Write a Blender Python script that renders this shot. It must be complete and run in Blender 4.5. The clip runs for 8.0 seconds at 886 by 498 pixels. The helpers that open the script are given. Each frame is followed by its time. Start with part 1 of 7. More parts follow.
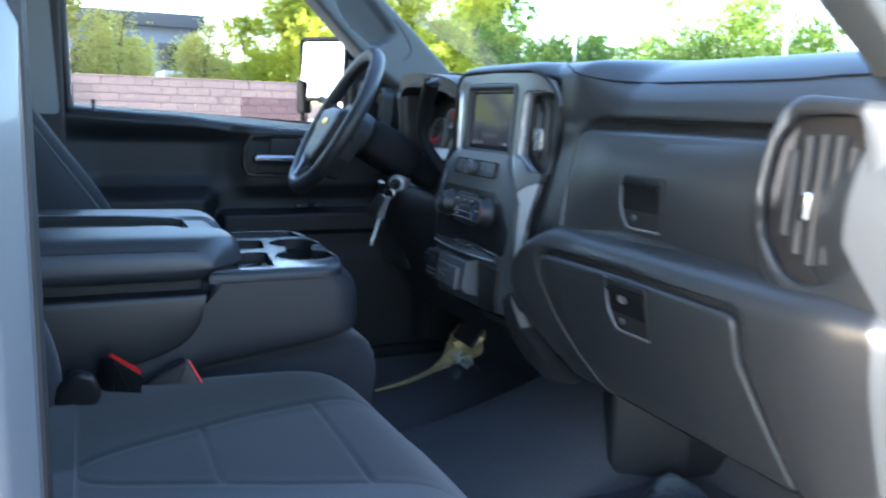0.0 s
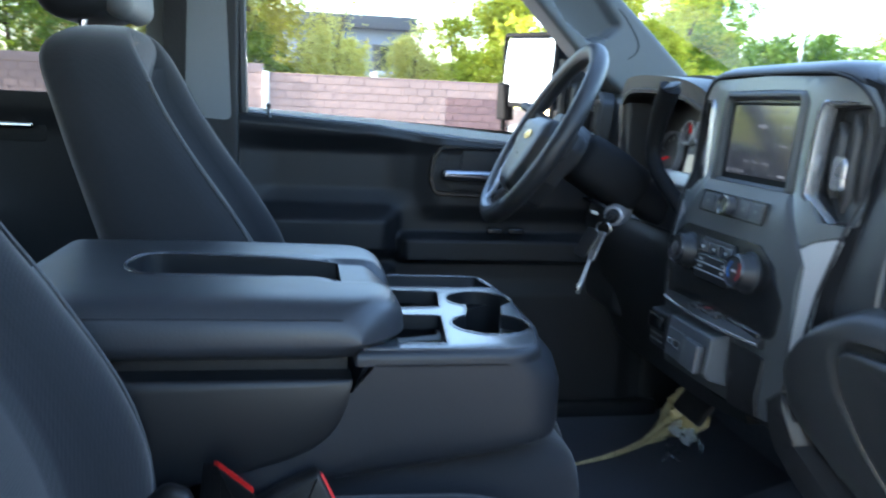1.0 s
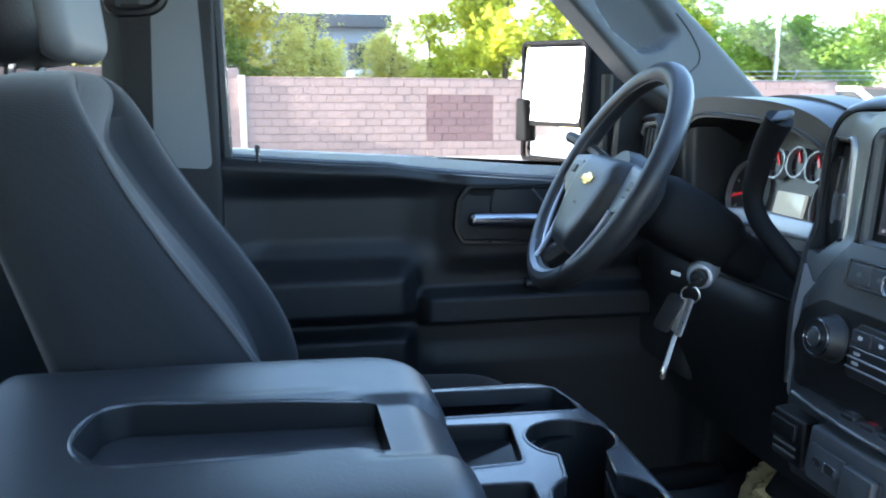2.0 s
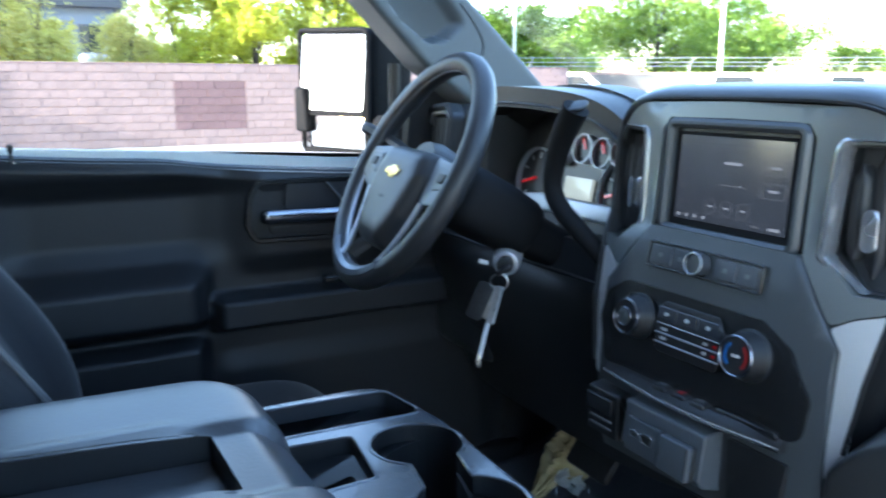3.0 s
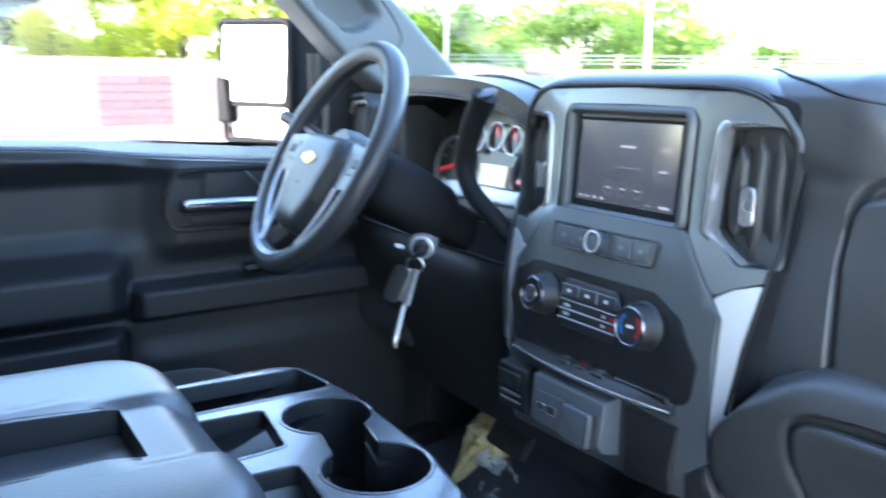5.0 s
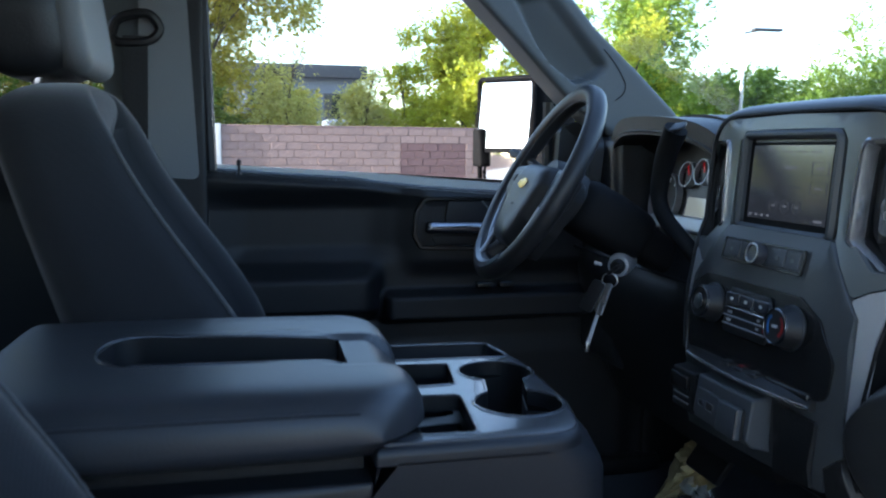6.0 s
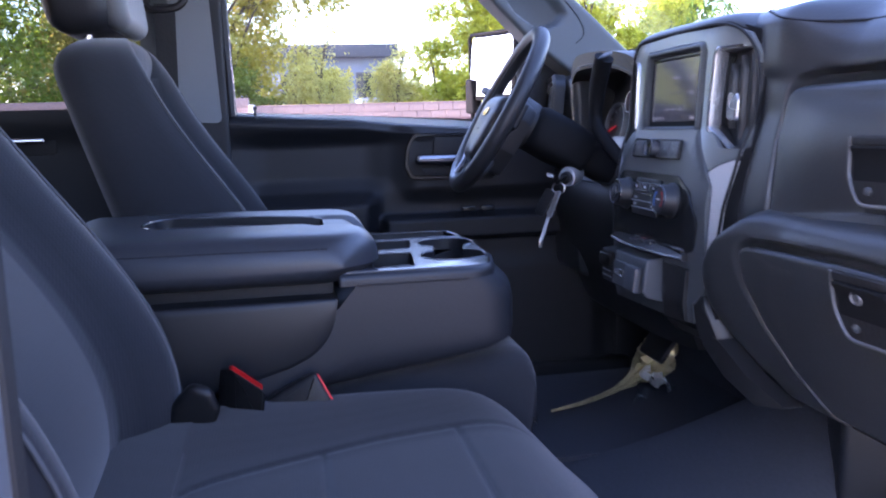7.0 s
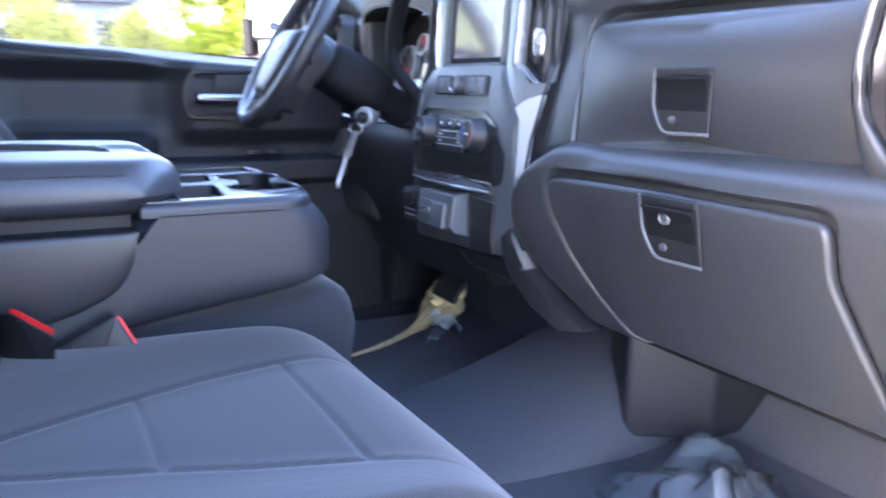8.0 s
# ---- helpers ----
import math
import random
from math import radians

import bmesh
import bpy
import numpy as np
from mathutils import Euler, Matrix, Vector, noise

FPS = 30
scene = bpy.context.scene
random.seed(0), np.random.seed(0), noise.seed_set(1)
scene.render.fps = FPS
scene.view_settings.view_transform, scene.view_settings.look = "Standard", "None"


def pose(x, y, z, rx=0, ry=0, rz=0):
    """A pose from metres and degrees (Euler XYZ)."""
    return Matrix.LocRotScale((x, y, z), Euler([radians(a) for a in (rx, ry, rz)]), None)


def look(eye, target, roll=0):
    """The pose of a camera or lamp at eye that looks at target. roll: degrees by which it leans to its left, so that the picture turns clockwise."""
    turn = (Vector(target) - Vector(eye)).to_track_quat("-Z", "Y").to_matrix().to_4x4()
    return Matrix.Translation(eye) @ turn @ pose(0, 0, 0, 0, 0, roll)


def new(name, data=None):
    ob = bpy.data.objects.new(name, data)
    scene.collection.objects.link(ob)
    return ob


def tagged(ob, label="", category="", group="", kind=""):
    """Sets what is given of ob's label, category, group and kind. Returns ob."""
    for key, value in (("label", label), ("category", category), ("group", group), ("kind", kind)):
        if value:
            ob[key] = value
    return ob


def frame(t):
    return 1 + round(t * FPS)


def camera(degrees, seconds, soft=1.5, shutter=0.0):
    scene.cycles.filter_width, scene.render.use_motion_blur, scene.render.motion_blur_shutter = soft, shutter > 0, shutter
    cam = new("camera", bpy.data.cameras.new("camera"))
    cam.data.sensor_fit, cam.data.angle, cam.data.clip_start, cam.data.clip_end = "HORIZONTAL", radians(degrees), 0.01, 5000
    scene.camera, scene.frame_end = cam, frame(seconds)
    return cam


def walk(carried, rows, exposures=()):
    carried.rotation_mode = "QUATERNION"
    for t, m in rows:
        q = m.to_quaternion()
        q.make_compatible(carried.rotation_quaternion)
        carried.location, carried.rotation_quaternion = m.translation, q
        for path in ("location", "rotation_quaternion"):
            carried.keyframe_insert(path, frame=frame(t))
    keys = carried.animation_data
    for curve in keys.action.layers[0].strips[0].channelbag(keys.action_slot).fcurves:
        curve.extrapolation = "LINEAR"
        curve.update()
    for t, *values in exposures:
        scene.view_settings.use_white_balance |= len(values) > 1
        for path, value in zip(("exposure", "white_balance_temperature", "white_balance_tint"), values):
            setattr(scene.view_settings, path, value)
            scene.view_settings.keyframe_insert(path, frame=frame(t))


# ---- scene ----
from mathutils import geometry

cam = camera(57.4, 8.0, soft=2.0, shutter=0.4)
PATH = [
    (0, (0.083, -1.382, 1.432), (0.885, 0.418, 1.094), 1.8),
    (0.5, (0.123, -1.157, 1.439), (0.721, 0.723, 1.107), 3.0),
    (1, (0.182, -1.017, 1.448), (0.526, 0.921, 1.094), 2.6),
    (1.2, (0.213, -0.946, 1.465), (0.479, 1.005, 1.115), 2.1),
    (2.3, (0.118, -0.641, 1.522), (0.62, 1.258, 1.144), -0.9),
    (2.5, (0.105, -0.632, 1.525), (0.736, 1.228, 1.148), -0.8),
    (3, (0.102, -0.623, 1.521), (1.031, 1.103, 1.122), 0.0),
    (3.5, (0.099, -0.63, 1.515), (1.245, 0.952, 1.086), 0.9),
    (4, (0.091, -0.63, 1.509), (1.343, 0.864, 1.062), 1.1),
    (4.5, (0.091, -0.634, 1.511), (1.344, 0.856, 1.056), 0.5),
    (5, (0.109, -0.667, 1.509), (1.175, 0.976, 1.103), 0.3),
    (5.2, (0.129, -0.699, 1.51), (1.008, 1.063, 1.158), 0.1),
    (6.3, (0.149, -0.968, 1.42), (0.542, 0.978, 1.177), 0.4),
    (6.5, (0.204, -1.016, 1.397), (0.57, 0.933, 1.139), 0.1),
    (7, (0.19, -1.217, 1.372), (0.542, 0.729, 1.072), -1.7),
    (7.5, (0.199, -1.265, 1.352), (0.669, 0.649, 1.009), -1.2),
    (8, (0.129, -1.163, 1.326), (1.03, 0.578, 0.929), 0.5),
]
EXPOSE = [
    (0.0, 3.60, 5700, 12), (0.5, 3.70, 5650, 14), (1.0, 3.75, 5950, 12), (2.5, 3.80, 5850, 11), (3.0, 3.85, 5750, 11), (3.5, 4.30, 5700, 10),
    (4.5, 4.83, 5680, 9), (5.2, 4.70, 5900, 15), (6.3, 2.20, 5750, 14), (6.5, 2.40, 5700, 16), (7.0, 3.65, 5750, 42), (7.5, 4.25, 5850, 42), (8.0, 5.00, 5900, 31),
]
walk(cam, [(t, look(eye, target, roll)) for t, eye, target, roll in PATH], EXPOSE)

# ---- daylight: low sun from behind the cab, clear sky ----
SUN_EL, SUN_AZ = 14.0, 3.0          # degrees; azimuth from straight behind the cab towards its open door
SKY = 0.13
world = bpy.data.worlds.new("world")
scene.world = world
world.use_nodes = True
wnt = world.node_tree
sky = wnt.nodes.new("ShaderNodeTexSky")
sky.sky_type, sky.sun_disc, sky.sun_elevation, sky.air_density, sky.dust_density = "NISHITA", False, radians(SUN_EL), 1.0, 1.2
sky.ozone_density = 1.4
to_sun = Vector((-math.cos(radians(SUN_EL)) * math.cos(radians(SUN_AZ)), -math.cos(radians(SUN_EL)) * math.sin(radians(SUN_AZ)), math.sin(radians(SUN_EL))))
sky.sun_rotation = math.atan2(to_sun.x, to_sun.y)
wnt.links.new(sky.outputs[0], wnt.nodes["Background"].inputs[0])
wnt.nodes["Background"].inputs[1].default_value = SKY
sun_data = bpy.data.lights.new("sun", "SUN")
sun_data.energy, sun_data.angle, sun_data.color = 3.7, radians(0.5), (1.0, 0.93, 0.82)
sun = new("sun", sun_data)
sun.matrix_world = look(to_sun * 30, (0, 0, 0))


# ---- materials ----
def material(name, base, rough=0.6, metal=0.0, vary=0.12, grain=0.0, grain_size=0.002, blotch=0.25, coat=0.0, object_vary=0.0, sheen=0.0, island_vary=0.0):
    """Principled surface with two scales of colour change, a fine relief and, if wanted, a change from piece to piece."""
    m = bpy.data.materials.new(name)
    m.use_nodes = True
    nt = m.node_tree
    n, l = nt.nodes, nt.links
    b = n["Principled BSDF"]
    b.inputs["Roughness"].default_value, b.inputs["Metallic"].default_value = rough, metal
    b.inputs["Coat Weight"].default_value = coat
    b.inputs["Sheen Weight"].default_value = sheen
    pos = n.new("ShaderNodeTexCoord")
    big = n.new("ShaderNodeTexNoise")
    big.inputs["Scale"].default_value, big.inputs["Detail"].default_value = 1.0 / blotch, 3
    l.new(pos.outputs["Object"], big.inputs["Vector"])
    fine = n.new("ShaderNodeTexNoise")
    fine.inputs["Scale"].default_value, fine.inputs["Detail"].default_value = 1.0 / max(grain_size, 1e-4) / 3, 2
    l.new(pos.outputs["Object"], fine.inputs["Vector"])
    mix = n.new("ShaderNodeMath")
    mix.operation = "ADD"
    l.new(big.outputs[0], mix.inputs[0])
    l.new(fine.outputs[0], mix.inputs[1])
    last = mix
    if object_vary or island_vary:
        info = n.new("ShaderNodeObjectInfo") if object_vary else n.new("ShaderNodeNewGeometry")
        more = n.new("ShaderNodeMath")
        more.operation = "MULTIPLY_ADD"
        l.new(info.outputs["Random"] if object_vary else info.outputs["Random Per Island"], more.inputs[0])
        more.inputs[1].default_value = (object_vary or island_vary) / max(vary, 1e-3)
        l.new(mix.outputs[0], more.inputs[2])
        last = more
    ramp = n.new("ShaderNodeMapRange")
    top = 1.6 + (object_vary or island_vary) / max(vary, 1e-3)
    ramp.inputs[1].default_value, ramp.inputs[2].default_value = 0.5, top
    ramp.inputs[3].default_value, ramp.inputs[4].default_value = 1 - vary - (object_vary or island_vary), 1 + vary + (object_vary or island_vary)
    l.new(last.outputs[0], ramp.inputs[0])
    tint = n.new("ShaderNodeVectorMath")
    tint.operation = "SCALE"
    tint.inputs[0].default_value = base
    l.new(ramp.outputs[0], tint.inputs["Scale"])
    l.new(tint.outputs[0], b.inputs["Base Color"])
    wear = n.new("ShaderNodeMapRange")
    wear.inputs[3].default_value, wear.inputs[4].default_value = max(rough - 0.08, 0.02), min(rough + 0.08, 1)
    l.new(big.outputs[0], wear.inputs[0])
    l.new(wear.outputs[0], b.inputs["Roughness"])
    if grain:
        bump = n.new("ShaderNodeBump")
        bump.inputs["Strength"].default_value, bump.inputs["Distance"].default_value = grain, grain_size
        l.new(fine.outputs[0], bump.inputs["Height"])
        l.new(bump.outputs[0], b.inputs["Normal"])
    return m


def weave(name, base, pitch=0.003):
    """Woven seat cloth: crossing threads and soft fuzz."""
    m = material(name, base, 0.92, vary=0.14, grain=0.0, blotch=0.12, sheen=0.25)
    nt = m.node_tree
    n, l = nt.nodes, nt.links
    b = n["Principled BSDF"]
    pos = n.new("ShaderNodeTexCoord")
    waves = []
    for turn in ("X", "Y", "Z"):
        wv = n.new("ShaderNodeTexWave")
        wv.bands_direction = turn
        wv.inputs["Scale"].default_value = 0.314 / pitch
        wv.inputs["Distortion"].default_value = 0.6
        l.new(pos.outputs["Object"], wv.inputs["Vector"])
        waves.append(wv)
    a = n.new("ShaderNodeMath")
    a.operation = "ADD"
    l.new(waves[0].outputs["Fac"], a.inputs[0])
    l.new(waves[1].outputs["Fac"], a.inputs[1])
    c = n.new("ShaderNodeMath")
    c.operation = "ADD"
    l.new(a.outputs[0], c.inputs[0])
    l.new(waves[2].outputs["Fac"], c.inputs[1])
    bump = n.new("ShaderNodeBump")
    bump.inputs["Strength"].default_value, bump.inputs["Distance"].default_value = 0.12, 0.0006
    l.new(c.outputs[0], bump.inputs["Height"])
    l.new(bump.outputs[0], b.inputs["Normal"])
    return m


def glow(name, colour, strength, base=(0.01, 0.01, 0.012), rough=0.15):
    m = bpy.data.materials.new(name)
    m.use_nodes = True
    b = m.node_tree.nodes["Principled BSDF"]
    b.inputs["Base Color"].default_value = (*base, 1)
    b.inputs["Roughness"].default_value = rough
    b.inputs["Emission Color"].default_value = (*colour, 1)
    b.inputs["Emission Strength"].default_value = strength
    return m


def clear_glass(name, tint=(0.96, 0.98, 0.97)):
    """Thin pane: clear, with a mirror gloss that grows at low angles."""
    m = bpy.data.materials.new(name)
    m.use_nodes = True
    nt = m.node_tree
    n, l = nt.nodes, nt.links
    n.remove(n["Principled BSDF"])
    a, g, x, f = n.new("ShaderNodeBsdfTransparent"), n.new("ShaderNodeBsdfGlossy"), n.new("ShaderNodeMixShader"), n.new("ShaderNodeFresnel")
    a.inputs[0].default_value = (*tint, 1)
    g.inputs["Roughness"].default_value = 0.02
    f.inputs[0].default_value = 1.14
    l.new(f.outputs[0], x.inputs[0])
    l.new(a.outputs[0], x.inputs[1])
    l.new(g.outputs[0], x.inputs[2])
    l.new(x.outputs[0], n["Material Output"].inputs[0])
    return m


def film_material(name):
    """Thin clear film: mostly see-through, milky where it folds, with a hard gloss."""
    m = clear_glass(name)
    nt = m.node_tree
    n, l = nt.nodes, nt.links
    milk, mx = n.new("ShaderNodeBsdfPrincipled"), n.new("ShaderNodeMixShader")
    milk.inputs["Base Color"].default_value, milk.inputs["Roughness"].default_value = (0.42, 0.50, 0.58, 1), 0.15
    spots = n.new("ShaderNodeTexNoise")
    spots.inputs["Scale"].default_value = 60
    level = n.new("ShaderNodeMapRange")
    level.inputs[1].default_value, level.inputs[2].default_value, level.inputs[3].default_value, level.inputs[4].default_value = 0.38, 0.85, 0.06, 0.20
    l.new(spots.outputs[0], level.inputs[0])
    l.new(level.outputs[0], mx.inputs[0])
    l.new(n["Mix Shader"].outputs[0], mx.inputs[1])
    l.new(milk.outputs[0], mx.inputs[2])
    l.new(mx.outputs[0], n["Material Output"].inputs[0])
    return m


def leaf_material(name, base):
    """Leaves: matt, letting some light through, each one a little different."""
    m = material(name, base, 0.55, vary=0.1, island_vary=0.45, blotch=1.5)
    nt = m.node_tree
    n, l = nt.nodes, nt.links
    b = n["Principled BSDF"]
    tr, mx = n.new("ShaderNodeBsdfTranslucent"), n.new("ShaderNodeMixShader")
    tr.inputs[0].default_value = (base[0] * 2.0, base[1] * 1.7, base[2] * 0.8, 1)
    mx.inputs[0].default_value = 0.5
    l.new(b.outputs[0], mx.inputs[1])
    l.new(tr.outputs[0], mx.inputs[2])
    l.new(mx.outputs[0], n["Material Output"].inputs[0])
    return m


SOFT = material("soft black dash skin", (0.032, 0.0345, 0.0365), 0.37, vary=0.12, grain=0.15, grain_size=0.0012)
HARD = material("hard black plastic", (0.013, 0.0135, 0.0145), 0.46, vary=0.12, grain=0.3, grain_size=0.001)
DOORP = material("black door plastic", (0.011, 0.012, 0.0145), 0.55, vary=0.14, grain=0.15, grain_size=0.0012)
HUB = material("black matt moulding", (0.008, 0.0085, 0.0095), 0.66, vary=0.12, grain=0.3, grain_size=0.001)
SLAT = material("dark grey vent plastic", (0.022, 0.0235, 0.025), 0.45, vary=0.1, grain=0.2, grain_size=0.001)
HOT = material("dark red mark", (0.30, 0.012, 0.014), 0.4)
DIMP = material("dim grey printing", (0.16, 0.165, 0.17), 0.5)
GLOSS = material("gloss black panel", (0.014, 0.0145, 0.015), 0.24, vary=0.08, blotch=0.1)
PIANO = material("dark shelf plastic", (0.018, 0.0185, 0.020), 0.38, vary=0.1)
GRAPH = material("graphite satin plastic", (0.070, 0.077, 0.082), 0.38, metal=0.2, vary=0.06, grain=0.12, grain_size=0.0008)
ARCH = material("satin grey arch plastic", (0.205, 0.222, 0.222), 0.33, metal=0.45, vary=0.06, grain=0.05, grain_size=0.0006)
SILVER = material("satin silver trim", (0.74, 0.75, 0.745), 0.34, metal=0.55, vary=0.05, grain=0.04, grain_size=0.0006)
DECK = material("dark grey console deck", (0.075, 0.080, 0.090), 0.24, metal=0.35, vary=0.08, grain=0.12, grain_size=0.0008, coat=0.25)
ARM = material("grey armrest vinyl", (0.034, 0.037, 0.043), 0.38, vary=0.10, grain=0.14, grain_size=0.0012)
BIN = material("black bin plastic", (0.011, 0.012, 0.014), 0.42, vary=0.12, grain=0.12, grain_size=0.001)
CONS = material("dark grey console side", (0.019, 0.021, 0.0255), 0.45, vary=0.1, grain=0.12, grain_size=0.0012)
CHROMED = material("bright satin bezel", (0.60, 0.61, 0.62), 0.25, metal=0.85, vary=0.04)
HANDLE = material("satin dark chrome", (0.34, 0.35, 0.38), 0.24, metal=1.0, vary=0.06)
CHROME = material("bright chrome", (0.78, 0.79, 0.80), 0.12, metal=1.0, vary=0.03)
WHEEL = material("black wheel rim rubber", (0.022, 0.023, 0.025), 0.42, vary=0.1, grain=0.25, grain_size=0.001)
SPOKE = material("satin grey spoke", (0.40, 0.42, 0.45), 0.38, metal=0.4, vary=0.05)
PADM = material("dark satin pad", (0.085, 0.092, 0.105), 0.34, metal=0.4, vary=0.05)
GOLD = material("gold badge", (0.75, 0.52, 0.18), 0.25, metal=0.9, vary=0.05)
CLOTH = weave("dark grey seat cloth", (0.0118, 0.0130, 0.0165))
CLOTH2 = weave("charcoal seat cloth insert", (0.0098, 0.0108, 0.0138), 0.0035)
VINYL = material("dark seat side vinyl", (0.015, 0.016, 0.0185), 0.5, vary=0.12, grain=0.4, grain_size=0.0012)
HEADF = material("grey head restraint vinyl", (0.11, 0.115, 0.12), 0.6, vary=0.08, grain=0.3, grain_size=0.001)
PIPING = material("pale seam thread", (0.075, 0.077, 0.08), 0.7)
PILLAR = material("light grey pillar trim", (0.20, 0.21, 0.22), 0.65, vary=0.06, grain=0.3, grain_size=0.001)
APILLAR = material("grey pillar trim", (0.080, 0.090, 0.094), 0.6, vary=0.06, grain=0.3, grain_size=0.001)
LINER = material("grey headliner", (0.48, 0.48, 0.47), 0.95, vary=0.06, grain=0.4, grain_size=0.002)
RUBBER = material("black rubber seal", (0.012, 0.012, 0.013), 0.6, grain=0.3)
CARPET = material("black carpet", (0.066, 0.070, 0.082), 0.95, vary=0.18, grain=0.45, grain_size=0.002, blotch=0.15)
MATT = material("black floor mat", (0.062, 0.066, 0.078), 0.85, vary=0.15, grain=0.4, grain_size=0.002, blotch=0.2)
PAINT = material("white body paint", (0.80, 0.80, 0.79), 0.3, vary=0.03, coat=0.6)
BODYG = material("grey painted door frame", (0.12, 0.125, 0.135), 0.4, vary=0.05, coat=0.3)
RED = material("red release button", (0.70, 0.02, 0.02), 0.4, vary=0.05)
BUCKLE = material("black buckle plastic", (0.009, 0.009, 0.0098), 0.45, grain=0.3)
WHITEP = material("pale printing", (0.55, 0.56, 0.57), 0.5)
STEEL = material("worn steel", (0.50, 0.50, 0.48), 0.3, metal=1.0, vary=0.15, blotch=0.01)
BRASS = material("wrinkled amber film", (0.62, 0.52, 0.29), 0.14, metal=0.30, vary=0.25, grain=0.5, grain_size=0.005, blotch=0.03, coat=0.5)
BLUE = material("blue mark", (0.02, 0.11, 0.33), 0.4)
MIRROR = material("mirror glass", (0.92, 0.93, 0.93), 0.02, metal=1.0, vary=0.0)
GLASS = clear_glass("window glass")
TINTED = clear_glass("tinted rear glass", (0.42, 0.44, 0.45))
PLASTIC = film_material("crumpled clear plastic")
SCREEN = glow("lit touch screen", (0.09, 0.105, 0.13), 0.030, (0.020, 0.019, 0.021), rough=0.14)
SCREEN.node_tree.nodes["Principled BSDF"].inputs["Specular IOR Level"].default_value = 1.0
SCREEN.node_tree.nodes["Principled BSDF"].inputs["IOR"].default_value = 1.75
LIP = material("pale plastic lip", (0.13, 0.135, 0.14), 0.36, metal=0.2, vary=0.08)
UIBAR = glow("lit screen marks", (0.75, 0.80, 0.90), 0.030)
UIDIM = glow("dim screen marks", (0.35, 0.37, 0.42), 0.022)
LCD = glow("pale cluster display", (0.62, 0.66, 0.58), 0.050, (0.25, 0.27, 0.23))
NEEDLE = glow("red gauge needle", (0.9, 0.05, 0.06), 0.022, (0.4, 0.01, 0.01))
DIAL = material("dark gauge face", (0.02, 0.021, 0.024), 0.35)
BLOCK = material("pink tan concrete block", (0.215, 0.152, 0.139), 0.92, vary=0.14, grain=0.7, grain_size=0.02, blotch=0.9, object_vary=0.07)
PATCHB = material("dark red painted block", (0.125, 0.074, 0.074), 0.9, vary=0.12, grain=0.6, grain_size=0.02, blotch=0.25, object_vary=0.08)
MORTAR = material("grey mortar", (0.20, 0.142, 0.13), 0.95, vary=0.1)
ASPHALT = material("pale worn asphalt", (0.27, 0.255, 0.24), 0.9, vary=0.22, grain=0.6, grain_size=0.02, blotch=3.0)
BARK = material("brown bark", (0.10, 0.075, 0.055), 0.9, vary=0.3, grain=1.0, grain_size=0.03, blotch=0.2)
LEAF = leaf_material("mid green leaves", (0.15, 0.24, 0.04))
LEAFD = leaf_material("dark olive leaves", (0.12, 0.16, 0.035))
LEAFO = leaf_material("olive leaves", (0.30, 0.30, 0.085))
LEAFY = leaf_material("yellow green leaves", (0.32, 0.37, 0.05))
LEAFP = leaf_material("pale willow leaves", (0.40, 0.41, 0.17))
STUCCO = material("blue grey stucco", (0.17, 0.20, 0.25), 0.9, vary=0.1, grain=0.4, grain_size=0.02, blotch=1.5)
ROOFM = material("dark roof edge", (0.06, 0.065, 0.075), 0.7, vary=0.1)
DARKGLASS = material("dark window pane", (0.02, 0.025, 0.03), 0.08)
# concrete colour lowered to put the sunlit wall into shade
FENCE_SHADE = material("grey concrete wall", (0.085, 0.083, 0.08), 0.9, vary=0.14, grain=0.5, grain_size=0.03, blotch=1.2)
SOCK = material("mid grey socket plastic", (0.072, 0.079, 0.087), 0.42, vary=0.08, grain=0.2, grain_size=0.001)
MIRB = material("matt black mirror plastic", (0.004, 0.004, 0.0045), 0.75, vary=0.1, grain=0.3, grain_size=0.001)
HUB.node_tree.nodes["Principled BSDF"].inputs["Specular IOR Level"].default_value = 0.16
MIRB.node_tree.nodes["Principled BSDF"].inputs["Specular IOR Level"].default_value = 0.08
GALV = material("galvanised steel", (0.45, 0.46, 0.47), 0.45, metal=0.7, vary=0.1)


# ---- shapes ----
def axes(origin, u, v, w):
    """A frame from an origin and three directions."""
    m = Matrix.Identity(4)
    for k, d in enumerate((u, v, w)):
        d = Vector(d).normalized()
        for r in range(3):
            m[r][k] = d[r]
    m.translation = origin
    return m


def rear_face(x, y, z, lean=0.0, turn=0.0):
    """Frame on a surface that faces the seats: u to the passenger, v up, w to the seats. lean: degrees the top goes forward."""
    return Matrix.Translation((x, y, z)) @ Matrix.Rotation(radians(turn), 4, "Z") @ Matrix.Rotation(radians(lean), 4, "Y") @ axes((0, 0, 0), (0, -1, 0), (0, 0, 1), (-1, 0, 0))


def door_face(x, y, z, lean=0.0):
    return Matrix.Translation((x, y, z)) @ Matrix.Rotation(radians(lean), 4, "X") @ axes((0, 0, 0), (1, 0, 0), (0, 0, 1), (0, -1, 0))


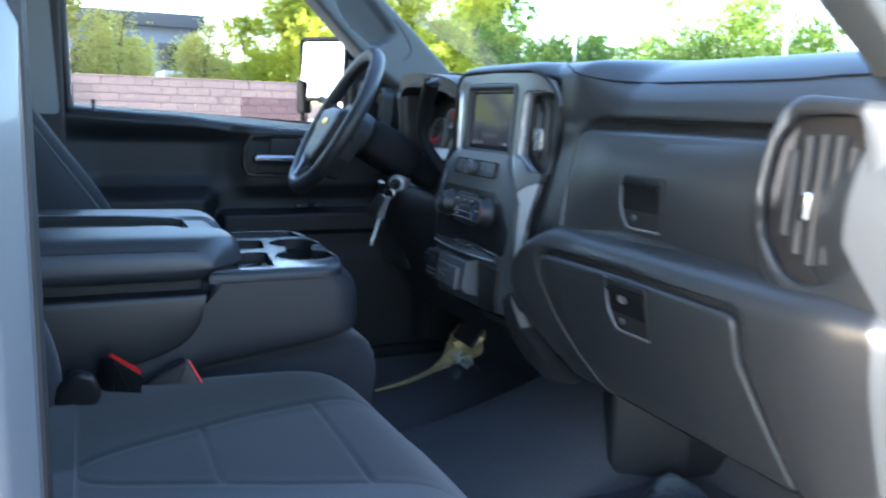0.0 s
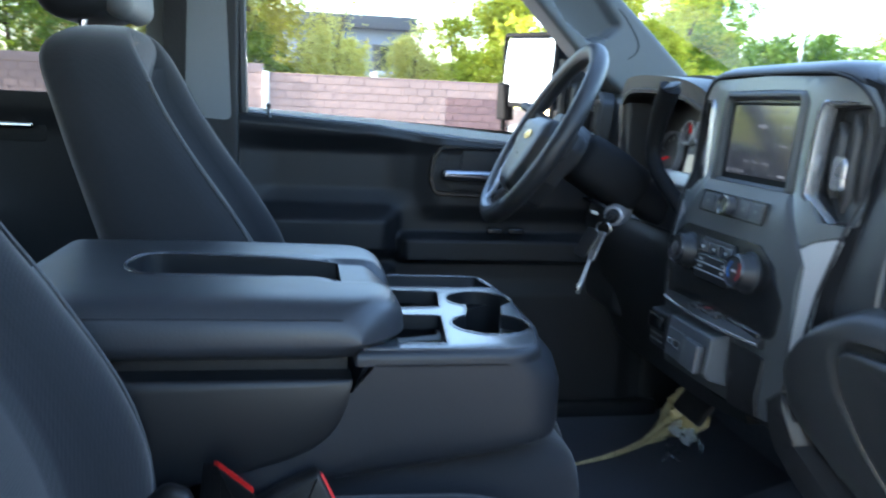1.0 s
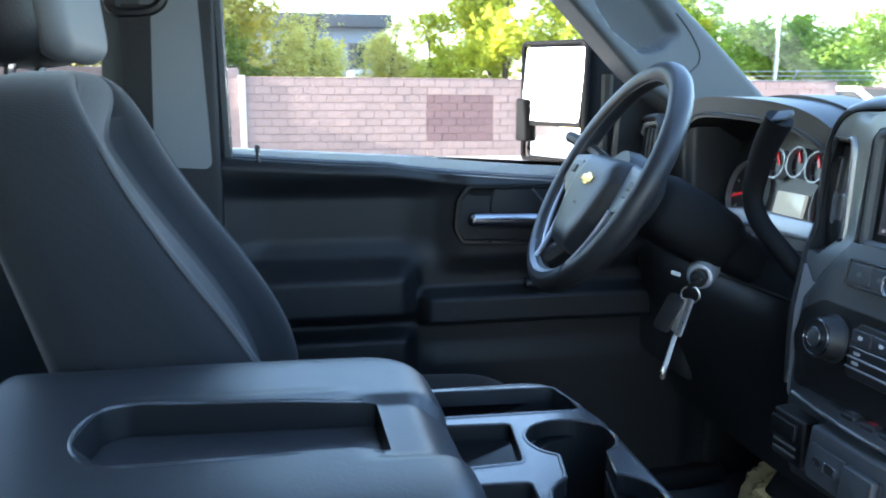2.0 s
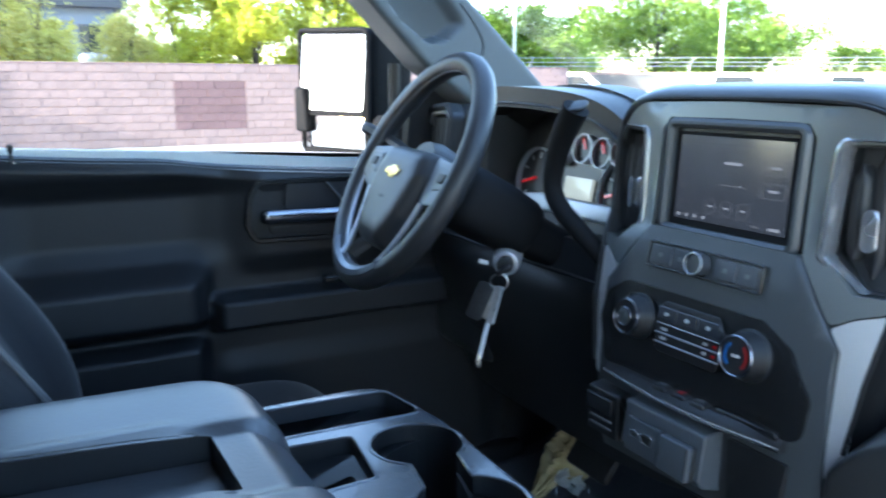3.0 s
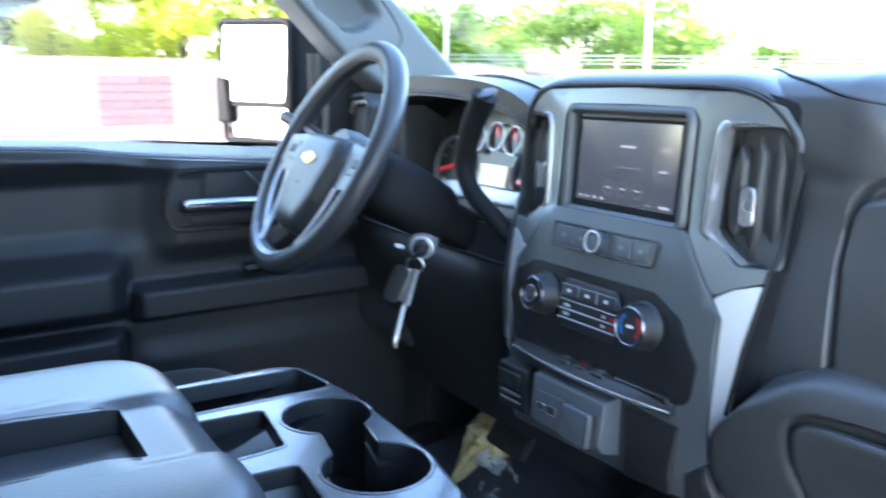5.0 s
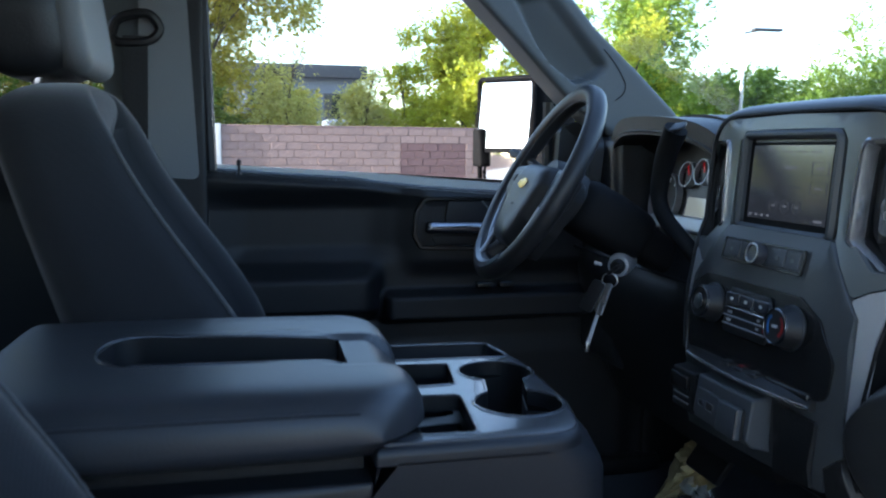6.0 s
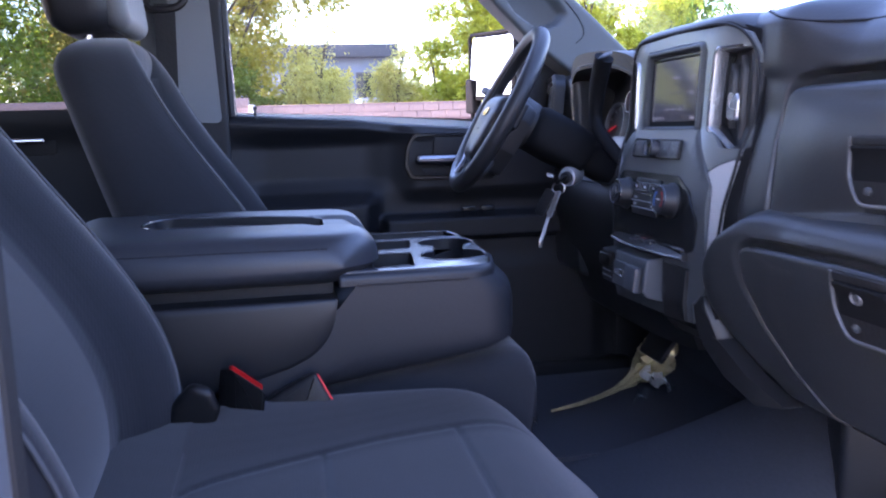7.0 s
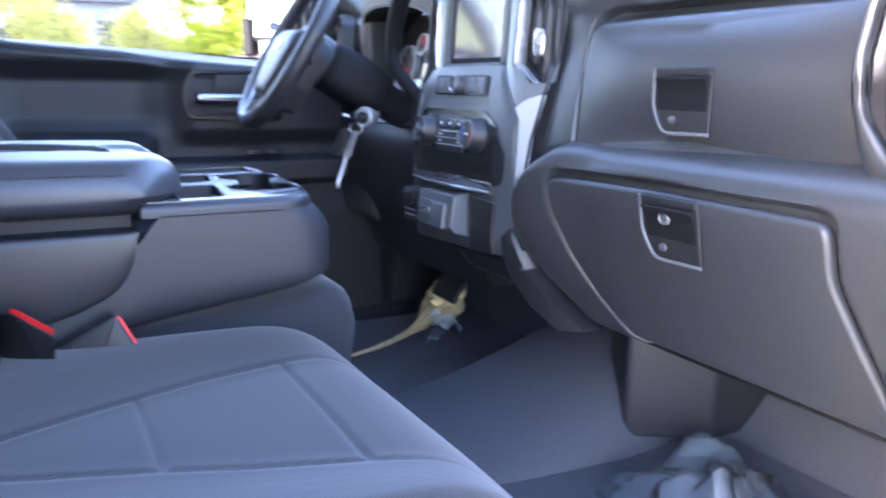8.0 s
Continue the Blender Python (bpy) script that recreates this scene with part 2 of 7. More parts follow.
def rpoly(points, r, n=5):
    """A polygon with rounded corners. r: one radius or one for each corner."""
    out = []
    count = len(points)
    for i, p in enumerate(points):
        p, a, b = Vector(p), Vector(points[i - 1]), Vector(points[(i + 1) % count])
        da, db = (a - p), (b - p)
        rr = r[i] if isinstance(r, (list, tuple)) else r
        ang = da.angle(db)
        cut = min(rr / math.tan(ang / 2), da.length * 0.48, db.length * 0.48)
        s, e = p + da.normalized() * cut, p + db.normalized() * cut
        if cut < 1e-5:
            out.append((p.x, p.y))
            continue
        for k in range(n + 1):
            t = k / n
            q = s * (1 - t) ** 2 + p * 2 * t * (1 - t) + e * t ** 2
            out.append((q.x, q.y))
    return out


def rrect(w, h, r, n=5):
    return rpoly([(-w / 2, -h / 2), (w / 2, -h / 2), (w / 2, h / 2), (-w / 2, h / 2)], r, n)


def circle(r, n=24, sx=1.0):
    return [(r * sx * math.cos(2 * math.pi * k / n), r * math.sin(2 * math.pi * k / n)) for k in range(n)]


def inset(profile, d):
    out = []
    n = len(profile)
    for i in range(n):
        a, p, b = Vector(profile[i - 1]), Vector(profile[i]), Vector(profile[(i + 1) % n])
        t = (b - a)
        if t.length < 1e-9:
            out.append(tuple(p))
            continue
        t.normalize()
        out.append((p.x - t.y * d, p.y + t.x * d))
    return out


def loft(rings, bm=None, closed=True, caps=True):
    """A skin over rings of equally many points."""
    bm = bm or bmesh.new()
    vs = [[bm.verts.new(p) for p in ring] for ring in rings]
    n = len(rings[0])
    for a, b in zip(vs, vs[1:]):
        for i in range(n if closed else n - 1):
            j = (i + 1) % n
            bm.faces.new((a[i], a[j], b[j], b[i]))
    if caps and closed:
        bm.faces.new(list(reversed(vs[0])))
        bm.faces.new(vs[-1])
    return bm


def solid(profile, depth, r=0.0, m=None, bm=None, n=4, back=True, base=0.0):
    """A profile (u, v) raised along w from base to base + depth, its front edge (and back edge) rounded by r."""
    m = m or Matrix.Identity(4)
    steps = []
    r = min(r, depth / (2.01 if back else 1.01))
    if r > 0 and back:
        steps += [(r * (1 - math.sin(k / n * math.pi / 2)), r * (1 - math.cos(k / n * math.pi / 2))) for k in range(n)]
    else:
        steps += [(0, 0)]
    if r > 0:
        if back:
            steps.append((0, r))
        steps += [(r * (1 - math.cos(k / n * math.pi / 2)), depth - r + r * math.sin(k / n * math.pi / 2)) for k in range(n + 1)]
    else:
        steps += [(0, depth)]
    rings = []
    for d, h in steps:
        prof = inset(profile, d) if d > 1e-6 else profile
        rings.append([m @ Vector((u, v, base + h)) for u, v in prof])
    return loft(rings, bm)


def ring_solid(outer, inner, depth, m, bm=None, base=0.0, r=0.002):
    """A frame: two profiles with equally many points, raised along w."""
    bm = bm or bmesh.new()
    loops = [(outer, 0), (outer, depth - r), (inset(outer, r), depth), (inset(inner, -r), depth), (inner, depth - r), (inner, 0)]
    vs = [[bm.verts.new(m @ Vector((u, v, base + h))) for u, v in prof] for prof, h in loops]
    n = len(outer)
    for a, b in zip(vs, vs[1:] + vs[:1]):
        for i in range(n):
            j = (i + 1) % n
            bm.faces.new((a[i], a[j], b[j], b[i]))
    return bm


def tube(points, radius, n=10, bm=None, flat=1.0, closed=False):
    """A round bar along points; radius may be a list."""
    pts = [Vector(p) for p in points]
    rad = list(radius) if isinstance(radius, (list, tuple)) else [radius] * len(pts)
    rings, up = [], None
    count = len(pts)
    for i, p in enumerate(pts):
        if closed:
            d = (pts[(i + 1) % count] - pts[i - 1]).normalized()
        else:
            d = (pts[min(i + 1, count - 1)] - pts[max(i - 1, 0)]).normalized()
        if up is None:
            up = d.orthogonal().normalized()
        up = (up - d * up.dot(d)).normalized()
        side = d.cross(up)
        rings.append([p + (up * math.cos(2 * math.pi * k / n) + side * math.sin(2 * math.pi * k / n) * flat) * rad[i] for k in range(n)])
    if closed:
        rings.append(rings[0])
        bm = loft(rings, bm, caps=False)
        bmesh.ops.remove_doubles(bm, verts=bm.verts, dist=1e-6)
        return bm
    return loft(rings, bm)


def smooth_path(points, n=6):
    """More points along a curve through the given ones."""
    pts = [Vector(p) for p in points]
    out = []
    for i in range(len(pts) - 1):
        a, b, c, d = pts[max(i - 1, 0)], pts[i], pts[i + 1], pts[min(i + 2, len(pts) - 1)]
        for k in range(n):
            t = k / n
            out.append(0.5 * ((2 * b) + (c - a) * t + (2 * a - 5 * b + 4 * c - d) * t * t + (3 * b - a - 3 * c + d) * t ** 3))
    out.append(pts[-1])
    return out


def lathe(profile, m, n=28, bm=None):
    """A turned body: (radius, height) pairs round the w axis."""
    return loft([[m @ Vector((r * math.cos(2 * math.pi * k / n), r * math.sin(2 * math.pi * k / n), h)) for k in range(n)] for r, h in profile], bm)


def box(x0, x1, y0, y1, z0, z1, r=0.0, bm=None, n=3):
    m = Matrix.Translation(((x0 + x1) / 2, (y0 + y1) / 2, z0))
    return solid(rrect(x1 - x0, y1 - y0, max(r, 1e-4), n), z1 - z0, r, m, bm, n)


def prism_y(profile, y0, y1, r=0.0, bm=None, n=4):
    """A profile in (x, z) run across the cab from y0 to y1 (y0 < y1)."""
    m = Matrix(((1, 0, 0, 0), (0, 0, -1, y1), (0, 1, 0, 0), (0, 0, 0, 1)))
    return solid(profile, y1 - y0, r, m, bm, n)


def edge_gap(p, poly):
    """Distance from a point to an outline, below zero inside."""
    best = 9.0
    px, py = p
    for (ax, ay), (bx, by) in zip(poly, poly[1:] + poly[:1]):
        dx, dy = bx - ax, by - ay
        t = min(max(((px - ax) * dx + (py - ay) * dy) / max(dx * dx + dy * dy, 1e-12), 0), 1)
        best = min(best, math.hypot(px - ax - t * dx, py - ay - t * dy))
    return -best if inside(p, poly) else best


def pillow(profile, surf, proud, r, depth, step=0.011, n=5):
    """A lid that follows a face x = surf(y, z), its outline in (y, z), with rounded edges."""
    area = sum(a[0] * b[1] - b[0] * a[1] for a, b in zip(profile, profile[1:] + profile[:1]))
    if area < 0:
        profile = list(reversed(profile))
    rows = [(0.0, -depth)] + [(r * (1 - math.cos(k / n * math.pi / 2)), proud - r + r * math.sin(k / n * math.pi / 2)) for k in range(n + 1)]
    bm = bmesh.new()
    rings = [[bm.verts.new((surf(y, z) - h, y, z)) for y, z in (inset(profile, d) if d > 0 else profile)] for d, h in rows]
    count = len(profile)
    for a, b in zip(rings, rings[1:]):
        for i in range(count):
            j = (i + 1) % count
            bm.faces.new((a[i], a[j], b[j], b[i]))
    bm.faces.new(list(reversed(rings[0])))
    inner = inset(profile, r)
    pts = [Vector(p) for p in inner]
    edges = [(i, (i + 1) % count) for i in range(count)]
    ys, zs = [p[0] for p in inner], [p[1] for p in inner]
    y = min(ys) + step / 2
    while y < max(ys):
        z = min(zs) + step / 2
        while z < max(zs):
            if edge_gap((y, z), inner) < -step * 0.4:
                pts.append(Vector((y, z)))
            z += step
        y += step
    vs, _, faces, _, _, _ = geometry.delaunay_2d_cdt(pts, edges, [], 0, 1e-6)
    top = [bm.verts.new((surf(v.x, v.y) - proud, v.x, v.y)) for v in vs]
    for f in faces:
        if inside(sum((vs[i] for i in f), Vector((0, 0))) / len(f), inner):
            bm.faces.new([top[i] for i in f])
    bmesh.ops.delete(bm, geom=[v for v in bm.verts if not v.link_faces], context="VERTS")
    bmesh.ops.remove_doubles(bm, verts=bm.verts, dist=2e-5)
    return bm


def lerp(table, v):
    """Straight lines between (key, value) pairs."""
    if v <= table[0][0]:
        return table[0][1]
    for (a, p), (b, q) in zip(table, table[1:]):
        if v <= b:
            return p + (q - p) * (v - a) / (b - a)
    return table[-1][1]


def sstep(a, b, v):
    t = min(max((v - a) / (b - a), 0), 1)
    return t * t * (3 - 2 * t)


def bump1(a, b, v, soft):
    """1 between a and b, falling to 0 over soft outside."""
    return sstep(a - soft, a, v) * (1 - sstep(b, b + soft, v))


def sheet(f, nu, nv, back):
    """A solid slab: front points f(s, t) for s, t in 0..1, and the same moved by back."""
    bm = bmesh.new()
    front = [[bm.verts.new(f(i / nu, j / nv)) for j in range(nv + 1)] for i in range(nu + 1)]
    rear = [[bm.verts.new(front[i][j].co + Vector(back)) for j in range(nv + 1)] for i in range(nu + 1)]
    for i in range(nu):
        for j in range(nv):
            bm.faces.new((front[i][j], front[i + 1][j], front[i + 1][j + 1], front[i][j + 1]))
            bm.faces.new((rear[i][j], rear[i][j + 1], rear[i + 1][j + 1], rear[i + 1][j]))
    for i in range(nu):
        bm.faces.new((front[i][0], rear[i][0], rear[i + 1][0], front[i + 1][0]))
        bm.faces.new((front[i][nv], front[i + 1][nv], rear[i + 1][nv], rear[i][nv]))
    for j in range(nv):
        bm.faces.new((front[0][j], front[0][j + 1], rear[0][j + 1], rear[0][j]))
        bm.faces.new((front[nu][j], rear[nu][j], rear[nu][j + 1], front[nu][j + 1]))
    bmesh.ops.recalc_face_normals(bm, faces=bm.faces)
    return bm


def mesh_of(bm, mat, sharp=35):
    bmesh.ops.recalc_face_normals(bm, faces=bm.faces)
    me = bpy.data.meshes.new("mesh")
    bm.to_mesh(me)
    bm.free()
    me.materials.append(mat)
    me.polygons.foreach_set("use_smooth", [True] * len(me.polygons))
    me.set_sharp_from_angle(angle=radians(sharp))
    return me


def part(name, bm, mat, parent=None, label="", sharp=35):
    """One mesh object, under a thing or a part if one is given."""
    ob = new(name, mesh_of(bm, mat, sharp))
    if parent is not None:
        ob.parent = parent
    if label:
        ob["label"] = label
    return ob


def thing(name, label, category, group="", kind=""):
    return tagged(new(name), label, category, group, kind)


def cut(ob, cutters, mat=None):
    """Takes the closed bodies away from the mesh of ob. mat: the look of the cut walls."""
    for bm in cutters:
        tool = new("cutter", mesh_of(bm, mat or ob.data.materials[0]))
        mod = ob.modifiers.new("cut", "BOOLEAN")
        mod.operation, mod.solver, mod.object = "DIFFERENCE", "EXACT", tool
        mod.material_mode = "TRANSFER"
        dg = bpy.context.evaluated_depsgraph_get()
        dg.update()
        me = bpy.data.meshes.new_from_object(ob.evaluated_get(dg))
        ob.modifiers.remove(mod)
        ob.data = me
        me.polygons.foreach_set("use_smooth", [True] * len(me.polygons))
        me.set_sharp_from_angle(angle=radians(35))
        bpy.data.objects.remove(tool)
    return ob


# ---- the cab shell ----
def build_shell():
    bm = bmesh.new()
    loft([[(x, y, z) for x, y, z in ((-1.7, -0.84, zz), (0.86, -0.84, zz), (1.10, -0.84, zz), (1.10, 0.84, zz), (0.86, 0.84, zz), (-1.7, 0.84, zz))] for zz in (0.62, 0.70)], bm)
    tagged(part("floor", bm, CARPET), "black carpeted cab floor", "floor", kind="structure")
    # soft hump over the gearbox
    def hump(s, t):
        x, a = 0.62 + 0.74 * s, math.pi * t
        h = 0.005 + 0.30 * s ** 1.25
        return (x, 0.035 + (0.205 + 0.03 * s) * math.cos(a), 0.703 + h * math.sin(a) ** 0.8)
    tagged(part("gearbox_hump", sheet(hump, 24, 24, (0, 0, -0.006)), CARPET), "black carpeted hump over the gearbox", "floor", kind="structure")
    # toe board that climbs to the firewall
    bm = sheet(lambda s, t: (0.98 + 0.42 * s, -0.82 + 1.64 * t, 0.702 + 0.05 * s + 0.55 * max(0, s - 0.35) ** 1.5), 12, 4, (0.02, 0, -0.04))
    tagged(part("firewall", bm, CARPET), "black carpeted toe board and firewall", "wall", kind="structure")
    tagged(part("wall_front", box(1.37, 1.43, -0.86, 0.86, 0.62, 1.45, 0.01), HARD), "black bulkhead behind the dashboard", "wall", kind="structure")
    bm = box(-1.72, 0.50, -0.80, 0.80, 1.92, 1.97, 0.02)
    tagged(part("ceiling", bm, LINER), "grey headliner under the cab roof", "ceiling", kind="structure")
    bm = box(-1.78, -1.70, -0.86, 0.86, 0.62, 1.42, 0.01)
    box(-1.78, -1.70, -0.86, 0.86, 1.86, 1.97, 0.01, bm)
    # unseen opaque sheet in place of the rear glass keeps the low sun out
    box(-1.75, -1.73, -0.88, 0.88, 1.42, 1.86, 0.0, bm)
    tagged(part("wall_rear", bm, VINYL), "dark rear wall of the cab with its window closed off", "wall", kind="structure")
    # side of the cab behind the open door
    bm = box(-1.70, -0.13, -0.87, -0.81, 0.62, 1.42, 0.01)
    tagged(part("wall_side", bm, DOORP), "dark rear door of the cab", "wall", kind="structure")
    bm = box(-1.70, -0.13, -0.87, -0.81, 1.86, 1.95, 0.01)
    tagged(part("roof_rail_side", bm, RUBBER), "black window frame of the rear door", "trim", kind="structure")
    for side in (-1, 1):
        bm = box(1.02, 1.42, 0.80 if side > 0 else -0.87, 0.87 if side > 0 else -0.83, 0.58, 1.46, 0.01)
        tagged(part("kick_panel", bm, HARD), "black kick panel beside the footwell", "panel", kind="structure")
    # painted door pillar beside the passenger seat
    rings = []
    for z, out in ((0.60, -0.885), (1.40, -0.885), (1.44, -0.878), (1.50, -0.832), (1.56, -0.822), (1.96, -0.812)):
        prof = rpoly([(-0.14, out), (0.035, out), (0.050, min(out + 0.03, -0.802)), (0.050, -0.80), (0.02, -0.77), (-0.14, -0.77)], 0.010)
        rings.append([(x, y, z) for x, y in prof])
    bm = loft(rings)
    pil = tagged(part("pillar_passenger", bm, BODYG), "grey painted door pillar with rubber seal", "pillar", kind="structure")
    part("door_seal", tube([(0.046, -0.815, 0.65), (0.046, -0.815, 1.3), (0.044, -0.81, 1.9)], 0.009, 8), RUBBER, pil, "black rubber door seal")
    part("pillar_cover", solid(rpoly([(-0.12, -0.772), (0.022, -0.772), (0.012, -0.75), (-0.12, -0.75)], 0.008), 0.9, 0.0, Matrix.Translation((0, 0, 1.02))), PILLAR, pil, "light grey inner pillar cover")
    # sill under the open door
    bm = box(0.05, 1.06, -0.86, -0.79, 0.58, 0.735, 0.012)
    tagged(part("door_sill", bm, HARD), "black plastic sill plate below the open doorway", "sill", kind="structure")
    bm = box(-1.70, 1.06, 0.775, 0.87, 0.58, 0.745, 0.012)
    tagged(part("door_sill_driver", bm, HARD), "black plastic sill plate below the closed doors", "sill", kind="structure")
    # the open front door, swung out on its hinges; unseen, added to shade the dash end
    bm = solid(rrect(1.02, 0.86, 0.05), 0.09, 0.03, Matrix.Translation((0.98, -0.95, 0.98)) @ Matrix.Rotation(radians(75), 4, "Z") @ axes((0, 0, 0), (-1, 0, 0), (0, 0, 1), (0, 1, 0)) @ Matrix.Translation((0.51, 0, -0.045)))
    tagged(part("door_open", bm, DOORP), "open front door with black inner trim", "door", kind="structure")
    # windscreen header and pillars
    bm = box(0.42, 0.52, -0.78, 0.78, 1.87, 1.95, 0.02)
    tagged(part("windscreen_header", bm, LINER), "grey trimmed header above the windscreen", "trim", kind="structure")
    # windscreen pillars; the driver's has a scooped hand pocket, deepest behind its lip
    PROF = rpoly([(0.395, 1.925), (0.63, 1.925), (0.83, 1.705), (0.93, 1.618), (1.10, 1.46), (0.93, 1.42), (0.862, 1.492), (0.775, 1.555), (0.64, 1.69)], 0.03)
    SCOOP = rpoly([(0.64, 1.765), (0.700, 1.665), (0.727, 1.630), (0.784, 1.590), (0.822, 1.597), (0.866, 1.627), (0.83, 1.672), (0.73, 1.785)], [0.01, 0.02, 0.02, 0.016, 0.02, 0.022, 0.03, 0.01], 5)
    def pillar_face(x, z):
        g = edge_gap((x, z), SCOOP)
        near = sstep(0.11, 0.0, (x - 0.705) * 0.62 + (z - 1.652) * 0.78)
        return 0.707 + (0.012 + 0.030 * near) * sstep(0.0, -0.010 - 0.018 * (1 - near), g)
    bm = pillow(PROF, pillar_face, 0.012, 0.012, 0.075, 0.0055)
    for v in bm.verts:
        v.co = Vector((v.co.y, min(v.co.x, 0.79), v.co.z))
    bmesh.ops.recalc_face_normals(bm, faces=bm.faces)
    ap = tagged(part("pillar_driver", bm, APILLAR, sharp=60), "grey moulded windscreen pillar with scooped hand pocket", "pillar", kind="structure")
    part("panel_joint", tube(smooth_path([(0.846, 0.6945, 1.664), (0.868, 0.6945, 1.640), (0.884, 0.6945, 1.618), (0.896, 0.6945, 1.594), (0.893, 0.6945, 1.575), (0.876, 0.6945, 1.560)], 6), 0.0014, 6), RUBBER, ap, "fine joint in the pillar trim")
    tagged(part("pillar_windscreen_passenger", prism_y(list(reversed(PROF)), -0.82, -0.74, 0.012), APILLAR), "grey windscreen pillar by the open doorway", "pillar", kind="structure")
    # tinted panes of the rear doors
    for y in (-0.84, 0.825):
        bm = bmesh.new()
        bm.faces.new([bm.verts.new(p) for p in ((-1.70, y, 1.40), (-0.12, y, 1.40), (-0.12, y, 1.88), (-1.70, y, 1.88))])
        tagged(part("window_rear_door", bm, TINTED), "dark tinted rear door window", "window", kind="structure")
    # windscreen and driver's window panes
    bm = bmesh.new()
    vs = [bm.verts.new(p) for p in ((1.34, -0.80, 1.47), (1.34, 0.80, 1.47), (0.47, 0.74, 1.90), (0.47, -0.74, 1.90))]
    bm.faces.new(vs)
    pane = part("window_windscreen", bm, GLASS)
    pane.visible_shadow = False
    tagged(pane, "clear laminated windscreen", "window", kind="structure")
    # body side below and above the driver's window
    bm = box(-0.14, 0.045, 0.78, 0.84, 0.62, 1.95, 0.008)
    tagged(part("pillar_body_driver", bm, RUBBER), "black door frame and seals beside the driver window", "pillar", kind="structure")
    bm = box(-1.7, 0.60, 0.78, 0.86, 1.86, 1.95, 0.015)
    tagged(part("roof_rail", bm, RUBBER), "black window frame below the roof", "trim", kind="structure")
    # light pillar trim behind the driver's door
    bp = tagged(part("pillar_trim_driver", prism_y(list(reversed(rpoly([(-0.068, 1.408), (0.026, 1.402), (0.004, 1.92), (-0.052, 1.92)], 0.006))), 0.738, 0.782, 0.008), PILLAR), "light grey seat belt pillar trim", "pillar", kind="structure")
    part("trim_flange", prism_y(list(reversed(rpoly([(-0.135, 1.30), (-0.062, 1.30), (-0.048, 1.92), (-0.125, 1.92)], 0.005))), 0.752, 0.785, 0.004), APILLAR, bp, "darker grey rear edge of the pillar trim")
    part("lower_cover", prism_y(list(reversed(rpoly([(-0.10, 0.72), (0.03, 0.72), (0.028, 1.398), (-0.066, 1.404)], 0.006))), 0.742, 0.782, 0.006), DOORP, bp, "black lower pillar cover")
    belt = thing("seat_belt", "black seat belt loop and webbing on the pillar trim", "seat belt")
    part("guide_loop", tube(smooth_path([(-0.115, 0.735, 1.66), (-0.10, 0.728, 1.69), (-0.05, 0.728, 1.70), (-0.03, 0.735, 1.675), (-0.05, 0.732, 1.652), (-0.10, 0.732, 1.648), (-0.115, 0.735, 1.66)]), 0.009, 8), BUCKLE, belt, "black guide loop")
    part("webbing", sheet(lambda s, t: (-0.095 + 0.045 * t - 0.03 * s, 0.728 + 0.02 * s, 1.66 - 0.86 * s), 10, 2, (0, 0.002, 0)), RUBBER, belt, "black belt webbing")


def door_y(x, z):
    """Depth of the driver's door trim."""
    d = 0.808
    d -= 0.022 * sstep(1.325, 1.395, z)                                                    # padded top
    d -= 0.066 * bump1(-0.2, 0.355, x, 0.055) * bump1(1.125, 1.182, z, 0.038)              # armrest
    d -= 0.050 * bump1(0.415, 0.95, x, 0.022) * bump1(1.098, 1.140, z, 0.018)              # switch shelf
    d -= 0.024 * bump1(0.50, 0.90, x, 0.075) * bump1(1.225, 1.365, z, 0.050)               # handle pod
    d += 0.022 * bump1(0.13, 0.36, x, 0.10) * bump1(1.255, 1.325, z, 0.050)                # swoop
    d -= 0.040 * bump1(-0.2, 0.365, x, 0.035) * (1 - sstep(1.060, 1.085, z))               # lower pocket
    d -= 0.012 * bump1(0.44, 0.95, x, 0.05) * (1 - sstep(1.00, 1.05, z))
    return d


def sill_z(x):
    return lerp([(-1.5, 1.43), (0.03, 1.410), (0.20, 1.397), (0.34, 1.389), (0.43, 1.376), (0.655, 1.359), (1.05, 1.342)], x)


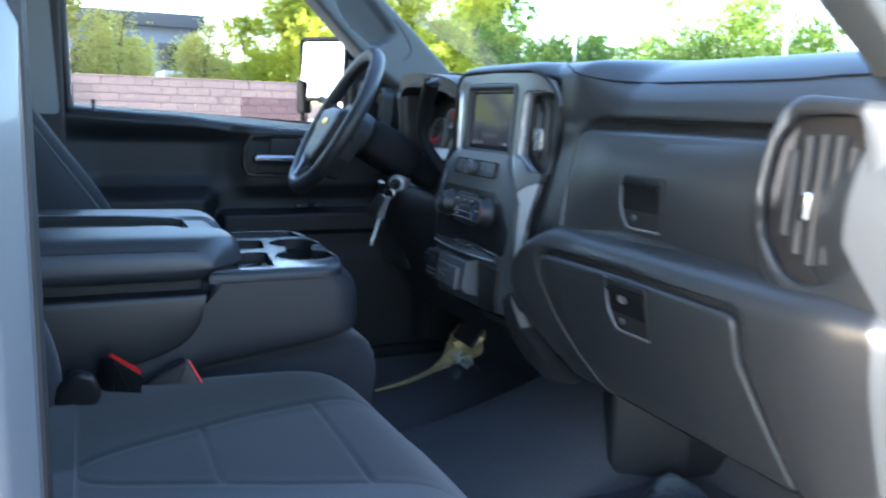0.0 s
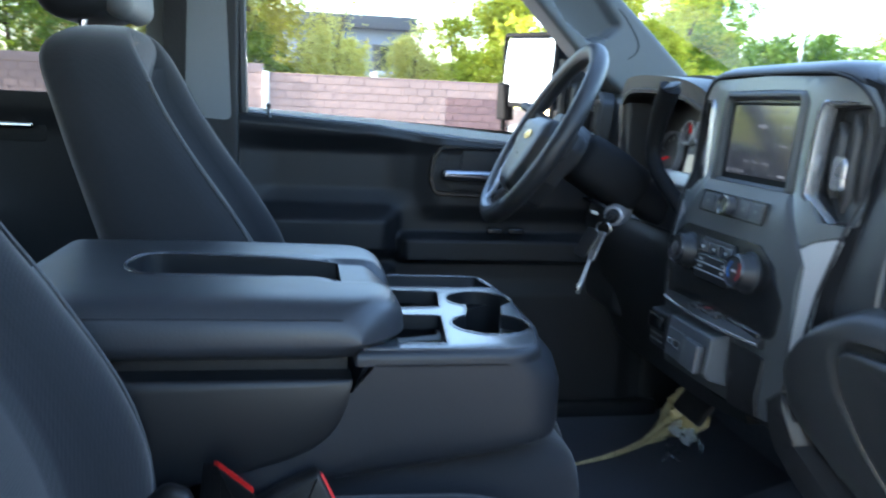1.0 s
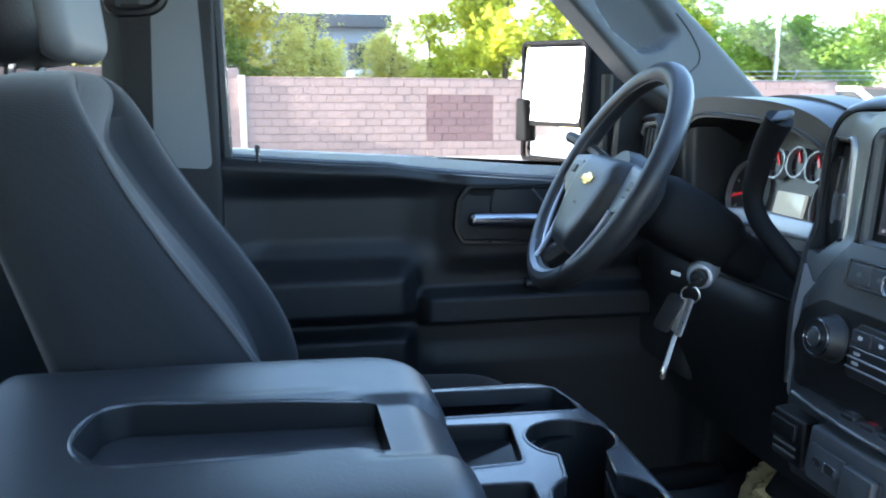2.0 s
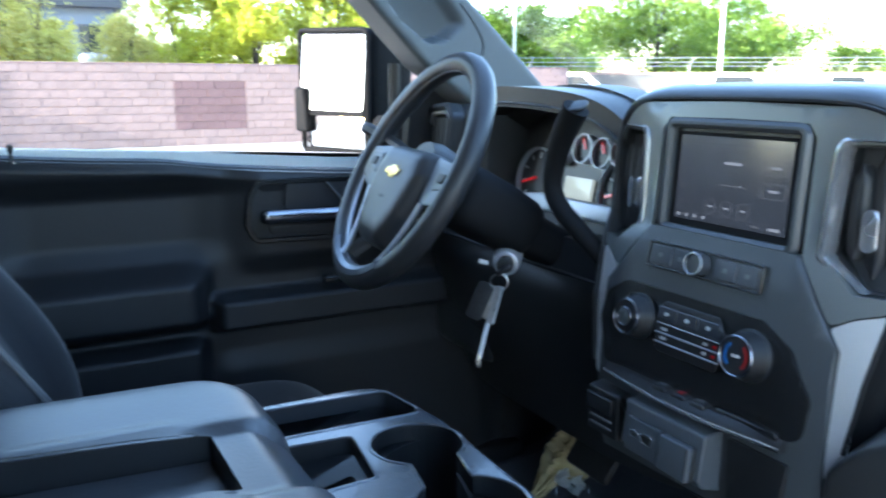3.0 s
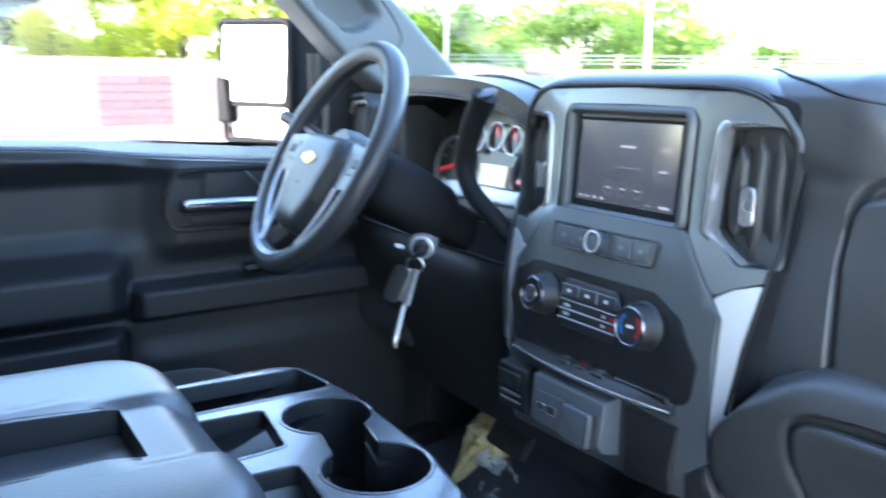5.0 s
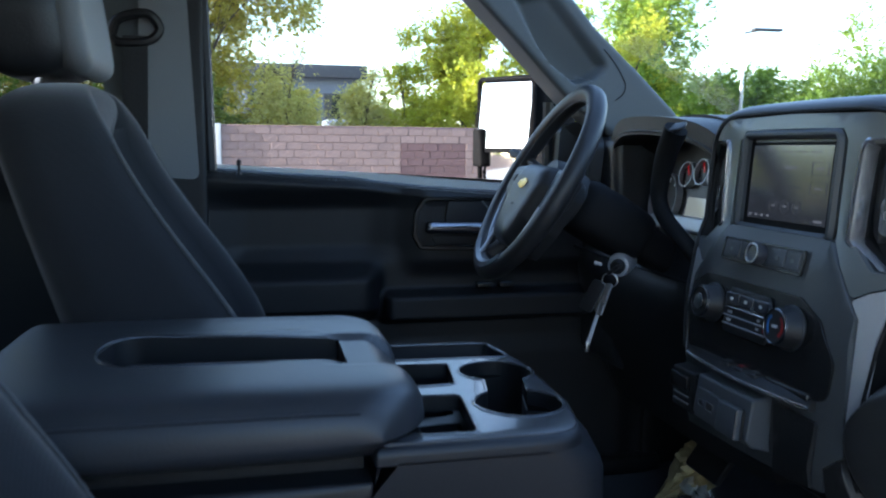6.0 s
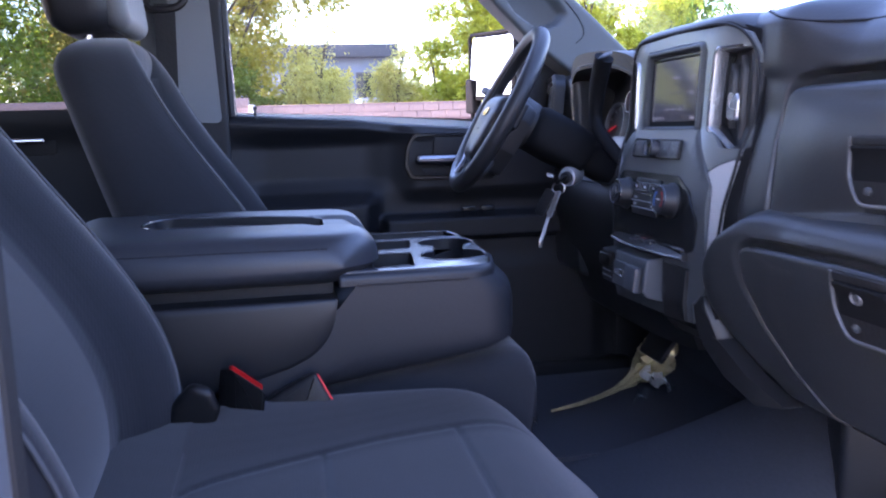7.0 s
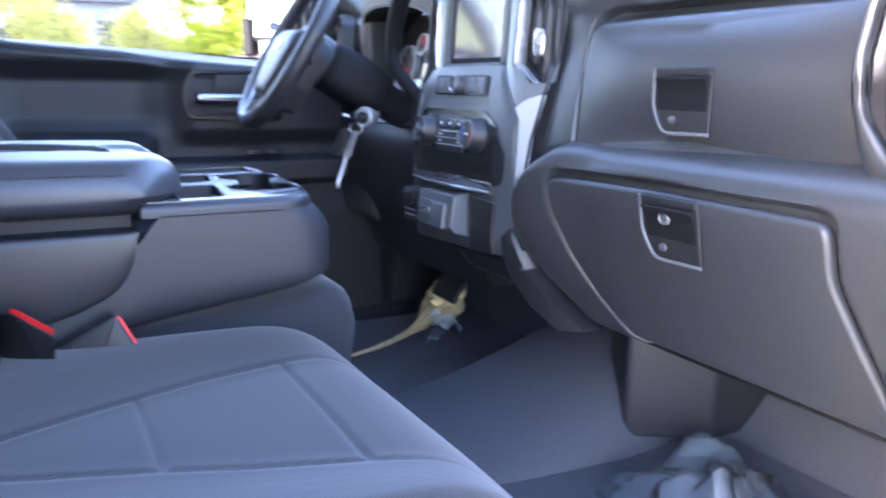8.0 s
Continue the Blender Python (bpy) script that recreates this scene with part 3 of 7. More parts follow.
def build_door():
    door = thing("door_1", "closed driver door with black moulded trim", "door", kind="structure")
    def f(s, t):
        x = 0.045 + 0.985 * s
        z = 0.72 + (sill_z(x) - 0.72) * t
        y = door_y(x, z)
        y += 0.012 * sstep(0.975, 1.0, t)
        return (x, y, z)
    panel = part("door_trim", sheet(f, 150, 170, (0, 0.06, 0)), DOORP, door, "black moulded door trim with armrest", sharp=65)
    part("window_ledge", tube(smooth_path([(x, 0.822, sill_z(x) - 0.006) for x in (0.045, 0.2, 0.33, 0.40, 0.55, 0.75, 1.0)]), 0.013, 8), HARD, door, "black window ledge")
    part("outer_belt", prism_y(list(reversed(rpoly([(0.045, 1.25), (1.08, 1.25), (1.08, sill_z(1.08) + 0.016), (0.655, sill_z(0.655) + 0.016), (0.38, sill_z(0.38) + 0.012), (0.045, sill_z(0.045) + 0.004)], 0.002))), 0.868, 0.905, 0.008), PAINT, door, "white painted outer door skin")
    bm = bmesh.new()
    bm.faces.new([bm.verts.new(p) for p in ((0.05, 0.845, 1.40), (0.80, 0.845, 1.36), (0.80, 0.835, 1.56), (0.62, 0.825, 1.73), (0.42, 0.82, 1.87), (0.04, 0.82, 1.87))])
    pane = part("window_pane", bm, GLASS, door, "clear side window")
    pane.visible_shadow = False
    part("window_rubber", tube([(0.052, 0.80, 1.41), (0.046, 0.80, 1.66), (0.038, 0.80, 1.88)], 0.013, 8), RUBBER, door, "black window channel")
    # front corner of the window
    part("corner_panel", prism_y(list(reversed(rpoly([(0.79, 1.355), (1.04, 1.35), (1.0, 1.50), (0.86, 1.515), (0.80, 1.50)], 0.01))), 0.79, 0.84, 0.008), HARD, door, "dark triangular mirror corner panel")
    part("division_bar", tube([(0.775, 0.825, 1.365), (0.775, 0.825, 1.56)], 0.012, 8), HARD, door, "black window division bar")
    # lock button
    part("lock_button", lathe([(0.0065, 0), (0.0055, 0.004), (0.003, 0.006), (0.003, 0.018), (0.0045, 0.02), (0.0045, 0.028), (0.002, 0.03)], Matrix.Translation((0.108, 0.772, 1.402)), 12), RUBBER, door, "black lock button")
    # inside handle in its pod
    m = door_face(0.60, door_y(0.6, 1.29) + 0.002, 1.295)
    o = rpoly([(-0.125, -0.052), (0.09, -0.058), (0.115, 0.06), (-0.115, 0.062), (-0.135, 0.03), (-0.14, -0.02)], 0.02)
    i = inset(o, 0.010)
    part("handle_bezel", ring_solid(o, i, 0.012, m), GLOSS, door, "gloss black handle surround")
    part("handle_recess", solid(inset(o, 0.009), 0.003, 0.0, m), RUBBER, door, "dark handle recess")
    part("handle_cup", solid(rpoly([(-0.07, 0.005), (0.06, 0.003), (0.07, 0.052), (-0.062, 0.053)], 0.012), 0.008, 0.003, m), DOORP, door, "dark pull cup")
    part("door_handle", solid(rpoly([(-0.116, -0.016), (0.095, -0.020), (0.100, 0.006), (-0.112, 0.010)], 0.012, 6), 0.026, 0.012, m, base=0.008, n=6), HANDLE, door, "satin dark chrome door handle")
    part("handle_strip", tube([m @ Vector((0.012, 0.052, 0.010)), m @ Vector((0.040, 0.020, 0.012)), m @ Vector((0.052, -0.002, 0.012))], 0.0022, 6), LIP, door, "pale edge of the pull cup")
    part("lower_slot", solid(rpoly([(-0.09, -0.04), (0.07, -0.044), (0.07, -0.024), (-0.10, -0.022)], 0.008), 0.006, 0.002, m), DOORP, door, "dark lower slot")
    # switches on the shelf
    for k in range(2):
        part("window_switch", box(0.60 + 0.05 * k, 0.635 + 0.05 * k, 0.762, 0.785, 1.158, 1.172, 0.004), GLOSS, door, "gloss black window switch")
    part("trim_clip", box(0.150, 0.158, 0.725, 0.732, 1.090, 1.093, 0.001), WHITEP, door, "small pale clip")
    # rear door
    rear = thing("door_2", "closed rear door with black trim", "door", kind="structure")
    def g(s, t):
        x = -1.68 + 1.53 * s
        z = 0.72 + (1.435 - 0.72) * t
        y = 0.80 - 0.02 * sstep(1.36, 1.40, z) - 0.06 * bump1(-1.4, -0.5, x, 0.05) * bump1(1.12, 1.20, z, 0.03)
        return (x, y, z)
    part("door_trim", sheet(g, 24, 30, (0, 0.05, 0)), DOORP, rear, "black moulded rear door trim")
    part("door_handle", solid(rpoly([(-0.06, -0.006), (0.06, -0.006), (0.06, 0.008), (-0.06, 0.008)], 0.006), 0.012, 0.005, door_face(-0.425, 0.792, 1.365)), CHROME, rear, "chrome rear door handle")
    part("handle_recess", solid(rrect(0.16, 0.06, 0.012), 0.004, 0.002, door_face(-0.425, 0.802, 1.362)), RUBBER, rear, "dark handle recess")


# ---- seats ----
XF = [(0.86, 0.06), (0.95, 0.10), (1.02, 0.128), (1.08, 0.134), (1.16, 0.112), (1.24, 0.066), (1.32, 0.008), (1.39, -0.040), (1.458, -0.078), (1.50, -0.094), (1.54, -0.108), (1.60, -0.12)]


def xfront(z):
    """Front line of a seat back, smoothed."""
    return sum(lerp(XF, z + d) for d in (-0.05, -0.03, -0.015, 0, 0.015, 0.03, 0.05)) / 7


def seat_back_ring(z, w, dx, yc):
    """One level of a seat back: bolsters forward, padded middle, flat rear."""
    xb = -0.252 + (1.51 - z) * 0.30 + dx
    xf = xfront(z) + dx
    pts = []
    nf = 40
    for k in range(nf + 1):
        q = -1 + 2 * k / nf
        a = abs(q)
        x = xf - 0.062 * (1 - sstep(0.50, 0.80, a)) * (1 - sstep(1.44, 1.55, z)) + 0.006 * (1 - (a / 0.5) ** 2 if a < 0.5 else 0)
        x -= 0.010 * math.exp(-((a - 0.60) / 0.025) ** 2)
        if a > 0.86:
            x -= (xf - xb) * 0.55 * ((a - 0.86) / 0.14) ** 2.4
        pts.append((x, yc + q * w, z))
    for k in range(9):
        q = 1 - 2 * k / 8
        a = abs(q)
        pts.append((xb + (xf - xb) * 0.20 * a ** 5, yc + q * w * (0.985 + 0.010 * a), z))
    return pts


def build_seat(name, label, yc, dx, dz, cushion_x):
    seat = thing(name, label, "seat", "front seats")
    rings = []
    def width(z):
        return lerp([(0.86, 0.235), (1.1, 0.248), (1.35, 0.236), (1.46, 0.220), (1.545, 0.205)], z)
    levels = [0.86 + 0.02 * k for k in range(30)] + [1.452 + 0.006 * k for k in range(12)] + [1.522, 1.527, 1.532, 1.536, 1.539, 1.5415, 1.5435, 1.5447]
    for z in levels:
        ring = [Vector(p) for p in seat_back_ring(z, width(z), dx, yc)]
        e = min(max((z - 1.455) / 0.090, 0), 1)
        sx, sy = (1 - e ** 2.6) ** (1 / 2.2), (1 - e ** 3.6) ** (1 / 3.0)
        mx = sum(p.x for p in ring) / len(ring)
        rings.append([Vector((mx + (p.x - mx) * sx, yc + (p.y - yc) * sy, p.z)) for p in ring])
    part("backrest", loft(rings), CLOTH, seat, "dark grey cloth backrest with side bolsters", sharp=70)
    for s in (-1, 1):
        line = []
        for z in (0.95, 1.05, 1.15, 1.25, 1.33, 1.40, 1.44, 1.46):
            d = xfront(z) - (-0.252 + (1.51 - z) * 0.30)
            a = 0.885
            line.append((xfront(z) + dx - d * 0.55 * ((a - 0.86) / 0.14) ** 2.4 + 0.001, yc + s * (width(z) * a + 0.001), z))
        part("piping", tube(smooth_path(line, 4), 0.0018, 6), PIPING, seat, "pale seam thread")
    # head restraint
    hx = -0.185 + dx
    prof = rpoly([(-0.124, -0.098), (0.124, -0.098), (0.142, -0.02), (0.136, 0.07), (0.105, 0.112), (-0.105, 0.112), (-0.136, 0.07), (-0.142, -0.02)], 0.05, 6)
    part("headrest", solid(prof, 0.120, 0.045, rear_face(hx - 0.080, yc, 1.640, -8) @ Matrix.Rotation(math.pi, 4, "Y"), n=8), VINYL, seat, "dark padded head restraint", sharp=60)
    part("headrest_front", solid(rpoly([(-0.112, -0.088), (0.112, -0.088), (0.124, -0.01), (0.118, 0.062), (0.092, 0.096), (-0.092, 0.096), (-0.118, 0.062), (-0.124, -0.01)], 0.05, 6), 0.046, 0.036, rear_face(hx + 0.014, yc, 1.640, -8) @ Matrix.Rotation(math.pi, 4, "Y"), n=8), HEADF, seat, "grey front face of the head restraint", sharp=60)
    for s in (-0.06, 0.06):
        part("headrest_post", tube([(hx - 0.02, yc + s, 1.50), (hx, yc + s, 1.62)], 0.007, 8), CHROME, seat, "chrome post")
    # cushion
    x1 = cushion_x
    def cushion_ring(x):
        e = (x1 - x)
        front = 1 - sstep(0.0, 0.20, e)
        ztop = 1.012 + (dz if dz < 0.01 else -0.02 + (dz + 0.03) * sstep(0.16, 0.40, x)) + 0.010 * math.sin((x + 0.1) * 5) - 0.085 * front ** 2.6
        if e < 0.03:
            ztop -= 0.03 * ((0.03 - e) / 0.03) ** 2
        wid = 0.268 - 0.060 * front ** 2.4
        pts = []
        # the long seam swings in towards the rear
        seam = lerp([(x1 - 0.4801, -0.30), (x1 - 0.480, 0.0), (x1 - 0.476, 0.06), (x1 - 0.466, 0.11), (x1 - 0.44, 0.165), (x1 - 0.40, 0.22), (x1 - 0.348, 0.29), (x1 - 0.27, 0.40), (x1 - 0.19, 0.48), (x1 - 0.082, 0.58), (x1, 0.62)], x)
        for k in range(121):
            q = -1 + 2 * k / 120
            a = abs(q)
            z = ztop + 0.024 * sstep(seam - 0.10, 0.90, a) * (1 - front) + 0.008 * (1 - a * a)
            z -= 0.0026 * math.exp(-((a - seam) / 0.012) ** 2) * (1 - front * 0.9)
            if a < seam:
                for sx in (0.185, 0.340):
                    z -= 0.0036 * math.exp(-((x - (x1 - 0.520) - sx) / 0.0036) ** 2) * (1 - sstep(seam - 0.03, seam, a))
            if a > 0.80:
                z -= 0.085 * ((a - 0.80) / 0.20) ** 2.4
            pts.append((x - 0.055 * max(0.0, a - 0.45) ** 2 * front, yc + q * wid, z))
        for k in range(7):
            q = 1 - 2 * k / 6
            pts.append((x - 0.03 * front, yc + q * wid * 0.96, 0.86 + dz))
        return pts
    xs = []
    x = -0.10 + (x1 - 0.540)
    while x < x1 - 0.03:
        xs.append(x)
        x += 0.003
    xs += [x1 - 0.03 + 0.03 * math.sin(k / 8 * math.pi / 2) for k in range(1, 9)]
    part("cushion", loft([cushion_ring(v) for v in xs]), CLOTH2, seat, "dark grey cloth cushion with stitched seams", sharp=60)
    part("seat_base", box(-0.08 + dx, x1 - 0.10, yc - 0.215, yc + 0.215, 0.70, 0.88 + dz, 0.02), HARD, seat, "black plastic seat base")
    return seat


def build_centre():
    con = thing("centre_console", "dark grey fold-down centre console with armrest and cup holders", "console")
    YL, YR = 0.168, -0.214
    # seat pad below it
    pad = thing("middle_cushion_bench", "dark cloth centre seat pad below the console", "seat")
    def ring(x):
        e = 0.496 - x
        front = max(0.0, 1 - e / 0.035)
        rise = 1.014 + 0.148 * max(0.0, x - 0.08)
        pts = []
        for k in range(25):
            q = -1 + 2 * k / 24
            a = abs(q)
            z = rise - 0.03 * (1 - math.sqrt(max(0.0, 1 - front * front))) - (0.030 * ((a - 0.85) / 0.15) ** 2 if a > 0.85 else 0)
            pts.append((x, -0.02 + q * 0.185, z))
        for k in range(5):
            pts.append((x - 0.02 * front, -0.02 + (1 - 2 * k / 4) * 0.18, 0.86))
        return pts
    part("cushion", loft([ring(v) for v in [-0.1 + 0.02 * k for k in range(25)] + [0.40 + 0.096 * math.sin(k / 16 * math.pi / 2) for k in range(1, 17)]]), CLOTH, pad, "dark cloth pad", sharp=60)
    part("base", box(-0.08, 0.42, -0.18, 0.15, 0.70, 0.88, 0.02), HARD, pad, "black plastic base")
    # front body with the deck: one rounded outline in plan, its foot rising towards the front
    deckp = rpoly([(0.238, YR), (0.440, YR), (0.462, -0.11), (0.466, 0.05), (0.445, YL), (0.238, YL)], [0.004, 0.045, 0.06, 0.06, 0.04, 0.004], 8)
    bodyp = rpoly([(0.09, YR), (0.20, YR), (0.236, YR), (0.26, YR), (0.440, YR), (0.462, -0.11), (0.466, 0.05), (0.445, YL), (0.26, YL), (0.236, YL), (0.20, YL), (0.09, YL)], [0.001, 0.001, 0.001, 0.001, 0.045, 0.06, 0.06, 0.04, 0.001, 0.001, 0.001, 0.001], 8)
    rings = []
    for k, (t, d) in enumerate(((0.0, 0.016), (0.012, 0.010), (0.05, 0.005), (0.12, 0.002), (0.25, 0.0), (0.4, 0.0), (0.55, 0.0), (0.69, 0.0), (0.78, 0.0), (0.86, 0.0), (0.93, 0.0), (0.97, 0.0), (1.0, 0.0))):
        ring = []
        for x, y in inset(bodyp, d):
            foot = lerp([(0.09, 1.028), (0.43, 1.078), (0.47, 1.086)], x)
            head = lerp([(0.09, 1.052), (0.17, 1.064), (0.205, 1.080), (0.228, 1.104), (0.238, 1.160), (0.244, 1.1775)], x)
            swell = 0.024 * sstep(0.33, 0.46, x) * math.sin(math.pi / 2 * min(1.0, (1 - t) / 0.34)) if t > 0.38 else 0.024 * sstep(0.33, 0.46, x) * min(1.0, t / 0.12)
            ring.append((x + (swell if t < 1 else 0.0), y, foot + (head - foot) * t))
        rings.append(ring)
    body = part("body", loft(rings), CONS, con, "dark grey console body", sharp=40)
    # edge takes the darker body colour to stand for its shaded side
    skirt = part("deck_skirt", solid(deckp, 0.016, 0.009, Matrix.Translation((0, 0, 1.176)), back=False, n=6), CONS, con, "rounded edge of the deck, darkened against its lit top")
    platep = rpoly([(0.246, YR + 0.0075), (0.437, YR + 0.0075), (0.4545, -0.11), (0.4585, 0.05), (0.439, YL - 0.0075), (0.246, YL - 0.0075)], [0.002, 0.042, 0.06, 0.06, 0.036, 0.002], 8)
    deck = part("deck", solid(platep, 0.004, 0.0012, Matrix.Translation((0, 0, 1.1895)), back=False), DECK, con, "satin dark grey deck with cup holders")
    def cavity(p, depth):
        return solid(p, 0.30, 0.0, Matrix.Translation((0, 0, 1.192 - depth)))
    left = rpoly([(0.25, 0.078), (0.452, 0.072), (0.440, 0.142), (0.25, 0.152)], 0.012)
    mid = rpoly([(0.25, -0.042), (0.354, -0.036), (0.366, 0.050), (0.25, 0.060)], 0.008)
    sq = rpoly([(0.286, -0.190), (0.338, -0.192), (0.350, -0.075), (0.286, -0.070)], 0.008)
    cups = []
    for cx, cy, r, a0, a1 in ((0.414, 0.008, 0.043, -59, 238), (0.404, -0.112, 0.046, 118, 420)):
        cups += [(cx + r * math.cos(radians(a0 + (a1 - a0) * k / 32)), cy + r * math.sin(radians(a0 + (a1 - a0) * k / 32))) for k in range(33)]
    cups = rpoly(cups, 0.003, 2)
    for ob in (skirt, deck):
        cut(ob, [cavity(left, 0.1)])
        cut(ob, [cavity(mid, 0.1), cavity(sq, 0.1), cavity(cups, 0.1)], BIN)
    cut(body, [cavity(left, 0.055), cavity(mid, 0.065), cavity(sq, 0.050), cavity(cups, 0.085)], BIN)
    for p in (left, mid, sq, cups):
        part("pocket_rim", ring_solid(inset(p, -0.0035), inset(p, 0.0005), 0.003, Matrix.Translation((0, 0, 1.1915)), r=0.001), DECK, con, "raised pocket rim")
    # storage bin below the armrest
    cols = [-0.12, -0.06, 0.0, 0.05, 0.09, 0.12, 0.15, 0.17, 0.185, 0.197, 0.207, 0.215, 0.221, 0.226, 0.230, 0.233, 0.2355]
    binp = [(x, YR - 0.002) for x in cols] + [(x, YL + 0.002) for x in reversed(cols)]
    rings = []
    for t, d in ((0.0, 0.006), (0.02, 0.003), (0.06, 0.001), (0.12, 0.0), (0.5, 0.0), (0.9, 0.0), (0.96, 0.001), (0.985, 0.003), (1.0, 0.006)):
        ring = []
        for x, y in binp:
            foot = lerp([(-0.12, 1.036), (0.05, 1.044), (0.12, 1.058), (0.17, 1.072), (0.197, 1.085), (0.212, 1.097), (0.224, 1.114), (0.231, 1.134), (0.2355, 1.158)], x)
            ring.append((x, y + (d if y < 0 else -d), foot + (1.163 - foot) * t))
        rings.append(ring)
    part("bin", loft(rings), BIN, con, "black storage bin", sharp=40)
    # black filler stands for the shade between lid and bin
    part("hinge_gap", box(-0.12, 0.232, YR + 0.034, YL - 0.034, 1.158, 1.192), RUBBER, con, "black filler for the shaded gap below the lid")
    # armrest lid: two padded sides with a lower channel that holds the tray and the front pad
    tray = rpoly([(0.012, -0.095), (0.228, -0.090), (0.228, 0.012), (-0.01, 0.030), (-0.02, -0.05)], [0.03, 0.004, 0.004, 0.03, 0.03], 6)
    X0, X1 = -0.14, 0.296
    def front_line(y):
        q = abs((y - (YL + YR) / 2) / ((YL - YR) / 2 + 0.006))
        return X1 - 0.052 * max(0.0, (q - 0.55) / 0.45) ** 2.6
    def lid_top(x, y):
        """Height of the padded top."""
        z = 1.2465 - 0.030 * max(0.0, x - 0.03) ** 1.5 - 0.004 * max(0.0, (abs(y + 0.023) - 0.11) / 0.08) ** 2
        ch = bump1(-0.100, 0.012, y, 0.012) * sstep(0.195, 0.235, x)
        z -= 0.0055 * ch + 0.020 * ch * sstep(0.255, 0.300, x)
        # raised border beside the tray
        z += 0.0022 * math.exp(-((y - 0.034) / 0.007) ** 2) * bump1(0.02, 0.19, x, 0.03)
        return z
    rings = []
    ny, nx = 92, 84
    for j in range(ny + 1):
        v = -1 + 2 * j / ny
        v = math.copysign(1 - max(0.0, 1 - abs(v)) ** 2.2, v)
        y = (YL + YR) / 2 + v * ((YL - YR) / 2 + 0.006)
        side = max(0.0, 1 - abs(v) ** 15) ** 0.5
        xf = front_line(y)
        ring = []
        for i in range(nx + 1):
            u = i / nx
            u = 1 - (1 - u) ** 1.25
            x = X0 + (xf - X0) * u
            nose = max(0.0, 1 - max(0.0, (x - (xf - 0.050)) / 0.050) ** 3.2) ** 0.5
            rear = max(0.0, 1 - max(0.0, ((X0 + 0.03) - x) / 0.03) ** 2.2) ** 0.5
            h = min(side, 1) * nose * rear
            ring.append((x, y, 1.203 + (lid_top(x, y) - 1.203) * h))
        for i in range(14):
            u = 1 - i / 13
            x = X0 + (xf - X0) * u
            nose = max(0.0, 1 - max(0.0, (x - (xf - 0.060)) / 0.060) ** 2.0) ** 0.5
            ring.append((x, y, 1.201 - 0.026 * max(0.0, 1 - abs(v) ** 9) ** 0.5 * nose))
        rings.append(ring)
    lid = part("armrest_lid", loft(rings), ARM, con, "padded grey armrest lid", sharp=60)
    cut(lid, [solid(tray, 0.2, 0.0, Matrix.Translation((0, 0, 1.216)))], BIN)
    def welt(v):
        y = (YL + YR) / 2 + v * ((YL - YR) / 2 + 0.006)
        return [(x, y, 1.203 + (lid_top(x, y) - 1.203) * (1 - abs(v) ** 15) ** 0.5 + 0.0003) for x in (-0.09, 0.0, 0.08, 0.15, 0.20, 0.225)]
    for v in (-0.968, 0.968):
        part("lid_welt", tube(smooth_path(welt(v), 4), 0.0017, 6), ARM, con, "sewn welt along the lid")
    part("tray_floor", solid(inset(tray, 0.003), 0.003, 0.0, Matrix.Translation((0, 0, 1.2155))), ARM, con, "grey tray floor")
    part("tray_border", tube(smooth_path([(x, y, lid_top(x, y) - 0.0006) for x, y in ((0.215, 0.0145), (0.15, 0.0185), (0.07, 0.025), (0.015, 0.029), (-0.012, 0.018), (-0.022, -0.02), (-0.016, -0.062), (0.006, -0.092), (0.04, -0.0975), (0.12, -0.0955), (0.222, -0.0935))], 5), 0.0021, 8), DECK, con, "raised bright border round the tray")
    # buckles beside the pad
    def buckle(m, label, wide):
        b = thing("seat_buckle", label, "buckle", "seat belt buckles")
        prof = rpoly([(-0.018, -0.085), (0.018, -0.085), (0.026, -0.02), (0.026, 0.03), (-0.026, 0.03), (-0.026, -0.02)], 0.006)
        part("housing", solid(prof, 0.030, 0.007, m), BUCKLE, b, "black buckle housing")
        part("release_button", solid(rrect(0.044, wide, min(0.003, wide * 0.4)), 0.009, 0.002, m @ Matrix.Translation((0, 0.0275, 0.0175))), RED, b, "red release button")
        part("stalk", tube([m @ Vector((0, -0.07, 0.012)), m @ Vector((0, -0.16, 0.012))], 0.012, 8, flat=0.5), RUBBER, b, "black stalk")
    buckle(axes((0.105, -0.245, 1.052), (0.80, -0.25, -0.55), (0.12, -0.30, 0.95), (0.55, -0.80, 0.2)), "black seat belt buckle with red button beside the console", 0.018)
    buckle(axes((0.185, -0.228, 1.040), (0.45, -0.15, -0.88), (0.85, -0.10, 0.45), (0.10, -0.95, 0.2)), "black seat belt buckle with red button lying forward on the cushion", 0.009)
    b = thing("belt_latch", "black seat belt anchor stalk between cushion and console", "buckle")
    part("cover", solid(rpoly([(-0.030, -0.075), (0.024, -0.075), (0.026, 0.040), (0.010, 0.062), (-0.014, 0.062), (-0.028, 0.030)], 0.016, 6), 0.026, 0.010, axes((0.052, -0.262, 1.028), (0.92, -0.1, -0.30), (0.32, -0.2, 0.92), (0.15, -0.95, 0.05))), BUCKLE, b, "black cover")
    part("tag", box(0.062, 0.066, -0.330, -0.318, 0.985, 1.03, 0.001), DIMP, b, "grey sewn tag")
# ---- dashboard ----
def base_x(z):
    return lerp([(0.98, 0.772), (1.10, 0.752), (1.19, 0.754), (1.25, 0.756), (1.33, 0.772), (1.36, 0.784), (1.48, 0.793), (1.53, 0.80)], z)


def stack_x(y, z):
    return base_x(z) + 2.4 * max(0, abs(y) - 0.105) ** 2


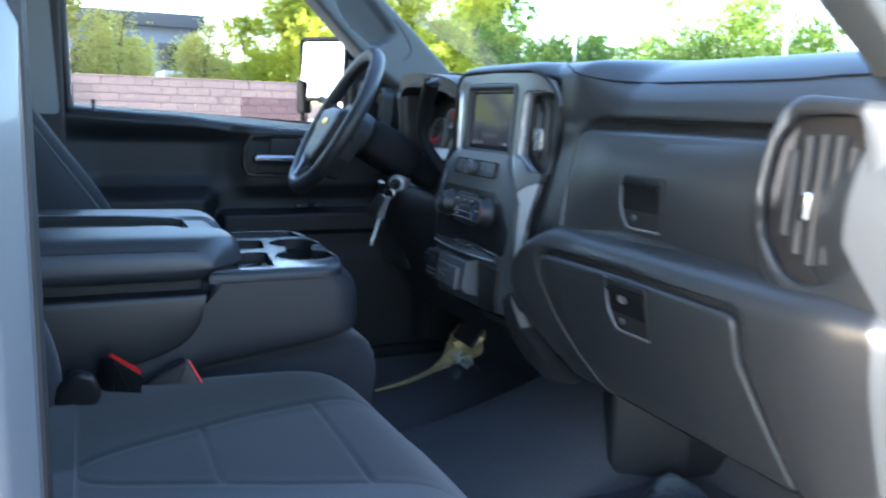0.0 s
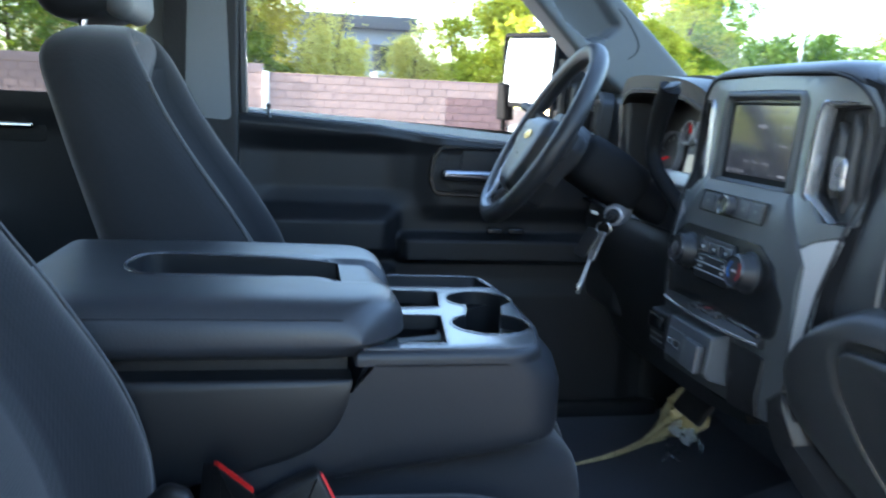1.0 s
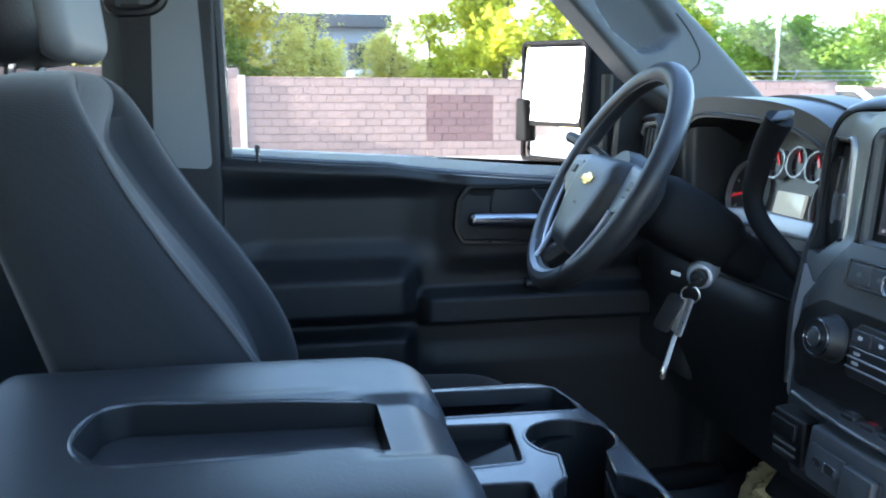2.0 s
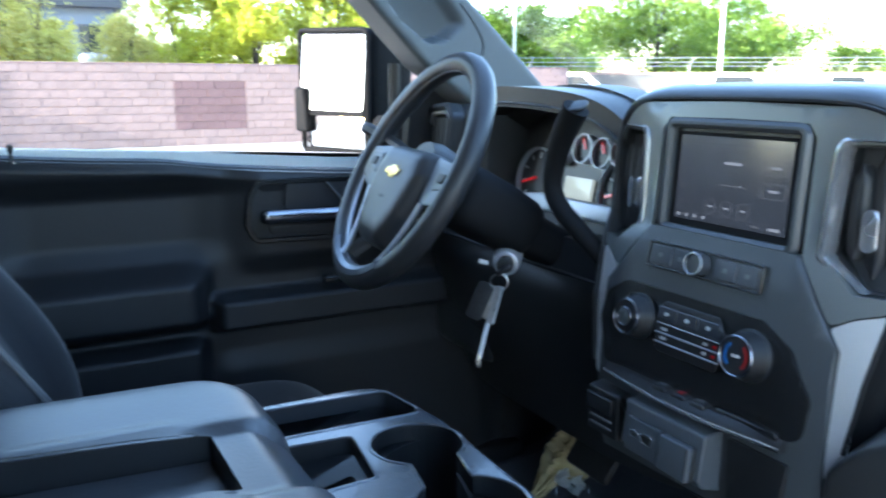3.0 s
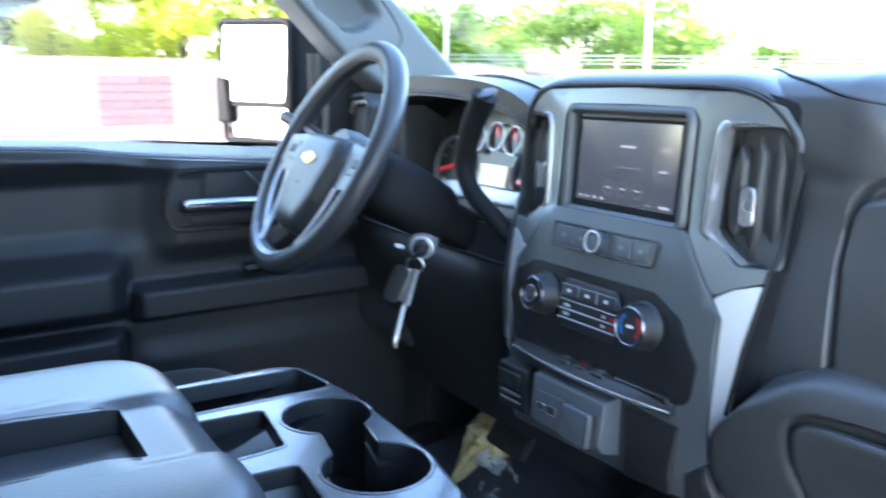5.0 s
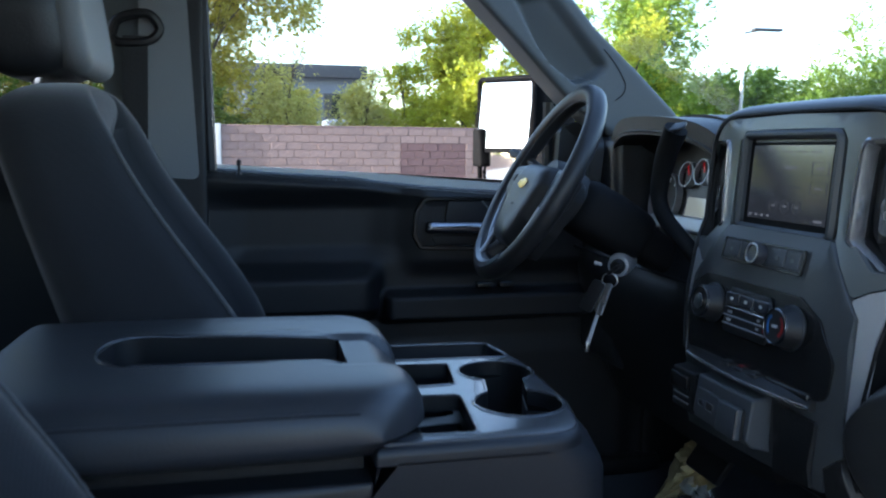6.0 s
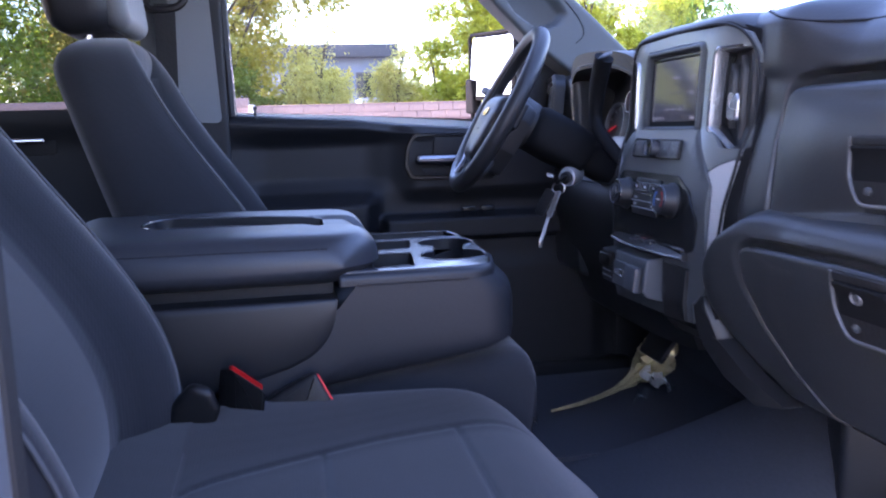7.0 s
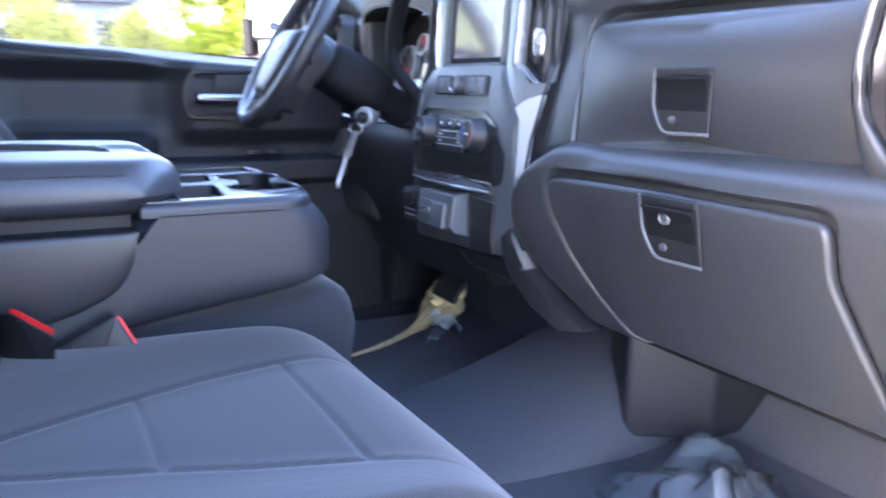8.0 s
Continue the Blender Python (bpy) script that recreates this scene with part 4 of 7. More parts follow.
def inside(p, poly):
    odd = False
    for (ax, ay), (bx, by) in zip(poly, poly[1:] + poly[:1]):
        if (ay > p[1]) != (by > p[1]) and p[0] < (bx - ax) * (p[1] - ay) / (by - ay) + ax:
            odd = not odd
    return odd


def wrap(profile, front, depth, holes=()):
    """A plate that follows the centre stack: outline and holes in (y, z), its face lifted by front towards the seats."""
    loops = [list(profile)] + [list(h) for h in holes]
    pts, edges = [], []
    for loop in loops:
        k = len(pts)
        pts += [Vector(p) for p in loop]
        edges += [(k + i, k + (i + 1) % len(loop)) for i in range(len(loop))]
    def solid_at(p):
        return inside(p, loops[0]) and not any(inside(p, h) for h in loops[1:])
    ys, zs = [p[0] for p in profile], [p[1] for p in profile]
    y = min(ys) + 0.006
    while y < max(ys):
        z = min(zs) + 0.006
        while z < max(zs):
            if solid_at((y, z)):
                pts.append(Vector((y, z)))
            z += 0.012
        y += 0.012
    vs, _, faces, _, _, _ = geometry.delaunay_2d_cdt(pts, edges, [], 0, 1e-6)
    keep = [f for f in faces if solid_at(sum((vs[i] for i in f), Vector((0, 0))) / len(f))]
    bm = bmesh.new()
    a = [bm.verts.new((stack_x(v.x, v.y) - front, v.x, v.y)) for v in vs]
    b = [bm.verts.new((stack_x(v.x, v.y) - front + depth, v.x, v.y)) for v in vs]
    sides = {}
    for f in keep:
        bm.faces.new([a[i] for i in f])
        bm.faces.new([b[i] for i in reversed(f)])
        for i, j in zip(f, list(f[1:]) + [f[0]]):
            if (j, i) in sides:
                del sides[(j, i)]
            else:
                sides[(i, j)] = True
    for i, j in sides:
        bm.faces.new((a[j], a[i], b[i], b[j]))
    bmesh.ops.delete(bm, geom=[v for v in bm.verts if not v.link_faces], context="VERTS")
    return bm


PASS_TOP = [(1.36, 1.40), (1.36, 1.478), (1.20, 1.512), (1.06, 1.524), (0.98, 1.522), (0.93, 1.511), (0.892, 1.494), (0.868, 1.476), (0.855, 1.458), (0.849, 1.442), (0.847, 1.432), (0.850, 1.424)]
PASS_FACE = [(0.848, 1.420), (0.832, 1.405), (0.818, 1.375), (0.811, 1.340), (0.812, 1.300), (0.818, 1.262), (0.823, 1.240), (0.828, 1.215), (0.832, 1.190)]


def build_dash():
    dash = thing("dashboard", "black moulded dashboard with centre stack and glove boxes", "dashboard")
    # top cover with the passenger upper face, run across the cab; near the stack it lies flush with the trim
    FLUSH = [(1.36, 1.40), (1.36, 1.478), (1.20, 1.514), (1.06, 1.526), (0.96, 1.5255), (0.90, 1.5235), (0.862, 1.5195), (0.838, 1.512), (0.825, 1.501), (0.819, 1.487), (0.8165, 1.465), (0.8155, 1.438)]
    UPPER = rpoly([(-0.258, 1.425), (-0.256, 1.35), (-0.275, 1.17), (-0.684, 1.17), (-0.680, 1.36), (-0.684, 1.425)], [0.036, 0.10, 0.004, 0.004, 0.1, 0.03], 8)
    steps_top = smooth_path([(x, 0, z) for x, z in PASS_TOP[1:] + PASS_FACE], 9)
    steps_flush = smooth_path([(x, 0, z) for x, z in FLUSH[1:] + [(stack_x(0.21, z) + 0.003, z) for _, z in PASS_FACE]], 9)
    def face_point(k, y):
        a, b = steps_top[k], steps_flush[k]
        end = sstep(-0.70, -0.86, y)
        ax, az = a.x - 0.02 * end * (1 if a.x < 0.9 else 0), a.z - 0.012 * end * (1 if a.z > 1.43 else 0)
        low = 1 - sstep(1.36, 1.42, b.z)
        w = sstep(-0.335, -0.235, y) * (1 - low) + sstep(-0.44, -0.225, y) * low
        return ax + (b.x - ax) * w + 0.05 * max(0.0, y + 0.21), az + (b.z - az) * w
    def top_ring(y):
        ring = [(1.36, y, 1.17)]
        for k in range(len(steps_top)):
            x, z = face_point(k, y)
            if x < 0.88 and z < 1.45:
                x += 0.020 * sstep(0.004, -0.004, edge_gap((y, z), UPPER))
            ring.append((x, y, z))
        ring.append((0.92, y, 1.17))
        return ring
    ys = [-0.868, -0.85, -0.83, -0.80, -0.77, -0.74, -0.72, -0.70] + [-0.692 + 0.0016 * k for k in range(14)] + [-0.67 + 0.018 * k for k in range(22)] + [-0.287 + 0.0016 * k for k in range(29)] + [-0.241 + 0.004 * k for k in range(12)] + [-0.19, -0.17, -0.14, -0.10]
    part("top_cover", loft([top_ring(y) for y in ys]), SOFT, dash, "black soft dash cover", sharp=50)
    def upper_face(y, z):
        pts = [face_point(k, y) for k in range(len(steps_top) // 2, len(steps_top))]
        return lerp(sorted((q, p) for p, q in pts), z)
    lid = rpoly([(-0.261, 1.409), (-0.2595, 1.35), (-0.272, 1.243), (-0.680, 1.243), (-0.6765, 1.36), (-0.679, 1.409)], [0.030, 0.10, 0.004, 0.004, 0.1, 0.022], 8)
    def bowed(y, z):
        return upper_face(y, z) - 0.007 * max(0.0, 1 - ((z - 1.326) / 0.086) ** 2) * sstep(-0.258, -0.36, y) * sstep(-0.682, -0.58, y)
    part("upper_glove_lid", pillow(lid, bowed, 0.0025, 0.006, 0.012), SOFT, dash, "black upper glove box lid", sharp=50)
    # seam of the upper pad
    def on_top(y, z0):
        pts = sorted(((q, p) for p, q in (face_point(k, y) for k in range(len(steps_top))) if p < 1.1), key=lambda r: r[0])
        return lerp(pts, z0)
    seam = []
    for y, z in ((-0.10, 1.5235), (-0.135, 1.521), (-0.165, 1.5155), (-0.20, 1.5085), (-0.24, 1.497), (-0.28, 1.488), (-0.33, 1.483), (-0.40, 1.4815), (-0.50, 1.481), (-0.60, 1.481), (-0.66, 1.482), (-0.70, 1.4845), (-0.74, 1.485), (-0.80, 1.488)):
        seam.append((on_top(y, z) - 0.0006, y, z + 0.0006))
    part("pad_seam", tube(smooth_path(seam, 6), 0.0017, 6), RUBBER, dash, "dark seam of the pad")
    # lower bolster and glove box
    LOW = [(0.862, 1.262), (0.826, 1.258), (0.797, 1.251), (0.778, 1.240), (0.768, 1.224), (0.767, 1.200), (0.773, 1.160), (0.790, 1.105), (0.812, 1.045), (0.826, 1.014), (0.840, 0.994), (0.862, 0.984)]
    LEFT_END = [(0.98, -0.262), (1.0, -0.246), (1.03, -0.212), (1.058, -0.188), (1.092, -0.166), (1.134, -0.158), (1.175, -0.170), (1.216, -0.198), (1.24, -0.212), (1.262, -0.222)]
    GLOVE = rpoly([(-0.40, 0.96), (-0.350, 1.004), (-0.306, 1.05), (-0.272, 1.10), (-0.254, 1.155), (-0.254, 1.216), (-0.45, 1.2185), (-0.690, 1.2155), (-0.693, 1.15), (-0.720, 1.08), (-0.750, 0.99), (-0.77, 0.96)], [0.01, 0.05, 0.05, 0.05, 0.05, 0.030, 0.02, 0.022, 0.06, 0.06, 0.05, 0.01], 7)
    low_steps = smooth_path([(x, 0, z) for x, z in LOW], 6)
    low_sorted = sorted((p.z, p.x) for p in low_steps[6:-4])
    def left_end(z):
        return sum(lerp(LEFT_END, z + d) for d in (-0.016, -0.008, 0, 0.008, 0.016)) / 5
    def low_shift(u, x, z):
        swell, turn, end = sstep(0.20, 0.02, u), max(0.0, 1 - u / 0.022), sstep(0.86, 1.0, u)
        return (-0.026 * swell * sstep(1.0, 1.12, z) + 0.026 * turn ** 2.2 + 0.03 * end) * (1 if x < 0.9 else 0)
    def low_ring(u):
        out = []
        for p in low_steps:
            left = left_end(p.z)
            y = left + (-0.868 - left) * u
            xx = p.x + low_shift(u, p.x, p.z)
            zz = p.z - 0.022 * sstep(0.12, 0.0, u) ** 2 * sstep(1.13, 1.25, p.z)
            if xx < 0.85:
                xx += 0.014 * sstep(0.004, -0.003, edge_gap((y, zz), GLOVE))
            out.append((xx, y, zz))
        return out + [(1.10, -0.868 * u - 0.26 * (1 - u), 0.990), (1.15, -0.868 * u - 0.22 * (1 - u), 1.262)]
    us = [1.0, 0.985, 0.96, 0.92, 0.87, 0.84] + [0.82 - 0.005 * k for k in range(26)] + [0.69 - 0.02 * k for k in range(22)] + [0.26 - 0.005 * k for k in range(49)] + [0.015, 0.011, 0.007, 0.004, 0.002, 0.0]
    part("lower_bolster", loft([low_ring(u) for u in us]), SOFT, dash, "black lower dash bolster", sharp=60)
    def low_face(y, z):
        x = lerp(low_sorted, z)
        left = left_end(z)
        return x + low_shift((y - left) / (-0.868 - left), x, z)
    glid = rpoly([(-0.362, 1.000), (-0.3095, 1.05), (-0.2755, 1.10), (-0.2575, 1.155), (-0.258, 1.2075), (-0.45, 1.2095), (-0.6855, 1.2065), (-0.6895, 1.15), (-0.7165, 1.08), (-0.744, 1.000)], [0.02, 0.05, 0.05, 0.05, 0.026, 0.02, 0.018, 0.06, 0.06, 0.012], 7)
    part("glove_box_lid", pillow(glid, low_face, 0.0035, 0.007, 0.008), SOFT, dash, "black lower glove box lid", sharp=50)
    # latches
    def latch(x, y, z, lean, key):
        m = rear_face(x, y, z + 0.004, lean) @ Matrix.Diagonal((1, 0.88, 1, 1))
        o = rpoly([(-0.044, 0.042), (-0.044, -0.005), (-0.024, -0.042), (0.046, -0.042), (0.044, 0.042)], [0.004, 0.02, 0.016, 0.003, 0.003])
        l = part("latch", solid(o, 0.004, 0.0015, m), RUBBER, dash, "black paddle latch" + (" with key lock" if key else ""))
        # paler line along the left and bottom of the latch
        part("latch_edge", tube(smooth_path([m @ Vector(q) for q in ((-0.045, 0.040, 0.004), (-0.0455, 0.010, 0.004), (-0.043, -0.012, 0.004), (-0.032, -0.034, 0.004), (-0.020, -0.0435, 0.004), (0.012, -0.0435, 0.004), (0.046, -0.043, 0.004))], 4), 0.0022, 8), LIP, l, "pale latch edge")
        # raised black strip paints the shadow of the finger slot
        part("finger_slot", solid(rpoly([(-0.042, 0.030), (0.043, 0.030), (0.043, 0.040), (-0.042, 0.040)], 0.002), 0.003, 0.001, m, base=0.0035), RUBBER, l, "black strip for the shadow in the finger slot")
        prof = ((0.029, 0.001), (0.029, 0.0105), (0.0265, 0.0112), (0.020, 0.0085), (0.012, 0.0060), (0.002, 0.0046), (-0.014, 0.0044), (-0.014, 0.001))
        part("paddle", loft([[m @ Vector((u, v, w)) for v, w in prof] for u in (-0.037, 0.041)]), HUB, l, "black hollow-faced paddle", sharp=40)
        if key:
            part("key_lock", ring_solid(circle(0.009), circle(0.0055), 0.004, m @ Matrix.Translation((-0.004, 0.014, 0.005))), LIP, l, "round key lock")
            part("key_core", solid(circle(0.0055), 0.003, 0.001, m @ Matrix.Translation((-0.004, 0.014, 0.005))), GRAPH, l, "dark lock core")
        part("latch_stud", lathe([(0.005, 0), (0.005, 0.004), (0.002, 0.006)], m @ Matrix.Translation((-0.010, -0.026, 0.003)), 12), GRAPH, l, "small round stud")
    latch(bowed(-0.456, 1.308) - 0.0035, -0.456, 1.308, 2, False)
    latch(low_face(-0.490, 1.172) - 0.0062, -0.490, 1.168, -9, True)
    # outer passenger vent: a squarish pod with a stepped oval let into it
    m = rear_face(0.806, -0.738, 1.345, 3, 5)
    pod = rpoly([(-0.036, 0.118), (0.118, 0.106), (0.122, -0.075), (0.098, -0.128), (0.000, -0.124), (-0.050, -0.088), (-0.070, -0.02), (-0.064, 0.070)], [0.05, 0.04, 0.05, 0.04, 0.05, 0.05, 0.06, 0.05], 7)
    o = rpoly([(-0.028, 0.094), (0.052, 0.096), (0.066, 0.040), (0.062, -0.045), (0.046, -0.082), (0.012, -0.093), (-0.022, -0.080), (-0.052, -0.040), (-0.058, 0.01), (-0.050, 0.062)], [0.025, 0.022, 0.04, 0.03, 0.02, 0.03, 0.03, 0.04, 0.04, 0.03], 5)
    rings = []
    def outline(prof, w, count=96):
        """The outline as equally many points by angle round its middle."""
        out = []
        for k in range(count):
            a = 2 * math.pi * k / count
            d = Vector((math.cos(a), math.sin(a)))
            best = 0.0
            for p, q in zip(prof, prof[1:] + prof[:1]):
                p, q = Vector(p) - Vector((0.006, 0.002)), Vector(q) - Vector((0.006, 0.002))
                e = q - p
                den = d.x * e.y - d.y * e.x
                if abs(den) > 1e-9:
                    t, u2 = (p.x * e.y - p.y * e.x) / den, (p.x * d.y - p.y * d.x) / den
                    if t > 0 and -1e-6 <= u2 <= 1 + 1e-6:
                        best = max(best, t)
            out.append((0.006 + d.x * best, 0.002 + d.y * best, w))
        return out
    podo, oo = outline(pod, 0), outline(o, 0)
    for f, w in ((0.0, -0.02), (0.0, 0.000), (0.10, 0.0035), (0.26, 0.0065), (0.50, 0.0085), (0.75, 0.0090), (0.93, 0.008), (1.0, 0.005), (1.0, -0.004)):
        rings.append([m @ Vector((p[0] + (q[0] - p[0]) * f, p[1] + (q[1] - p[1]) * f, w)) for p, q in zip(podo, oo)])
    ring = part("vent_ring", loft(rings, caps=False), SOFT, dash, "moulded pod round the outer vent", sharp=50)
    for d, e, h in ((0.0, 0.007, 0.009), (0.007, 0.013, 0.004)):
        part("vent_step", ring_solid(inset(o, d), inset(o, e), h, m, r=0.002, base=-0.003), HARD, ring, "black stepped ring", sharp=60)
    part("vent_back", solid(inset(o, 0.010), 0.003, 0.0, m, base=-0.012), RUBBER, ring, "dark vent duct")
    for k in range(5):
        u = -0.030 + 0.0180 * k
        lo, hi = (-0.040, -0.058, -0.068, -0.064, -0.048)[k], (0.056, 0.072, 0.074, 0.074, 0.062)[k]
        def blade(a, b):
            return m @ Vector((u + (2 * a - 1) * 0.0064, lo + (hi - lo) * b, -0.002 + 0.004 * (1 - (2 * a - 1) ** 2)))
        part("slat", sheet(blade, 6, 4, m.to_3x3() @ Vector((0.003, 0, -0.008))), SLAT, ring, sharp=60)
    part("vent_tab", solid(rpoly([(-0.007, -0.018), (0.006, -0.016), (0.007, 0.017), (-0.005, 0.015)], 0.004), 0.010, 0.004, m @ Matrix.Translation((0.001, -0.004, 0.001))), CHROME, ring, "bright vent tab")
    gr = part("defrost_grille", solid(rrect(0.10, 0.035, 0.008), 0.004, 0.001, Matrix.Translation((0.945, -0.800, 1.497)) @ Matrix.Rotation(radians(-35), 4, "Y") @ Matrix.Rotation(radians(90), 4, "Z")), RUBBER, dash, "dark demist grille")
    for k in range(7):
        part("fin", solid(rrect(0.004, 0.030, 0.001, 2), 0.003, 0.001, Matrix.Translation((0.945, -0.800, 1.497)) @ Matrix.Rotation(radians(-35), 4, "Y") @ Matrix.Rotation(radians(90), 4, "Z") @ Matrix.Translation((-0.042 + 0.014 * k, 0, 0.003))), HARD, gr)
    # ---- centre stack ----
    R = [(0.0, 1.508), (-0.145, 1.505), (-0.186, 1.490), (-0.203, 1.462), (-0.203, 1.330), (-0.196, 1.215), (-0.180, 1.150), (-0.172, 1.09), (-0.150, 1.062), (0.0, 1.058)]
    hood = [(y, z) for y, z in R] + [(-y, z) for y, z in reversed(R[1:-1])]
    VENT = [(-0.034, 0.068), (0.022, 0.070), (0.040, 0.042), (0.037, -0.068), (-0.003, -0.069), (-0.041, -0.038)]
    vent_holes = [rpoly([(s * (0.168 + u), 1.398 + v) for u, v in VENT], 0.006) for s in (-1, 1)]
    stack = part("stack_body", wrap(rpoly([(y * 1.04, z) for y, z in hood], 0.004), -0.004, 0.20, vent_holes), HUB, dash, "black body of the centre stack", sharp=40)
    frame_half = [(0.0, 1.503), (-0.145, 1.500), (-0.186, 1.486), (-0.206, 1.455), (-0.203, 1.38), (-0.1965, 1.3175), (-0.170, 1.3085), (-0.151, 1.2975), (-0.106, 1.356), (-0.104, 1.470), (-0.094, 1.484), (0.0, 1.485)]
    trimp = frame_half + [(-y, z) for y, z in reversed(frame_half[1:-1])]
    part("arch_trim", wrap(rpoly(trimp, 0.008), 0.002, 0.03, vent_holes), ARCH, dash, "satin grey arch trim", sharp=40)
    leg = [(-0.1962, 1.3155), (-0.188, 1.26), (-0.178, 1.155), (-0.166, 1.15), (-0.1655, 1.277), (-0.1525, 1.2955), (-0.170, 1.3065)]
    for s in (-1, 1):
        part("trim_leg", wrap(rpoly([(-s * y, z) for y, z in leg], 0.004), 0.0026, 0.03), SILVER, dash, "pale satin silver trim leg", sharp=40)
    facep = [(-0.104, 1.356), (-0.1045, 1.354), (-0.163, 1.279), (-0.166, 1.165), (-0.169, 1.125), (-0.146, 1.105), (-0.144, 1.075), (-0.1, 1.072), (0.150, 1.06), (0.165, 1.10), (0.163, 1.279), (0.1045, 1.354), (0.104, 1.356)]
    face = part("stack_face", wrap(rpoly(list(facep), 0.002), 0.005, 0.03), GRAPH, dash, "graphite centre stack face", sharp=40)
    # lower end of the face strip, its shading put in as a black material
    side = rpoly([(-0.166, 1.1225), (-0.185, 1.06), (-0.222, 1.015), (-0.264, 0.978), (-0.228, 0.974), (-0.188, 1.005), (-0.157, 1.045), (-0.147, 1.075), (-0.147, 1.103)], 0.003)
    part("lower_side_trim", wrap(side, 0.0045, 0.03), HARD, dash, "lower side of the centre stack, blackened as if shaded", sharp=40)
    # inner vents, let into the trim
    for s in (-1, 1):
        m = rear_face(stack_x(0.168, 1.40) + 0.002, s * 0.168, 1.398, 3, -s * 15)
        def flip(q):
            q = [(-s * u, v) for u, v in q]
            return list(reversed(q)) if s < 0 else q
        o = rpoly(flip(VENT), 0.007)
        duct = part("vent_liner", ring_solid(inset(o, -0.002), inset(o, 0.003), 0.043, m, r=0.001, base=-0.048), SLAT, dash, "dark grey vent liner")
        part("vent_back", solid(o, 0.004, 0.0, m, base=-0.046), RUBBER, duct, "dark vent duct")
        # bright rim on the inner and lower sides only
        rim = smooth_path([(u, v, 0) for u, v in ((0.014, 0.0715), (-0.024, 0.072), (-0.0365, 0.066), (-0.040, 0.045), (-0.0445, -0.030), (-0.042, -0.043), (-0.010, -0.070), (0.0, -0.0735), (0.020, -0.073))], 5)
        rings = []
        for i, p in enumerate(rim):
            d = (rim[min(i + 1, len(rim) - 1)] - rim[max(i - 1, 0)]).normalized()
            n = Vector((-d.y, d.x, 0))
            w = 0.0080 if 6 < i < len(rim) - 6 else 0.0026
            rings.append([m @ Vector((-s * q.x, q.y, q.z)) for q in (p - n * w * 0.5 + Vector((0, 0, -0.006)), p - n * w * 0.5 + Vector((0, 0, 0.0045)), p - n * w * 0.2 + Vector((0, 0, 0.006)), p + n * w * 0.3 + Vector((0, 0, 0.0055)), p + n * w + Vector((0, 0, -0.004)), p + n * w + Vector((0, 0, -0.012)))])
        part("vent_bezel", loft(rings), CHROMED, duct, "satin silver vent rim")
        for k, (u, lo, hi) in enumerate(((-0.0225, -0.040, 0.050), (-0.0035, -0.056, 0.060), (0.0155, -0.061, 0.061), (0.0315, -0.060, 0.048))):
            def blade(a, b, u=u, lo=lo, hi=hi):
                v = lo + (hi - lo) * b
                w = 0.0092 * min(1, 1.15 - 0.9 * sstep(0.80, 1.0, b)) * min(1, 0.4 + 5 * b)
                return m @ Vector((-s * (u + (2 * a - 1) * w), v, -0.013 + 0.006 * (1 - abs(2 * a - 1.4)) - 0.014 * (b - 0.5) ** 2))
            part("slat", sheet(blade, 6, 14, m.to_3x3() @ Vector((0.004 * -s, 0, -0.012))), SLAT, duct, sharp=60)
        part("vent_tab", solid(rpoly(flip([(-0.0030, -0.015), (0.0022, -0.017), (0.0030, 0.010), (-0.001, 0.017), (-0.0030, 0.012)]), 0.002), 0.011, 0.004, m @ Matrix.Translation((0.006 * s, -0.010, -0.009))), CHROMED, duct, "bright chrome vent tab")
    # soft shoulder from the trim to the passenger face, over the top and down the driver's side
    half = [(-0.178, 1.165), (-0.190, 1.25), (-0.198, 1.32), (-0.2035, 1.38), (-0.203, 1.44), (-0.196, 1.464), (-0.178, 1.486), (-0.155, 1.4985), (-0.12, 1.5045), (-0.05, 1.506)]
    run = smooth_path([(0, y, z) for y, z in half + [(-y, z) for y, z in reversed(half)]], 8)
    SIDE = [(0.0, 0.012), (0.0, 0.005), (0.001, 0.005), (0.002, 0.0055), (0.003, 0.006), (0.004, 0.008), (0.005, 0.010), (0.005, 0.015), (0.005, 0.03), (0.003, 0.06)]
    TOP = [(0.0, 0.012), (0.0, -0.001), (0.0015, -0.0035), (0.005, -0.002), (0.0095, 0.005), (0.0135, 0.016), (0.0165, 0.040), (0.0175, 0.085), (0.013, 0.13), (-0.01, 0.13)]
    LEFT = [(0.0, 0.012), (0.0, -0.002), (0.002, -0.005), (0.007, -0.004), (0.012, 0.003), (0.016, 0.014), (0.018, 0.034), (0.018, 0.075), (0.014, 0.12), (-0.01, 0.12)]
    rings = []
    for i, p in enumerate(run):
        d = (run[min(i + 1, len(run) - 1)] - run[max(i - 1, 0)]).normalized()
        n = Vector((0, -d.z, d.y))
        k = i / (len(run) - 1)
        a, b = sstep(0.30, 0.43, k), sstep(0.55, 0.75, k)
        sec = [((q[0] * (1 - a) + r[0] * a) * (1 - b) + t[0] * b, (q[1] * (1 - a) + r[1] * a) * (1 - b) + t[1] * b) for q, r, t in zip(SIDE, TOP, LEFT)]
        rings.append([p + n * off + Vector((stack_x(p.y, p.z) + dx, 0, 0)) for off, dx in sec])
    part("stack_shoulder", loft(rings), SOFT, dash, "soft black dash skin round the centre stack", sharp=75)
    part("trim_gap", tube([p + Vector((stack_x(p.y, p.z) - 0.002, 0, 0)) for p in run[2:-2]], 0.0022, 6), RUBBER, dash, "dark joint round the silver trim")
